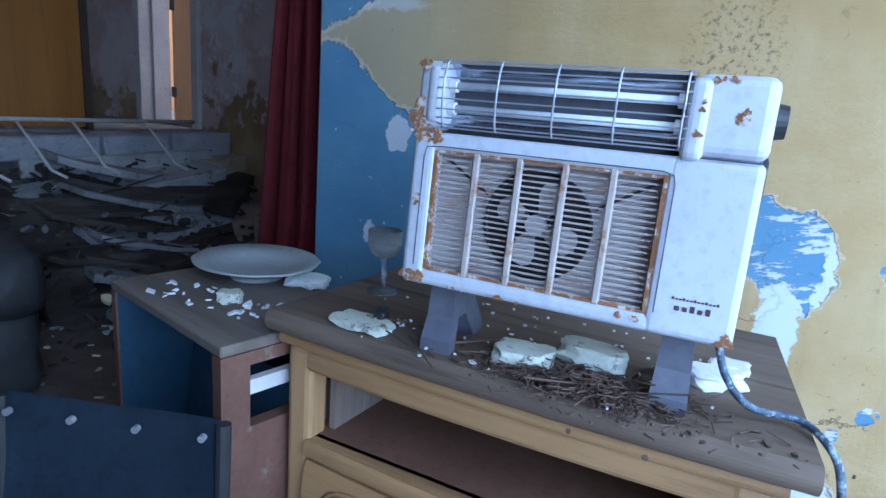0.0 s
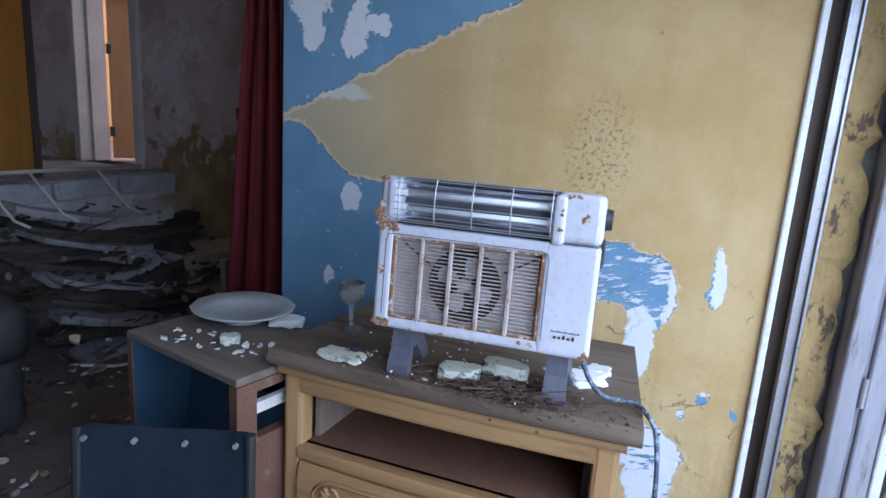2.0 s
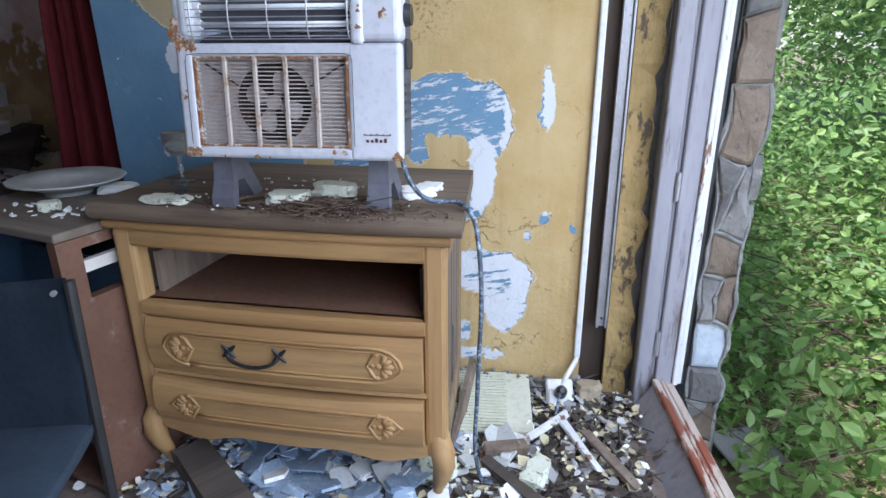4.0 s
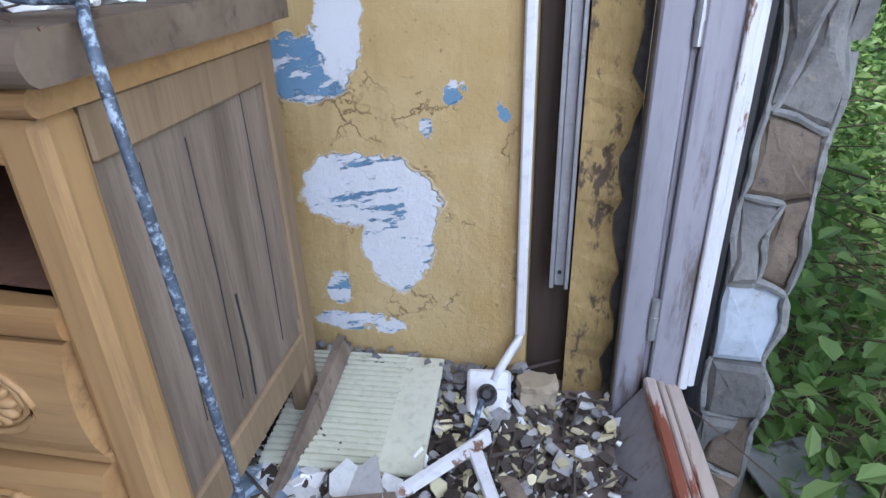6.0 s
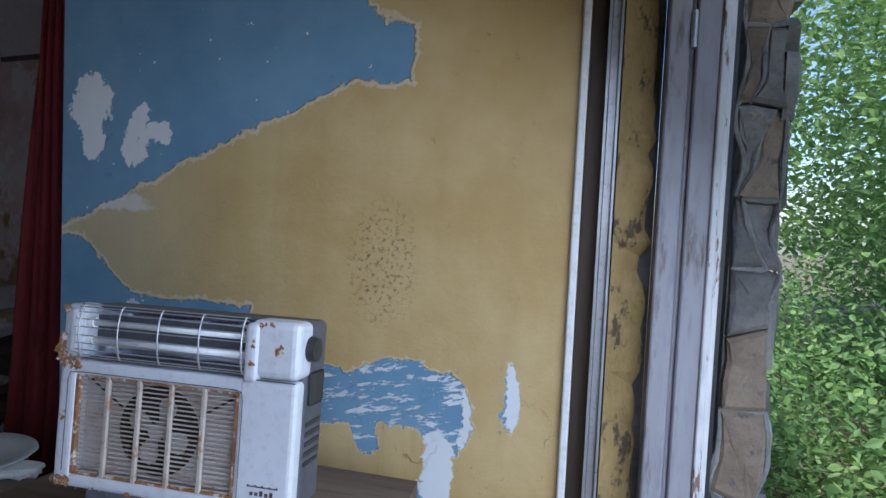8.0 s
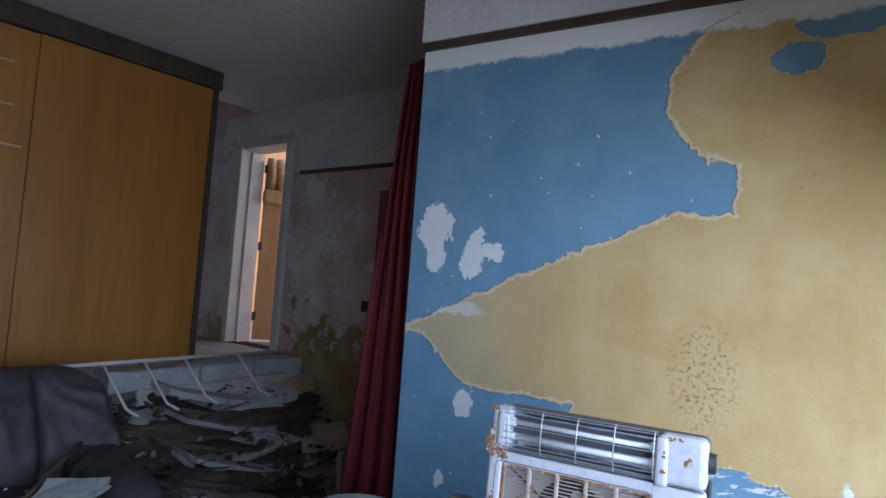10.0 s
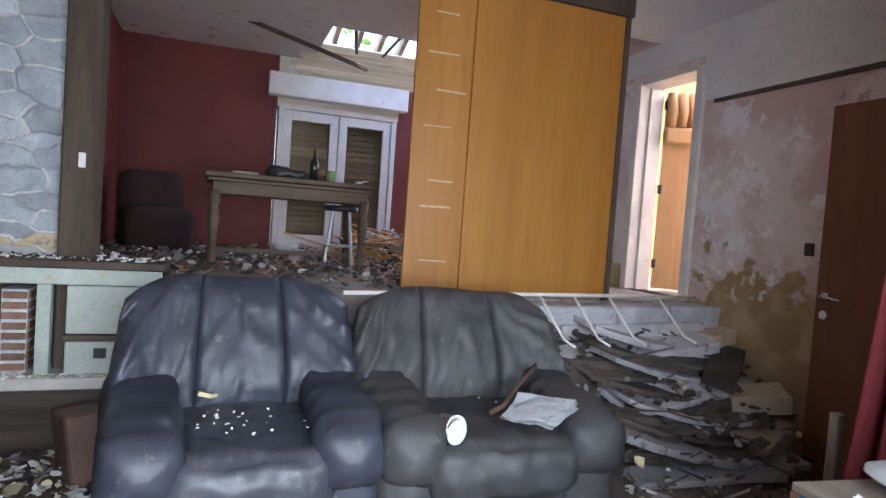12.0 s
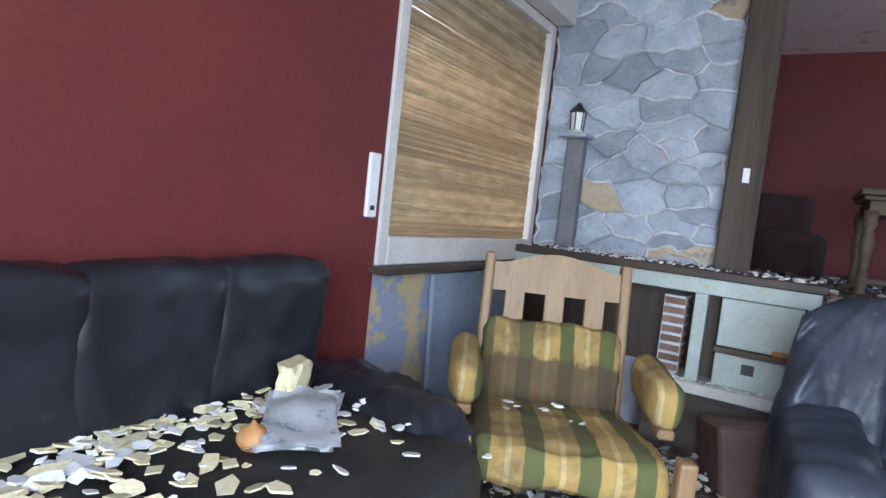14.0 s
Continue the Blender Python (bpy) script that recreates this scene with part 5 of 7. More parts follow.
def pointing(polys, wob, rng, to_world, r, share):
    """Raised strips of mortar along the joints between the cells."""
    bm = bmesh.new()
    done = set()
    for poly in polys:
        for a, b in zip(poly, poly[1:] + poly[:1]):
            key = (round((a[0] + b[0]) * 200), round((a[1] + b[1]) * 200))
            if key in done or math.hypot(a[0] - b[0], a[1] - b[1]) < 0.03:
                continue
            done.add(key)
            if rng.random() > share:
                continue
            pts, rs = [], []
            for k in range(9):
                y, z = a[0] + (b[0] - a[0]) * k / 8, a[1] + (b[1] - a[1]) * k / 8
                y, z = y + wob * noise.noise(Vector((y * 11, z * 11, 0.3))), z + wob * noise.noise(Vector((y * 11, z * 11, 7.7)))
                pts.append(to_world(y, z, 0.018 + 0.010 * noise.noise(Vector((y * 9, z * 9, 4)))))
                rs.append(r * (0.55 + 0.9 * abs(noise.noise(Vector((y * 23, z * 23, 1.0)))) + (0.2 if 0 < k < 8 else -0.2)))
            tube(bm, pts, rs, 6)
    return bm


def stone_facing():
    wall = bpy.data.objects["stone_wall"]
    rng = random.Random(11)
    seeds = []
    while len(seeds) < 62:
        y, z = rng.uniform(-2.98, -1.88), rng.uniform(1.06, 2.98)
        small = y > -2.15 and z < 1.75
        if all(math.hypot((y - a) / 1.4, z - b) > (0.085 if small else 0.135) * rng.uniform(0.8, 1.3) for a, b in seeds):
            seeds.append((y, z))
    polys = cells(-2.993, -1.872, 1.055, 2.995, seeds, 1.9)
    at = lambda y, z, p: Vector((-3.571 + p, y, z))
    for poly in polys:
        part("stone", cell_stone(rough_edge(poly, 0.045), 0.005, rng.uniform(0.008, 0.030), rng, at), M_STONEWARM if rng.random() < 0.12 else M_STONE, wall)
    part("pointing", pointing(polys, 0.045, rng, at, 0.0115, 0.62), M_POINTING, wall, "raised pale pointing")
    mark = now()
    out = tagged(part("outside_stone_jamb", box(1.775, 1.86, -0.03, 0.6, -0.3, 2.6), M_JAMBPOINT), "rough stone corner of the house beside the window", "wall", kind="structure")
    seeds, z = [], -0.26
    while z < 2.6:
        h = rng.uniform(0.10, 0.24)
        if rng.random() < 0.45:
            seeds += [(1.79 + rng.uniform(0, 0.012), z + h / 2), (1.845 + rng.uniform(-0.012, 0), z + h / 2 + rng.uniform(-0.03, 0.03))]
        else:
            seeds.append((1.818 + rng.uniform(-0.01, 0.01), z + h / 2))
        z += h
    polys = cells(1.775, 1.872, -0.30, 2.6, seeds, 0.8)
    front = lambda x, z, p: Vector((x, -0.029 - p, z))
    for poly in polys:
        low = sum(q[1] for q in poly) / len(poly)
        mat = M_PALEBLOCK if 0.12 < low < 0.30 else M_JAMBTAN if rng.random() < 0.35 else M_JAMBSTONE
        part("stone", cell_stone(rough_edge(poly, 0.02), 0.004, rng.uniform(0.016, 0.034), rng, front), mat, out)
    part("pointing", pointing(polys, 0.02, rng, front, 0.0075, 0.8), M_JAMBPOINT, out, "raised grey pointing")
    z = -0.28
    while z < 2.5:
        h = rng.uniform(0.10, 0.26)
        bm = stone_mesh(rng.uniform(0.3, 0.5), h - 0.018, 0.04, rng, 0.012)
        bmesh.ops.transform(bm, matrix=pose(1.861, 0.2, z + h / 2, 0, 0, 90), verts=bm.verts)
        part("stone", bm, M_JAMBSTONE, out)
        z += h
    lay(mark, CORNER)


# ---- south window with bamboo blind ----
def blind_window():
    t = thing("window_south", "white framed window covered by a bamboo roll blind", "window", (0, 0, 0))
    t["kind"] = "structure"
    yf = -2.985
    bm = box(wx0, wx0 + 0.07, -3.10, yf, wz0, wz1, 0.006)
    part("frame_side", bm, M_WHITEWOOD, t)
    part("frame_side", box(wx1 - 0.07, wx1, -3.10, yf, wz0, wz1, 0.006), M_WHITEWOOD, t)
    part("frame_bottom", box(wx0 + 0.071, wx1 - 0.071, -3.10, yf, wz0, wz0 + 0.13, 0.006), M_WHITEWOOD, t)
    part("frame_top", box(wx0 + 0.071, wx1 - 0.071, -3.10, yf, wz1 - 0.06, wz1, 0.006), M_WHITEWOOD, t)
    part("sill", box(wx0 - 0.02, wx1 + 0.04, -3.0, -2.90, wz0 - 0.03, wz0 - 0.002, 0.005), M_DARKWOOD_AND_GAP, t)
    part("shutter_box", box(wx0, wx1 + 0.05, -2.999, -2.86, wz1 + 0.005, wz1 + 0.26, 0.01), M_WHITEWOOD, t)
    m = Mat("sunlit_bamboo", 0.6)
    p = m.place()
    r = m.node("ShaderNodeObjectInfo").outputs["Random"]
    base = m.mix(m.ramp(m.noise(m.scaled(p, (0.3, 1, 1)), 22.0, 5), 0.35, 0.7), (0.44, 0.35, 0.22), (0.62, 0.53, 0.37))
    band = m.noise(m.scaled(p, (0.05, 0.0, 1.0)), 7.0, 3, 0.6)
    base = m.mix(m.ramp(band, 0.44, 0.64), base, (0.36, 0.275, 0.175))
    hs = m.node("ShaderNodeHueSaturation", Color=base)
    m.put(hs.inputs["Value"], m.math("MULTIPLY_ADD", r, 0.36, 0.80))
    m.colour(hs.outputs[0])
    tr = m.node("ShaderNodeBsdfTranslucent", Color=hs.outputs[0])
    mx = m.node("ShaderNodeMixShader", Fac=0.35)
    m.t.links.new(m.b.outputs[0], mx.inputs[1])
    m.t.links.new(tr.outputs[0], mx.inputs[2])
    m.t.links.new(mx.outputs[0], m.t.nodes["Material Output"].inputs[0])
    blind = thing("bamboo_blind", "sagging bamboo slat blind in the window", "blind", (0, -3.03, 0))
    rng = random.Random(3)
    z = wz0 + 0.118
    while z < wz1 - 0.065:
        h = rng.uniform(0.008, 0.02)
        t0, t1 = rng.uniform(-0.002, 0.002), rng.uniform(-0.002, 0.002)
        bm = bmesh.new()
        rod(bm, (wx0 + 0.075, 0, z + t0 + h / 2), (wx1 - 0.075, rng.uniform(-.006, .006), z + t1 + h / 2), h * 0.56, seg=6)
        part("slat", bm, m.m, blind)
        z += h * 0.72 + (0.003 if rng.random() < 0.05 else 0.0)
    g = part("pane", box(wx0 + 0.071, wx1 - 0.071, -3.09, -3.084, wz0 + 0.13, wz1 - 0.06), M_GLASS, t)
    g.visible_shadow = False
    s = thing("shutter_strap", "cream shutter strap box on the red wall", "switch", (-1.765, -3.0, 1.14))
    part("plate", box(-0.035, 0.035, 0.0, 0.02, 0.0, 0.27, 0.006), M_CONDUIT, s)
    part("slot", box(-0.012, 0.012, 0.0205, 0.024, 0.03, 0.05), M_BLACK, s)


gm = Mat("clear_glass", 0.03)
gm.colour((0.95, 0.97, 0.97))
gm.b.inputs["Transmission Weight"].default_value = 1.0
gm.b.inputs["IOR"].default_value = 1.45
M_GLASS = gm.m
blind_window()


# ---- curtain ----
def curtain():
    m = surface("faded_red_curtain", (0.17, 0.018, 0.024), (0.24, 0.03, 0.036), 0.85, 4, 70, 0.2, stretch=(1, 1, 0.3), dirt=(0.11, 0.012, 0.016))
    t = thing("curtain", "faded dark red curtain hanging in folds", "curtain", (-0.43, 0.02, 0.0))
    bm = bmesh.new()
    rows = []
    n, k = 44, 26
    for j in range(k + 1):
        v = j / k
        z = 0.25 + 2.27 * v
        wid = 0.40 * (1 - 0.70 * v) + 0.02
        rows.append([])
        for i in range(n + 1):
            u = i / n
            x = 0.085 - wid * (1 - u) + 0.03 * (1 - v) * math.sin(v * 5)
            y = 0.03 + 0.06 * (1 - u) + (0.022 + 0.012 * (1 - v)) * math.sin(u * 24 + 1.5 * math.sin(v * 3) + 1) + 0.012 * math.sin(u * 51 + v * 4)
            rows[-1].append(bm.verts.new((x, y, z)))
    for a, b in zip(rows, rows[1:]):
        for i in range(n):
            bm.faces.new((a[i], a[i + 1], b[i + 1], b[i]))
    bmesh.ops.solidify(bm, geom=bm.faces[:], thickness=0.004)
    part("cloth", bm, m, t, smooth=True)


mark = now()
curtain()
structure("wall_rail", box(-0.34, 1.315, -0.02, -0.002, 2.52, 2.555, 0.003), M_DARKWOOD_AND_GAP, "dark wooden rail along the wall top", "rail")
bm = box(-0.34, 1.5, -0.03, -0.004, 2.556, CEIL)
structure("wall_above_rail", bm, M_WHITEWALL, "white boarding above the rail", "wall")
lay(mark, NEAR)


# ---- corner: conduit, rail strip, socket, cable ----
def corner_fittings():
    c = thing("cable_conduit", "white plastic conduit running down the wall corner", "conduit", (1.415, -0.012, 0.0))
    part("trunking", box(-0.010, 0.010, -0.008, 0.010, 0.14, 2.51, 0.004), M_CONDUIT, c)
    bm = tube(bmesh.new(), [(0, 0, 0.145), (-0.004, -0.004, 0.125), (-0.03, -0.035, 0.085), (-0.045, -0.06, 0.06)], 0.0095, 8)
    part("elbow", bm, M_CONDUIT, c, smooth=True)
    a = thing("metal_strip", "dull metal channel screwed beside the window", "channel", (1.468, 0.03, 0.0))
    part("channel_side", box(0.0, 0.008, -0.045, 0.0, 0.26, 2.2, 0.001), M_ALU, a)
    part("channel", box(0.009, 0.028, -0.03, 0.0, 0.26, 2.2, 0.001), M_ALU, a)
    part("channel_side", box(0.029, 0.036, -0.045, 0.0, 0.26, 2.2, 0.001), M_ALU, a)
    part("screw", rod(bmesh.new(), (0.018, -0.031, 0.29), (0.018, -0.034, 0.29), 0.004), M_BLACK, a)
    s = thing("wall_socket", "loose white wall socket lying in the rubble", "socket", (1.365, -0.10, 0.035), 8)
    m = pose(0, 0, 0, 40, 0, 0)
    part("box", box(-0.045, 0.045, -0.06, 0.06, -0.03, 0.008, 0.006, m=m), M_CONDUIT, s)
    part("plate", box(-0.04, 0.04, -0.055, 0.02, 0.009, 0.016, 0.004, m=m), M_CONDUIT, s)
    p = thing("power_plug", "black round power plug in the socket", "plug", (1.365, -0.115, 0.055), 8)
    bm = rod(bmesh.new(), (0, 0, 0), (0, -0.016, 0.02), 0.02, seg=18)
    rod(bm, (0, -0.016, 0.02), (0.0, -0.035, 0.035), 0.016, 0.008, seg=14)
    part("body", bm, M_BLACK, p)
    w = thing("power_cable", "paint-spattered black power cable hanging from the heater", "cable", (0, 0, 0))
    mc = surface("spattered_black_cable", (0.04, 0.05, 0.07), (0.09, 0.12, 0.17), 0.6, 40, 120, 0.15, world_space=True, dirt=(0.36, 0.44, 0.54), dirt_at=(0.50, 0.64))
    pts = [(0.965, -0.60, 0.945), (0.985, -0.60, 0.88), (1.025, -0.59, 0.836), (1.085, -0.575, 0.830), (1.118, -0.606, 0.822), (1.140, -0.630, 0.79), (1.152, -0.636, 0.70), (1.155, -0.631, 0.594), (1.15, -0.617, 0.466), (1.145, -0.603, 0.327), (1.14, -0.59, 0.18), (1.155, -0.57, 0.06), (1.19, -0.52, 0.02), (1.27, -0.38, 0.015), (1.34, -0.25, 0.02), (1.362, -0.16, 0.085)]
    fine = []
    for i in range(len(pts) - 1):
        a0, a1, a2, a3 = [Vector(pts[max(0, min(len(pts) - 1, i + k))]) for k in (-1, 0, 1, 2)]
        for j in range(5):
            u = j / 5
            fine.append(0.5 * ((2 * a1) + (a2 - a0) * u + (2 * a0 - 5 * a1 + 4 * a2 - a3) * u * u + (3 * a1 - a0 - 3 * a2 + a3) * u ** 3))
    fine.append(Vector(pts[-1]))
    part("lead", tube(bmesh.new(), fine, 0.0055, 8), mc, w, smooth=True)


mark = now()
corner_fittings()
lay(mark, CORNER)


# ---- left of the chest: box cabinet, plate, folding chair ----
M_BROWNBOX = surface("brown_painted_chipboard", (0.13, 0.062, 0.040), (0.18, 0.09, 0.06), 0.6, 5, 60, 0.15, dirt=(0.24, 0.19, 0.16), dirt_at=(0.6, 0.72))
M_BLUEDARK = surface("dark_blue_lining", (0.020, 0.052, 0.095), (0.032, 0.072, 0.12), 0.6, 4, 60, 0.15, dirt=(0.02, 0.03, 0.045))
M_DUSTWOOD = wood("dusty_board", (0.14, 0.11, 0.085), (0.23, 0.19, 0.155), 0.85, 0, 7, 0.35)


def box_cabinet():
    t = thing("bedside_cabinet", "brown box cabinet with an open blue-lined front", "cabinet", (-0.415, -0.645, 0.0), -14)
    W, D, H = 0.50, 0.36, 0.76
    part("top", box(0, W, 0, D, H - 0.022, H, 0.003), M_DUSTWOOD, t, "dusty top board")
    part("side", box(0, 0.022, 0, D, 0.0, H - 0.023), M_BROWNBOX, t)
    part("side", box(W - 0.03, W, 0, D, 0.0, H - 0.18), M_BROWNBOX, t, "brown side below the slots")
    part("slot_post", box(W - 0.03, W, 0, 0.06, H - 0.18, H - 0.023), M_BROWNBOX, t)
    part("slot_post", box(W - 0.03, W, D - 0.06, D, H - 0.18, H - 0.023), M_BROWNBOX, t)
    part("slot_rail", box(W - 0.03, W, 0.06, D - 0.06, H - 0.05, H - 0.023), M_BROWNBOX, t)
    part("slot_divider", box(W - 0.024, W - 0.006, 0.06, D - 0.06, H - 0.115, H - 0.085), M_WHITEWOOD, t)
    part("back", box(0.023, W - 0.031, D - 0.012, D - 0.001, 0.0, H - 0.023), M_BLUEDARK, t)
    part("lining", box(0.0225, 0.0245, 0.004, D - 0.013, 0.02, H - 0.024), M_BLUEDARK, t)
    part("inner_board", box(0.03, W - 0.035, 0.10, 0.108, 0.03, H - 0.12, m=pose(0, 0, 0, -8, 0, 0)), M_BLUEDARK, t, "loose dark blue board")
    part("bottom", box(0.025, W - 0.031, 0.0, D - 0.013, 0.02, 0.04), M_BROWNBOX, t)


mark = now()
box_cabinet()


def plate():
    m = surface("crazed_grey_china", (0.42, 0.43, 0.42), (0.50, 0.51, 0.50), 0.35, 8, 60, 0.1, dirt=(0.25, 0.25, 0.22), dirt_at=(0.56, 0.75))
    t = thing("serving_plate", "grimy grey china serving plate with a scalloped rim", "plate", (-0.20, -0.40, 0.76))
    bm = bmesh.new()
    prof = [(r * 1.10, z) for r, z in ((0.0, 0.012), (0.05, 0.012), (0.075, 0.014), (0.095, 0.024), (0.143, 0.040), (0.146, 0.043), (0.143, 0.046), (0.095, 0.030), (0.072, 0.020), (0.0, 0.018))]
    seg = 48
    rings = [[bm.verts.new((r * (1 + (0.016 * math.sin(12 * 6.2832 * k / seg) if r > 0.12 else 0)) * math.cos(6.2832 * k / seg), r * 0.92 * math.sin(6.2832 * k / seg), z)) for k in range(seg)] for r, z in prof[1:-1]]
    for p, q in zip(rings, rings[1:]):
        for k in range(seg):
            bm.faces.new((p[k], p[(k + 1) % seg], q[(k + 1) % seg], q[k]))
    bm.faces.new(rings[0][::-1])
    bm.faces.new(rings[-1])
    part("dish", bm, m, t, smooth=True)
    part("foot_ring", lathe(bmesh.new(), [(0.06, 0.0), (0.065, 0.0), (0.065, 0.0125), (0.06, 0.0125)], 32), m, t)


plate()


def wine_glass():
    t = thing("wine_glass", "dusty stemmed wine glass standing on the chest", "glass", (0.20, -0.44, 0.815))
    gl = Mat("dusty_glass", 0.25)
    gl.colour((0.85, 0.87, 0.88))
    gl.b.inputs["Transmission Weight"].default_value = 0.85
    bm = lathe(bmesh.new(), [(0.034, 0.0), (0.033, 0.003), (0.006, 0.008), (0.005, 0.03), (0.009, 0.038), (0.005, 0.046), (0.006, 0.07), (0.028, 0.085), (0.036, 0.105), (0.036, 0.135), (0.034, 0.136), (0.033, 0.105), (0.024, 0.088), (0.004, 0.082)], 28)
    part("glass", bm, gl.m, t, smooth=True)


wine_glass()


def folding_chair():
    m = surface("faded_navy_canvas", (0.019, 0.031, 0.052), (0.031, 0.048, 0.075), 0.85, 5, 80, 0.25, dirt=(0.055, 0.06, 0.07), dirt_at=(0.6, 0.78))
    t = thing("folding_chair", "navy canvas chair with studded back", "chair", (0.02, -0.945, -0.03), 21)
    bm = bmesh.new()
    rows = []
    for j in range(7):
        v = j / 6
        z = 0.36 + 0.37 * v
        rows.append([bm.verts.new((-0.185 + 0.37 * i / 12, 0.018 * math.sin(math.pi * i / 12) + 0.05 * (v - 1), z + (0.012 * abs(i - 6) / 6 if j == 6 else 0))) for i in range(13)])
    for p, q in zip(rows, rows[1:]):
        for i in range(12):
            bm.faces.new((p[i], p[i + 1], q[i + 1], q[i]))
    bmesh.ops.solidify(bm, geom=bm.faces[:], thickness=0.012)
    back = part("backrest", bm, m, t, smooth=True)
    for x in (-0.17, -0.06, 0.05, 0.16):
        part("stud", rod(bmesh.new(), (x, -0.016, 0.712), (x, -0.006, 0.712), 0.006, seg=10), M_ALU, back)
    for s in (-1, 1):
        part("back_post", rod(bmesh.new(), (s * 0.195, -0.06, 0.0), (s * 0.19, 0.0, 0.735), 0.012), M_BLACK, t)
        part("front_leg", rod(bmesh.new(), (s * 0.195, -0.30, 0.0), (s * 0.19, -0.30, 0.40), 0.012), M_BLACK, t)
    part("seat", pad(bmesh.new(), -0.19, 0.19, -0.33, -0.02, 0.37, 0.41, 0.02, 6, 0.004, 0.003), m, t, smooth=True)


folding_chair()
lay(mark, NEAR)

# ---- plaster, twigs and litter ----
M_CHIPW = surface("white_plaster_flake", (0.72, 0.72, 0.72), (0.80, 0.80, 0.79), 0.8, 14, 80, 0.3, dirt=(0.42, 0.40, 0.34), dirt_at=(0.6, 0.72), island=0.35)
M_CHIPY = surface("cream_plaster_flake", (0.62, 0.54, 0.32), (0.70, 0.64, 0.44), 0.85, 14, 80, 0.3, dirt=(0.35, 0.28, 0.16), dirt_at=(0.58, 0.72), island=0.35)
M_CHIPB = surface("blue_paint_flake", (0.22, 0.30, 0.42), (0.33, 0.41, 0.52), 0.7, 14, 80, 0.3, dirt=(0.60, 0.62, 0.64), dirt_at=(0.55, 0.66), island=0.35)
M_TWIG = surface("dry_brown_twigs", (0.075, 0.045, 0.032), (0.13, 0.085, 0.06), 0.9, 20, 90, 0.3, island=0.35)
M_SLATE = surface("grey_broken_board", (0.30, 0.29, 0.29), (0.44, 0.43, 0.43), 0.85, 4, 60, 0.5, vary=0.25, dirt=(0.10, 0.085, 0.075), dirt_at=(0.54, 0.68), island=0.35)
M_ROT = wood("rotten_dark_plank", (0.050, 0.038, 0.030), (0.11, 0.088, 0.075), 0.9, 1, 8, 0.5, vary=0.3, dirt=(0.17, 0.15, 0.14), dirt_at=(0.58, 0.74))
M_LICHEN = surface("mouldy_plaster_lump", (0.62, 0.63, 0.50), (0.72, 0.73, 0.64), 0.9, 16, 90, 0.5, dirt=(0.18, 0.17, 0.10), dirt_at=(0.54, 0.64))


def lump(name, label, at, sx, sy, sz, turn, mat, seed):
    t = thing(name, label, "rubble", at, turn)
    bm = bmesh.new()
    bmesh.ops.create_icosphere(bm, subdivisions=3, radius=1.0)
    for v in bm.verts:
        u = v.co.normalized()
        s = 1 + 0.45 * noise.noise(u * 2.1 + Vector((seed, 0, 0))) + 0.12 * noise.noise(u * 5 + Vector((0, seed, 0)))
        c = Vector((max(-0.86, min(0.86, u.x * s)), max(-0.86, min(0.86, u.y * s)), max(-0.6, min(0.6, u.z * s))))
        v.co = Vector((c.x * sx / 0.86, c.y * sy / 0.86, (c.z + 0.6) * sz / 1.2))
    part("lump", bm, mat, t)


mark = now()
lump("plaster_slab", "white plaster slab lying on the chest", (0.335, -0.495, 0.85), 0.060, 0.034, 0.014, -8, M_LICHEN, 1.0)
lump("plaster_slab", "white plaster slab lying on the chest", (0.635, -0.470, 0.852), 0.050, 0.032, 0.028, 12, M_LICHEN, 2.0)
lump("plaster_lump", "mouldy cream plaster lump against the heater", (0.735, -0.430, 0.852), 0.056, 0.026, 0.045, -6, M_LICHEN, 3.0)
lump("plaster_slab", "white plaster slab lying by the cable", (0.915, -0.345, 0.85), 0.042, 0.035, 0.022, 30, M_CHIPW, 4.0)
lump("plaster_slab", "white plaster slab lying by the cable", (0.935, -0.28, 0.85), 0.026, 0.032, 0.018, 80, M_CHIPW, 5.0)
lump("plaster_lump", "cream plaster lump lying beside the plate", (-0.05, -0.44, 0.795), 0.026, 0.022, 0.026, 30, M_LICHEN, 6.0)
lump("plaster_slab", "crumpled white flake leaning on the plate", (0.0, -0.24, 0.795), 0.05, 0.034, 0.026, 20, M_CHIPW, 7.0)
lump("bulb_cap", "small dark broken lamp cap", (0.352, -0.455, 0.85), 0.013, 0.022, 0.026, 20, M_BLACK, 8.0)


def scatter(name, label, n, place, size, mat, seed, thick=0.006, tilt=0.4, kind="stuff"):
    rng = random.Random(seed)
    bm = bmesh.new()
    for k in range(n):
        x, y, z = place(rng)
        s = size * rng.uniform(0.35, 1.0) * (1.6 if rng.random() < 0.08 else 1.0)
        chip(bm, Vector((x, y, z + s * tilt * 0.12)), s, thick * rng.uniform(0.5, 1.4), rng, tilt, rng.choice((4, 5, 6, 7)))
    return tagged(part(name, bm, mat), label, "debris", kind=kind)


def twigs(name, label, n, place, length, mat, seed, r=0.0016):
    rng = random.Random(seed)
    bm = bmesh.new()
    for k in range(n):
        p = Vector(place(rng))
        a, e = rng.uniform(0, 6.28), rng.uniform(-0.25, 0.35)
        d = Vector((math.cos(a) * math.cos(e), math.sin(a) * math.cos(e), math.sin(e))) * length * rng.uniform(0.3, 1.0)
        rod(bm, p, p + Vector((d.x, d.y, abs(d.z))), r * rng.uniform(0.5, 1.3), r * 0.6, 4)
    return tagged(part(name, bm, mat), label, "debris", kind="stuff")


def on(x0, x1, y0, y1, z, dz=0.0):
    return lambda g: (g.uniform(x0, x1), g.uniform(y0, y1), z + g.uniform(0, dz))


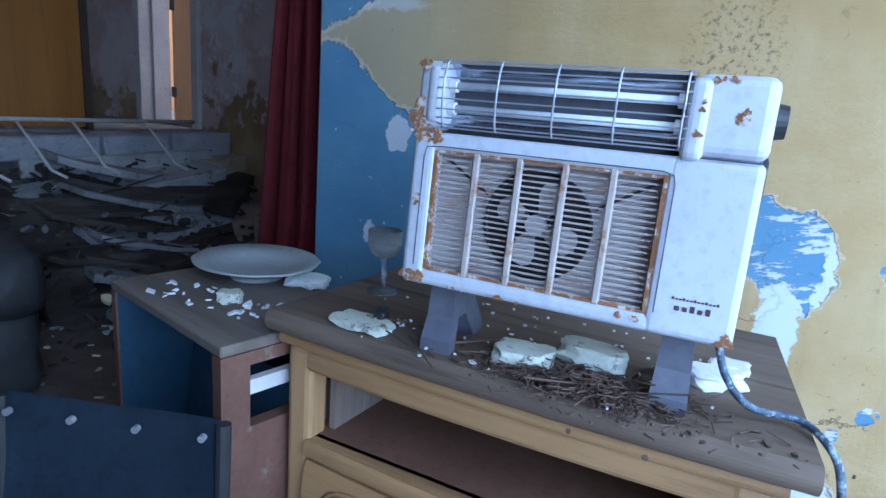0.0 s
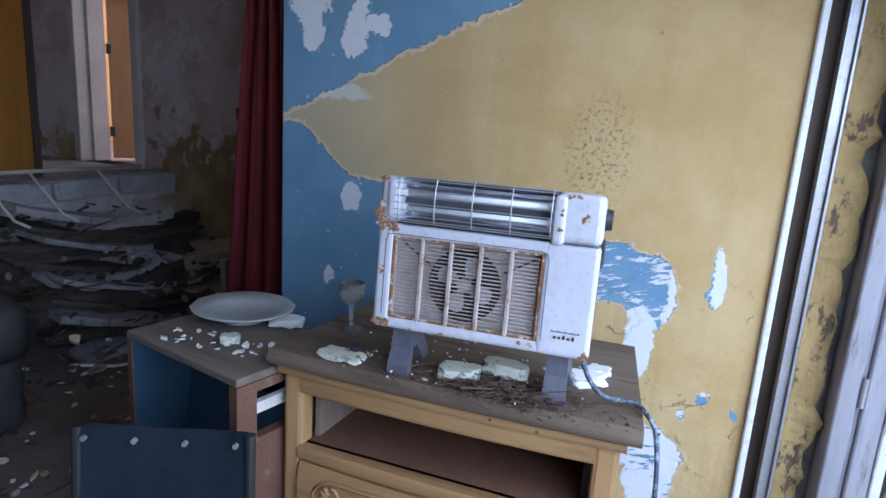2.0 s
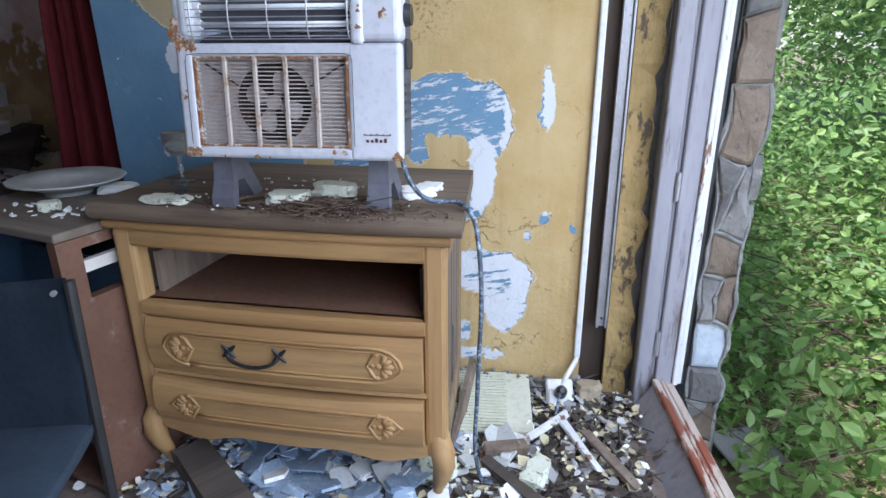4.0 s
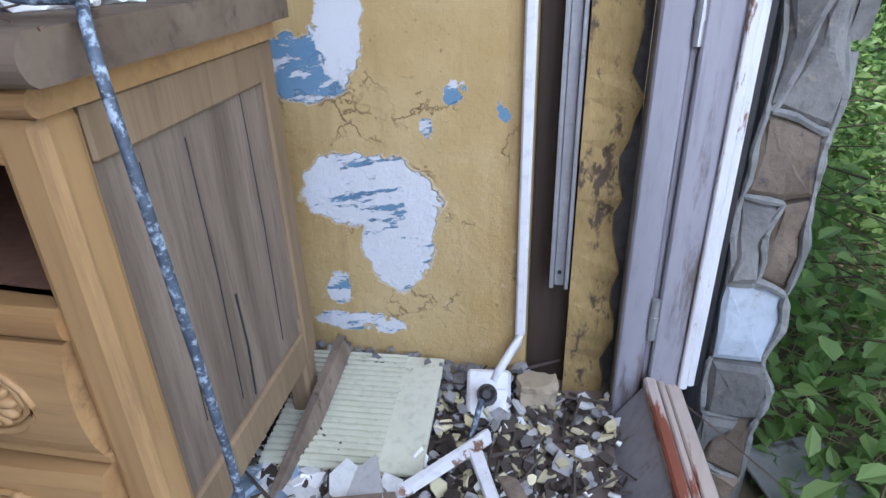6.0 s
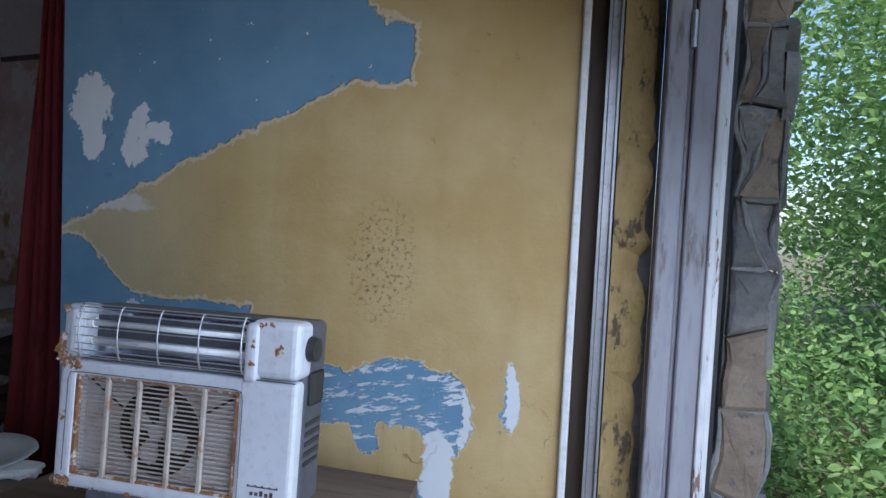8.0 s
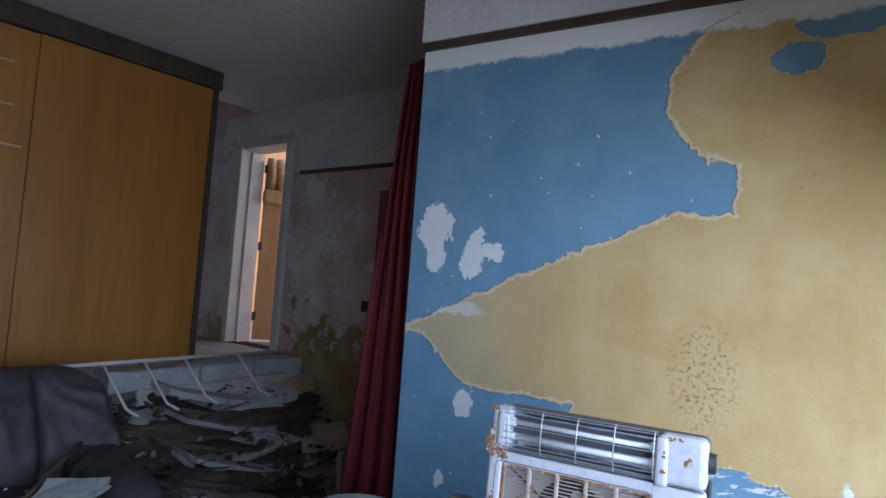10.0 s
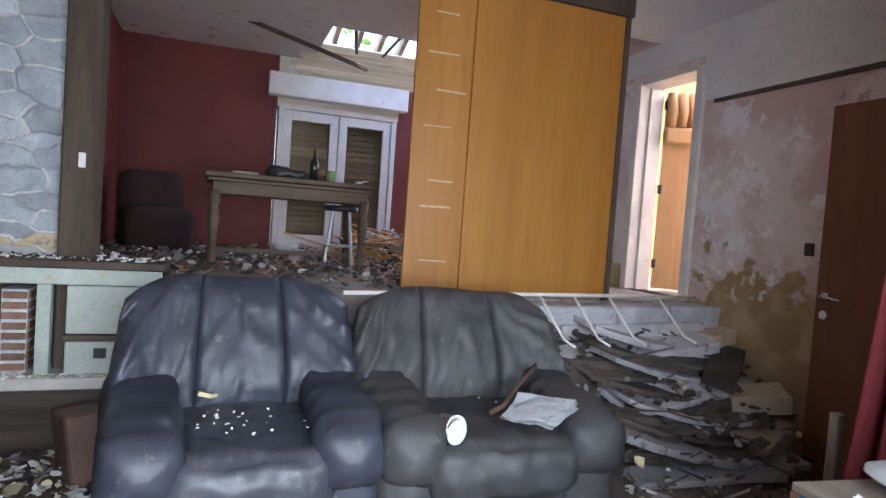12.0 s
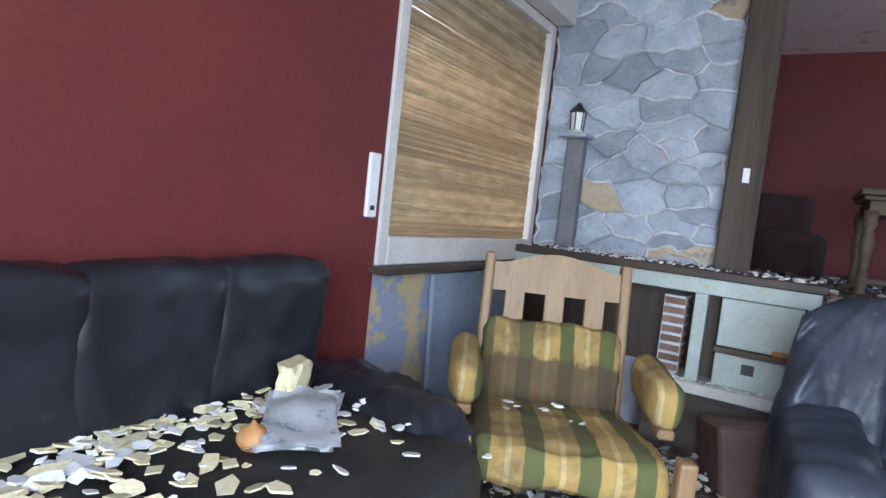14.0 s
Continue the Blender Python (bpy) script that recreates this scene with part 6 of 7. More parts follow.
def heap(cx, cy, sx, sy, z, h):
    def f(g):
        u, v = g.gauss(0, 0.45), g.gauss(0, 0.45)
        return cx + u * sx, cy + v * sy, z + max(0.0, h * (1 - (u * u + v * v))) * g.random()
    return f


twigs("bird_nest_litter", "spilled heap of dry brown nest twigs", 900, heap(0.74, -0.495, 0.17, 0.075, 0.853, 0.02), 0.035, M_TWIG, 1)
scatter("nest_crumbs", "dark crumbs and seeds of the spilled nest", 500, heap(0.74, -0.495, 0.20, 0.09, 0.852, 0.008), 0.006, M_TWIG, 2, 0.003)
scatter("plaster_crumbs_on_chest", "small white plaster crumbs on the chest", 90, lambda g: (g.uniform(0.24, 0.94), g.uniform(-0.55, -0.2), 0.852), 0.006, M_CHIPW, 3, 0.003)
scatter("plaster_crumbs_on_cabinet", "white and cream crumbs on the box cabinet", 34, lambda g: (g.uniform(-0.25, 0.07), g.uniform(-0.52, -0.40), 0.797), 0.012, M_CHIPW, 4, 0.004)
twigs("twigs_on_chest", "thin dry sticks on the chest", 14, on(0.3, 0.95, -0.52, -0.42, 0.858), 0.16, M_TWIG, 5, 0.0022)
lay(mark, CHEST)
mark = now()
corner = lambda g: (g.uniform(0.95, 1.62), -abs(g.gauss(0, 0.45)) - 0.03, 0.002 + g.random() * 0.03)
under = lambda g: (g.uniform(-0.1, 1.1), g.uniform(-1.2, -0.05), 0.002 + g.random() * 0.02)
side_of_chair = lambda g: (g.uniform(-3.2, -1.3), g.uniform(-2.95, -1.4), 0.002 + g.random() * 0.06)
lounge = lambda g: (g.uniform(-3.1, 0.95), g.uniform(-2.9, 2.2), 0.002 + g.random() * 0.012)
for nm, mt, k in (("white_floor_rubble", M_CHIPW, 0), ("cream_floor_rubble", M_CHIPY, 1), ("grey_floor_rubble", M_SLATE, 2), ("dark_floor_rubble", M_ROT, 3)):
    scatter(nm, "broken plaster and debris heaped in the corner", (260, 420, 380, 700)[k], corner, 0.022, mt, 20 + k, 0.006, 0.6)
scatter("blue_paint_flakes", "blue and white paint flakes under the chest", 620, lambda g: (g.uniform(0.25, 1.08), g.uniform(-0.86, -0.30), 0.004 + g.random() * 0.03), 0.034, M_CHIPB, 50, 0.004, 0.4)
scatter("white_paint_flakes", "white paint flakes under the chest", 560, lambda g: (g.uniform(0.15, 1.3), g.uniform(-0.92, -0.25), 0.004 + g.random() * 0.03), 0.028, M_CHIPW, 51, 0.005, 0.4)
scatter("large_blue_flakes", "large slabs of blue-painted plaster under the chest", 60, lambda g: (g.uniform(0.40, 1.0), g.uniform(-0.78, -0.42), 0.016 + g.random() * 0.03), 0.085, M_CHIPB, 54, 0.008, 0.35)
scatter("large_white_flakes", "large slabs of white plaster under the chest", 40, lambda g: (g.uniform(0.4, 1.25), g.uniform(-0.85, -0.35), 0.016 + g.random() * 0.03), 0.07, M_CHIPW, 55, 0.010, 0.4)
scatter("wall_foot_rubble", "grey and cream crumbs along the foot of the wall", 260, lambda g: (g.uniform(0.95, 1.45), -abs(g.gauss(0, 0.04)) - 0.01, 0.004 + g.random() * 0.05), 0.018, M_SLATE, 56, 0.010, 0.6)
for nm, mt, k in (("grey_floor_rubble", M_SLATE, 0), ("dark_floor_rubble", M_ROT, 1), ("cream_floor_rubble", M_CHIPY, 2)):
    scatter(nm, "broken plaster and debris before the chest", (300, 460, 130)[k], lambda g: (g.uniform(0.15, 1.5), g.uniform(-0.95, -0.3), 0.004 + g.random() * 0.025), 0.026, mt, 57 + k, 0.007, 0.6)
twigs("floor_splinters", "wood splinters on the floor", 260, corner, 0.12, M_ROT, 52, 0.004)
lay(mark, CORNER)
for nm, mt, k in (("white_floor_rubble", M_CHIPW, 0), ("cream_floor_rubble", M_CHIPY, 1), ("grey_floor_rubble", M_SLATE, 2), ("dark_floor_rubble", M_ROT, 3)):
    scatter(nm, "broken plaster and debris round the armchairs", (620, 320, 420, 700)[k], side_of_chair, 0.038, mt, 30 + k, 0.008, 0.6)
    scatter(nm, "thin litter over the lounge floor", (420, 240, 380, 700)[k], lounge, 0.026, mt, 40 + k, 0.006, 0.4)
twigs("floor_splinters", "wood splinters on the floor", 260, lounge, 0.22, M_ROT, 53, 0.006)


def loose_plank(label, at, l, w, h, turn, tilt, mat, name="loose_plank"):
    t = thing(name, label, "plank", at, turn)
    bm = box(-l / 2, l / 2, -w / 2, w / 2, 0, h, 0.003, m=pose(0, 0, 0, 0, tilt, 0))
    rng = random.Random(int(l * 1000 + w * 97))
    for v in bm.verts:
        v.co += Vector((rng.uniform(-.012, .012), rng.uniform(-.006, .006), rng.uniform(-.002, .002)))
    part("board", bm, mat, t)


mark = now()
loose_plank("rotten grey plank lying under the chest", (0.46, -0.72, 0.03), 0.36, 0.10, 0.05, -38, 2, M_ROT)
loose_plank("sliver of weathered wood in the rubble", (1.42, -0.36, 0.045), 0.22, 0.02, 0.012, -62, 3, M_WHITEPEEL)
loose_plank("broken log end in the rubble", (1.21, -0.43, 0.035), 0.12, 0.035, 0.035, 20, 3, M_GREYOAK)
loose_plank("dark broken batten in the rubble", (1.25, -0.56, 0.03), 0.26, 0.035, 0.02, -40, 2, M_ROT)
lump("brick_shard", "orange brick shard in the rubble", (1.155, -0.44, 0.02), 0.022, 0.018, 0.03, 30, M_BRICK, 21.0)
loose_plank("pale splintered batten in the rubble", (1.33, -0.30, 0.05), 0.20, 0.022, 0.014, 58, 6, M_WHITEPEEL)
loose_plank("pale splintered batten in the rubble", (1.50, -0.42, 0.05), 0.24, 0.024, 0.014, -55, 5, M_GREYOAK)
lump("plaster_lump", "mossy plaster lump in the rubble", (1.30, -0.50, 0.01), 0.06, 0.035, 0.05, 70, M_LICHEN, 22.0)
lump("plaster_lump", "mossy plaster lump in the rubble", (1.02, -0.52, 0.01), 0.06, 0.05, 0.05, 10, M_LICHEN, 23.0)
lump("plaster_lump", "tan plaster lump by the socket", (1.46, -0.07, 0.02), 0.04, 0.03, 0.06, 20, M_STONEWARM, 24.0)
loose_plank("fallen side rail leaning beside the chest", (1.055, -0.28, 0.04), 0.40, 0.022, 0.05, 86, -24, M_GREYOAK)


def ribbed_tile():
    t = thing("ribbed_panel", "pale ribbed panel lying on the rubble", "panel", (0.975, -0.045, 0.058), 6)
    m = surface("limewashed_board", (0.62, 0.62, 0.48), (0.70, 0.70, 0.58), 0.85, 5, 60, 0.3, dirt=(0.30, 0.28, 0.16), dirt_at=(0.60, 0.74))
    part("board", box(-0.02, 0.28, -0.31, 0.0, -0.012, 0.0, 0.002, m=pose(0, 0, 0, 3, 0, 0)), m, t)
    for k in range(20):
        y = -0.30 + 0.0152 * k
        part("rib", box(-0.018, 0.20, y, y + 0.008, 0.001, 0.005, m=pose(0, 0, 0, 3, 0, 0)), m, t)


ribbed_tile()
lay(mark, CORNER)


# ---- collapsed steps and bed rail ----
def collapsed_steps():
    t = thing("collapsed_steps", "collapsed stair slabs and rotten boards in a heap", "rubble", (-2.5, 1.5, 0.0))
    core = bmesh.new()
    bx(core, -0.70, -0.22, -0.65, 0.80, 0.0, 0.60, 0.03)
    bx(core, -0.22, 0.10, -0.55, 0.75, 0.0, 0.34, 0.03)
    for k in range(2):
        bmesh.ops.subdivide_edges(core, edges=core.edges[:], cuts=2, use_grid_fill=True)
    for v in core.verts:
        v.co += Vector((noise.noise(v.co * 4), noise.noise(v.co * 4 + Vector((5, 0, 0))), noise.noise(v.co * 5 + Vector((0, 5, 0))))) * 0.07
        v.co.z = max(0.0, v.co.z)
    part("rubble_core", core, M_ROT, t)
    slabs = ((-0.62, 0.12, 0.74, 0.30, 1.15, 0.10, 0, 4, 2, M_SLATE), (-0.40, 0.05, 0.60, 0.30, 1.20, 0.11, 3, 12, 7, M_SLATE), (-0.28, 0.10, 0.50, 0.22, 1.25, 0.03, 10, 16, -6, M_ROT),
             (-0.16, 0.20, 0.42, 0.32, 1.0, 0.04, 8, 18, 6, M_SLATE), (-0.06, 0.15, 0.35, 0.24, 1.15, 0.035, 12, 14, 8, M_ROT), (0.02, 0.20, 0.28, 0.26, 1.1, 0.05, 6, 10, 5, M_ROT),
             (0.10, 0.0, 0.17, 0.30, 1.0, 0.06, -6, 8, -3, M_ROT), (0.20, 0.10, 0.06, 0.30, 0.9, 0.04, -10, 4, 3, M_SLATE), (-0.20, 0.62, 0.55, 0.20, 0.5, 0.10, 40, 10, 14, M_ROT), (0.02, 0.68, 0.40, 0.22, 0.35, 0.12, -30, 8, 8, M_STONEWARM),
             (0.12, 0.62, 0.20, 0.26, 0.4, 0.12, 20, 6, 10, M_STONEWARM), (-0.42, 0.75, 0.70, 0.18, 0.3, 0.10, 12, 0, 8, M_STONEWARM), (0.0, -0.30, 0.30, 0.10, 0.7, 0.03, 30, 10, -14, M_ROT))
    for x, y, z, lx, ly, lz, rz, ry, rx, mt in slabs:
        m = pose(x, y, z, rx, ry, rz)
        bm = box(-lx / 2, lx / 2, -ly / 2, ly / 2, -lz / 2, lz / 2, 0.008)
        bmesh.ops.subdivide_edges(bm, edges=bm.edges[:], cuts=3, use_grid_fill=True)
        for v in bm.verts:
            q = v.co * 7 + Vector((x * 9, y * 5, z * 11))
            v.co += Vector((noise.noise(q), noise.noise(q + Vector((9, 0, 0))), 0.6 * noise.noise(q + Vector((0, 9, 0))))) * 0.016
        bmesh.ops.transform(bm, matrix=m, verts=bm.verts)
        part("broken_slab", bm, mt, t)
    rng = random.Random(21)
    for k in range(7):      # thin boards fanned out of the heap
        ln, wd = rng.uniform(0.9, 1.25), rng.uniform(0.24, 0.36)
        bm = bowed(-ln / 2, ln / 2, -wd / 2, wd / 2, 0.0, rng.uniform(0.025, 0.05), rng.uniform(-0.02, 0.03), 0.0, 14, 2)
        for v in bm.verts:
            v.co.z += 0.05 * (v.co.x / ln * 2) ** 2 + 0.010 * noise.noise(v.co * 6 + Vector((k * 3.0, 0, 0)))
            v.co.y += 0.02 * noise.noise(Vector((v.co.x * 9, k * 2.0, 1.0)))
        m = pose(-0.44 + 0.095 * k, 0.14 + rng.uniform(-0.08, 0.10), 0.66 - 0.088 * k) @ pose(0, 0, 0, rng.uniform(0, 5), 9, 88 + rng.uniform(-6, 6))
        bmesh.ops.transform(bm, matrix=m, verts=bm.verts)
        part("split_board", bm, M_ROT if k % 2 else M_SLATE, t)
    for k, (y0, y1) in enumerate(((-0.62, -0.02), (0.0, 0.42), (0.44, 0.86))):
        bm = box(-0.76, -0.50, y0, y1, 0.75, 0.885 + 0.006 * k, 0.010)
        bmesh.ops.subdivide_edges(bm, edges=bm.edges[:], cuts=3, use_grid_fill=True)
        for v in bm.verts:
            v.co += Vector((noise.noise(v.co * 9), noise.noise(v.co * 9 + Vector((4, 0, 0))), noise.noise(v.co * 9 + Vector((0, 4, 0))))) * 0.014
        part("edge_block", bm, M_MORTAR, t, "grey concrete edging block")


collapsed_steps()
for mt, k in ((M_CHIPW, 0), (M_CHIPY, 1), (M_ROT, 2), (M_SLATE, 3)):
    scatter("stair_rubble", "small rubble over the collapsed steps", (2, 10, 200, 40)[k], lambda g: (lambda v: (-3.15 + 1.25 * v, g.uniform(0.85, 2.3), 0.80 - 0.76 * v + g.random() * 0.05))(g.random()), 0.05, mt, 60 + k, 0.012, 0.7)
twigs("stair_splinters", "splintered laths over the collapsed steps", 24, lambda g: (lambda v: (-3.1 + 1.2 * v, g.uniform(0.8, 2.2), 0.80 - 0.74 * v))(g.random()), 0.45, M_ROT, 66, 0.007)
tube_bm = tube(bmesh.new(), [(-2.02, 0.95, 0.14), (-2.0, 1.15, 0.07), (-1.95, 1.35, 0.06), (-2.0, 1.75, 0.10)], 0.008)
t = thing("bent_pipe", "thin pale bent pipe on the rubble", "pipe", (0, 0, 0))
part("pipe", tube_bm, M_WHITEWOOD, t, smooth=True)
t = thing("leaning_stake", "thin wooden stake leaning in the rubble", "stake", (-1.30, 1.25, 0.0))
part("stake", box(-0.02, 0.02, -0.02, 0.02, 0.0, 0.75, 0.004, m=pose(0, 0, 0, 4, 3, 0)), M_GREYOAK, t)


def bed_rail():
    t = thing("bed_rail", "bent white metal bed rail lying over the rubble", "bed rail", (0, 0, 0))
    a, b = Vector((-2.60, -0.45, 0.985)), Vector((-2.86, 1.98, 0.985))
    part("top_rail", tube(bmesh.new(), [a, a.lerp(b, 0.5) + Vector((0, 0, 0.004)), b], 0.011, 10), M_WHITEWOOD, t, smooth=True)
    for u in (0.48, 0.58, 0.69, 0.86):
        p = a.lerp(b, u)
        part("bar", tube(bmesh.new(), [p, p + Vector((0.10, 0.03, -0.11)), p + Vector((0.20, 0.06, -0.22)), p + Vector((0.26, 0.10, -0.25))], 0.008, 8), M_WHITEWOOD, t, smooth=True)


bed_rail()


# ---- things on the recliners ----
def paper_cup():
    t = thing("paper_cup", "crumpled white cardboard tub on its side", "cup", (-1.90, -0.17, 0.555), 200)
    bm = lathe(bmesh.new(), [(0.038, 0.0), (0.048, 0.10), (0.051, 0.10), (0.051, 0.108), (0.046, 0.108), (0.044, 0.02)], 24)
    bmesh.ops.transform(bm, matrix=pose(0, 0, 0.0, 0, -82, 0), verts=bm.verts)
    part("tub", bm, surface("printed_card", (0.68, 0.66, 0.64), (0.76, 0.75, 0.74), 0.6, 12, 60, 0.1, dirt=(0.35, 0.22, 0.14), dirt_at=(0.55, 0.62)), t, smooth=True)
    part("lid", rod(bmesh.new(), (-0.112, 0, 0.0), (-0.106, 0, 0.0), 0.049, seg=24), surface("pale_blue_lid", (0.55, 0.66, 0.78), (0.62, 0.72, 0.82), 0.4, 12, 60, 0.05), t)


paper_cup()


def sheet(bm, l, w, sag, seed, m, n=10):
    rows = []
    for j in range(n + 1):
        rows.append([])
        for i in range(n + 1):
            x, y = -l / 2 + l * i / n, -w / 2 + w * j / n
            z = sag * (noise.noise(Vector((x * 7 + seed, y * 7, seed))) + 0.5 * noise.noise(Vector((x * 17, y * 17 + seed, 0))))
            rows[-1].append(bm.verts.new(m @ Vector((x, y, z))))
    for a, b in zip(rows, rows[1:]):
        for i in range(n):
            bm.faces.new((a[i], a[i + 1], b[i + 1], b[i]))
    return bm


M_NEWS = surface("printed_newsprint", (0.80, 0.83, 0.86), (0.87, 0.88, 0.89), 0.8, 6, 45, 0.1, dirt=(0.40, 0.52, 0.62), dirt_at=(0.58, 0.66))


def newspaper(label, at, turn, l, w, layers, slope, sag=0.02):
    t = thing("newspaper", label, "newspaper", at, turn)
    for k in range(layers):
        bm = sheet(bmesh.new(), l, w, sag, k * 3.1 + l, pose(0, 0, 0.006 * k + 0.01, slope, -slope * 0.5, k * 5))
        bmesh.ops.solidify(bm, geom=bm.faces[:], thickness=0.0015)
        part("page", bm, M_NEWS, t, smooth=True)


newspaper("folded magazine lying on the dusty recliner", (-1.83, 0.24, 0.60), 25, 0.26, 0.20, 4, 14)
t = thing("dead_branch", "curled dry branch on the dusty recliner", "branch", (-2.0, 0.10, 0.555), 20)
part("branch", tube(bmesh.new(), [(0, 0, 0), (0.03, 0.05, 0.03), (0.0, 0.12, 0.05), (-0.05, 0.22, 0.08), (-0.12, 0.42, 0.14)], 0.012, 8), M_TWIG, t, smooth=True)
t = thing("wood_sliver", "pale curved sliver of wood on the recliner", "sliver", (-2.40, -1.03, 0.53), -30)
part("sliver", tube(bmesh.new(), [(-0.09, 0, 0.01), (-0.03, 0.02, 0.02), (0.04, 0.02, 0.03), (0.10, 0, 0.055)], 0.010, 8), M_CHIPY, t, smooth=True)
scatter("plaster_on_recliner", "pale plaster crumbs on the black recliner seat", 20, heap(-2.16, -0.93, 0.17, 0.15, 0.520, 0.006), 0.012, M_CHIPW, 70, 0.005)
scatter("dust_on_recliner", "white plaster dust crumbs on the recliners", 22, lambda g: (g.uniform(-2.35, -1.9), g.uniform(-1.2, 0.5), 0.535), 0.010, M_CHIPW, 71, 0.003)

# ---- things on the sofa and the armchair ----
scatter("plaster_on_sofa", "cream plaster flakes over the sofa seat", 210, lambda g: (g.uniform(-1.15, 0.2), -2.80 + abs(g.gauss(0, 0.22)), 0.592), 0.042, M_CHIPY, 72, 0.005, 0.3)
scatter("white_plaster_on_sofa", "white plaster flakes over the sofa seat", 190, lambda g: (g.uniform(-1.25, 0.2), -2.78 + abs(g.gauss(0, 0.25)), 0.596), 0.034, M_CHIPW, 73, 0.004, 0.3)
lump("plaster_chunk", "big cream plaster chunk propped on the sofa", (-1.12, -2.70, 0.588), 0.085, 0.035, 0.11, 20, M_CHIPY, 11.0)
newspaper("crumpled blue-grey newspaper on the sofa", (-0.95, -2.50, 0.606), 35, 0.42, 0.19, 3, 0, 0.022)
t = thing("onion", "shrivelled orange onion on the sofa seat", "onion", (-0.77, -2.48, 0.585))
bm = lathe(bmesh.new(), [(0.004, 0.0), (0.025, 0.004), (0.038, 0.022), (0.039, 0.036), (0.028, 0.056), (0.008, 0.066), (0.004, 0.075)], 20)
part("bulb", bm, surface("orange_onion_skin", (0.36, 0.16, 0.05), (0.50, 0.27, 0.11), 0.6, 18, 70, 0.4, stretch=(1, 1, 0.2)), t, smooth=True)
scatter("litter_on_chair", "torn paper and plaster on the striped seat", 9, lambda g: (-1.85 + g.gauss(0, 0.10), -2.12 + g.gauss(0, 0.12), 0.525), 0.035, M_CHIPW, 74, 0.004, 0.2)
t = thing("torn_card", "torn grey card lying on the striped cushion", "card", (-1.72, -2.05, 0.515), 30)
bm = sheet(bmesh.new(), 0.13, 0.09, 0.008, 4.0, pose(0, 0, 0.008, 0, -3, 0), 5)
bmesh.ops.solidify(bm, geom=bm.faces[:], thickness=0.002)
part("sheet", bm, surface("grey_card", (0.50, 0.48, 0.48), (0.58, 0.56, 0.56), 0.8, 9, 60, 0.1), t)


# ---- counter under the stone wall ----
M_PALEGREEN = surface("flaking_pale_green_paint", (0.42, 0.48, 0.44), (0.52, 0.57, 0.53), 0.65, 5, 50, 0.3, dirt=(0.48, 0.44, 0.26), dirt_at=(0.56, 0.68))


def counter():
    t = thing("fireplace_counter", "pale green fireplace counter with a dark top and brick pier", "counter", (-3.57, -3.0, 0.0))
    part("worktop", box(0.002, 0.32, 0.005, 1.70, 0.985, 1.03, 0.006), M_DARKWOOD_AND_GAP, t, "dark wooden top under plaster crumbs")
    part("frieze", box(0.25, 0.30, 0.005, 1.68, 0.90, 0.984, 0.004), M_PALEGREEN, t)
    part("plinth", box(0.02, 0.36, 0.85, 1.66, 0.36, 0.42, 0.006), M_WHITEWOOD, t, "white ledge strewn with crumbs")
    part("plinth_base", box(0.02, 0.30, 0.90, 1.62, 0.0, 0.359), M_ROT, t)
    part("post", box(0.235, 0.295, 1.10, 1.165, 0.421, 0.899, 0.004), M_PALEGREEN, t)
    part("post", box(0.235, 0.295, 1.625, 1.675, 0.421, 0.899, 0.004), M_PALEGREEN, t)
    part("post", box(0.235, 0.295, 0.02, 0.08, 0.0, 0.899, 0.004), M_PALEGREEN, t)
    part("back", box(0.005, 0.03, 0.005, 1.68, 0.421, 0.899), M_DARKWOOD_AND_GAP, t)
    d = part("cupboard_door", box(0.27, 0.295, 1.235, 1.62, 0.64, 0.895, 0.005), M_PALEGREEN, t)
    part("flap", box(0.27, 0.296, 1.235, 1.62, 0.425, 0.60, 0.005), M_PALEGREEN, t, "lower flap, its square hole a black patch")
    # black patch on the uncut flap stands in for the hole's dark inside
    part("flap_hole", box(0.2965, 0.299, 1.37, 1.43, 0.51, 0.565), M_BLACK, t)
    part("shelf", box(0.18, 0.32, 1.225, 1.62, 0.605, 0.635, 0.003), M_TABLE, t)
    pier = part("brick_pier", box(0.04, 0.222, 0.93, 1.045, 0.421, 0.86), M_POINTING, t)
    rng = random.Random(5)
    for k in range(8):
        z = 0.425 + k * 0.054
        bm = box(0.216, 0.232 + rng.uniform(-.003, .003), 0.932 + rng.uniform(0, .006), 1.043, z + 0.008, z + 0.044, 0.004)
        part("brick", bm, M_BRICK, pier)
        bm = box(0.05, 0.214, 1.046, 1.056, z + 0.008, z + 0.044, 0.003)
        part("brick", bm, M_BRICK, pier)


counter()
lump("orange_scrap", "small orange scrap on the counter shelf", (-3.29, -1.46, 0.636), 0.028, 0.045, 0.028, 10, surface("orange_plastic_scrap", (0.50, 0.17, 0.04), (0.60, 0.26, 0.08), 0.5, 12, 60, 0.2), 31.0)
scatter("crumbs_on_counter", "plaster crumbs along the counter top", 260, lambda g: (g.uniform(-3.55, -3.26), g.uniform(-2.95, -1.32), 1.032), 0.022, M_CHIPW, 80, 0.006)
scatter("crumbs_on_counter", "brown crumbs along the counter top", 160, lambda g: (g.uniform(-3.55, -3.26), g.uniform(-2.95, -1.32), 1.032), 0.022, M_ROT, 81, 0.006)
scatter("crumbs_on_ledge", "plaster crumbs on the white ledge", 90, lambda g: (g.uniform(-3.33, -3.22), g.uniform(-2.1, -1.36), 0.422), 0.018, M_CHIPW, 82, 0.006)


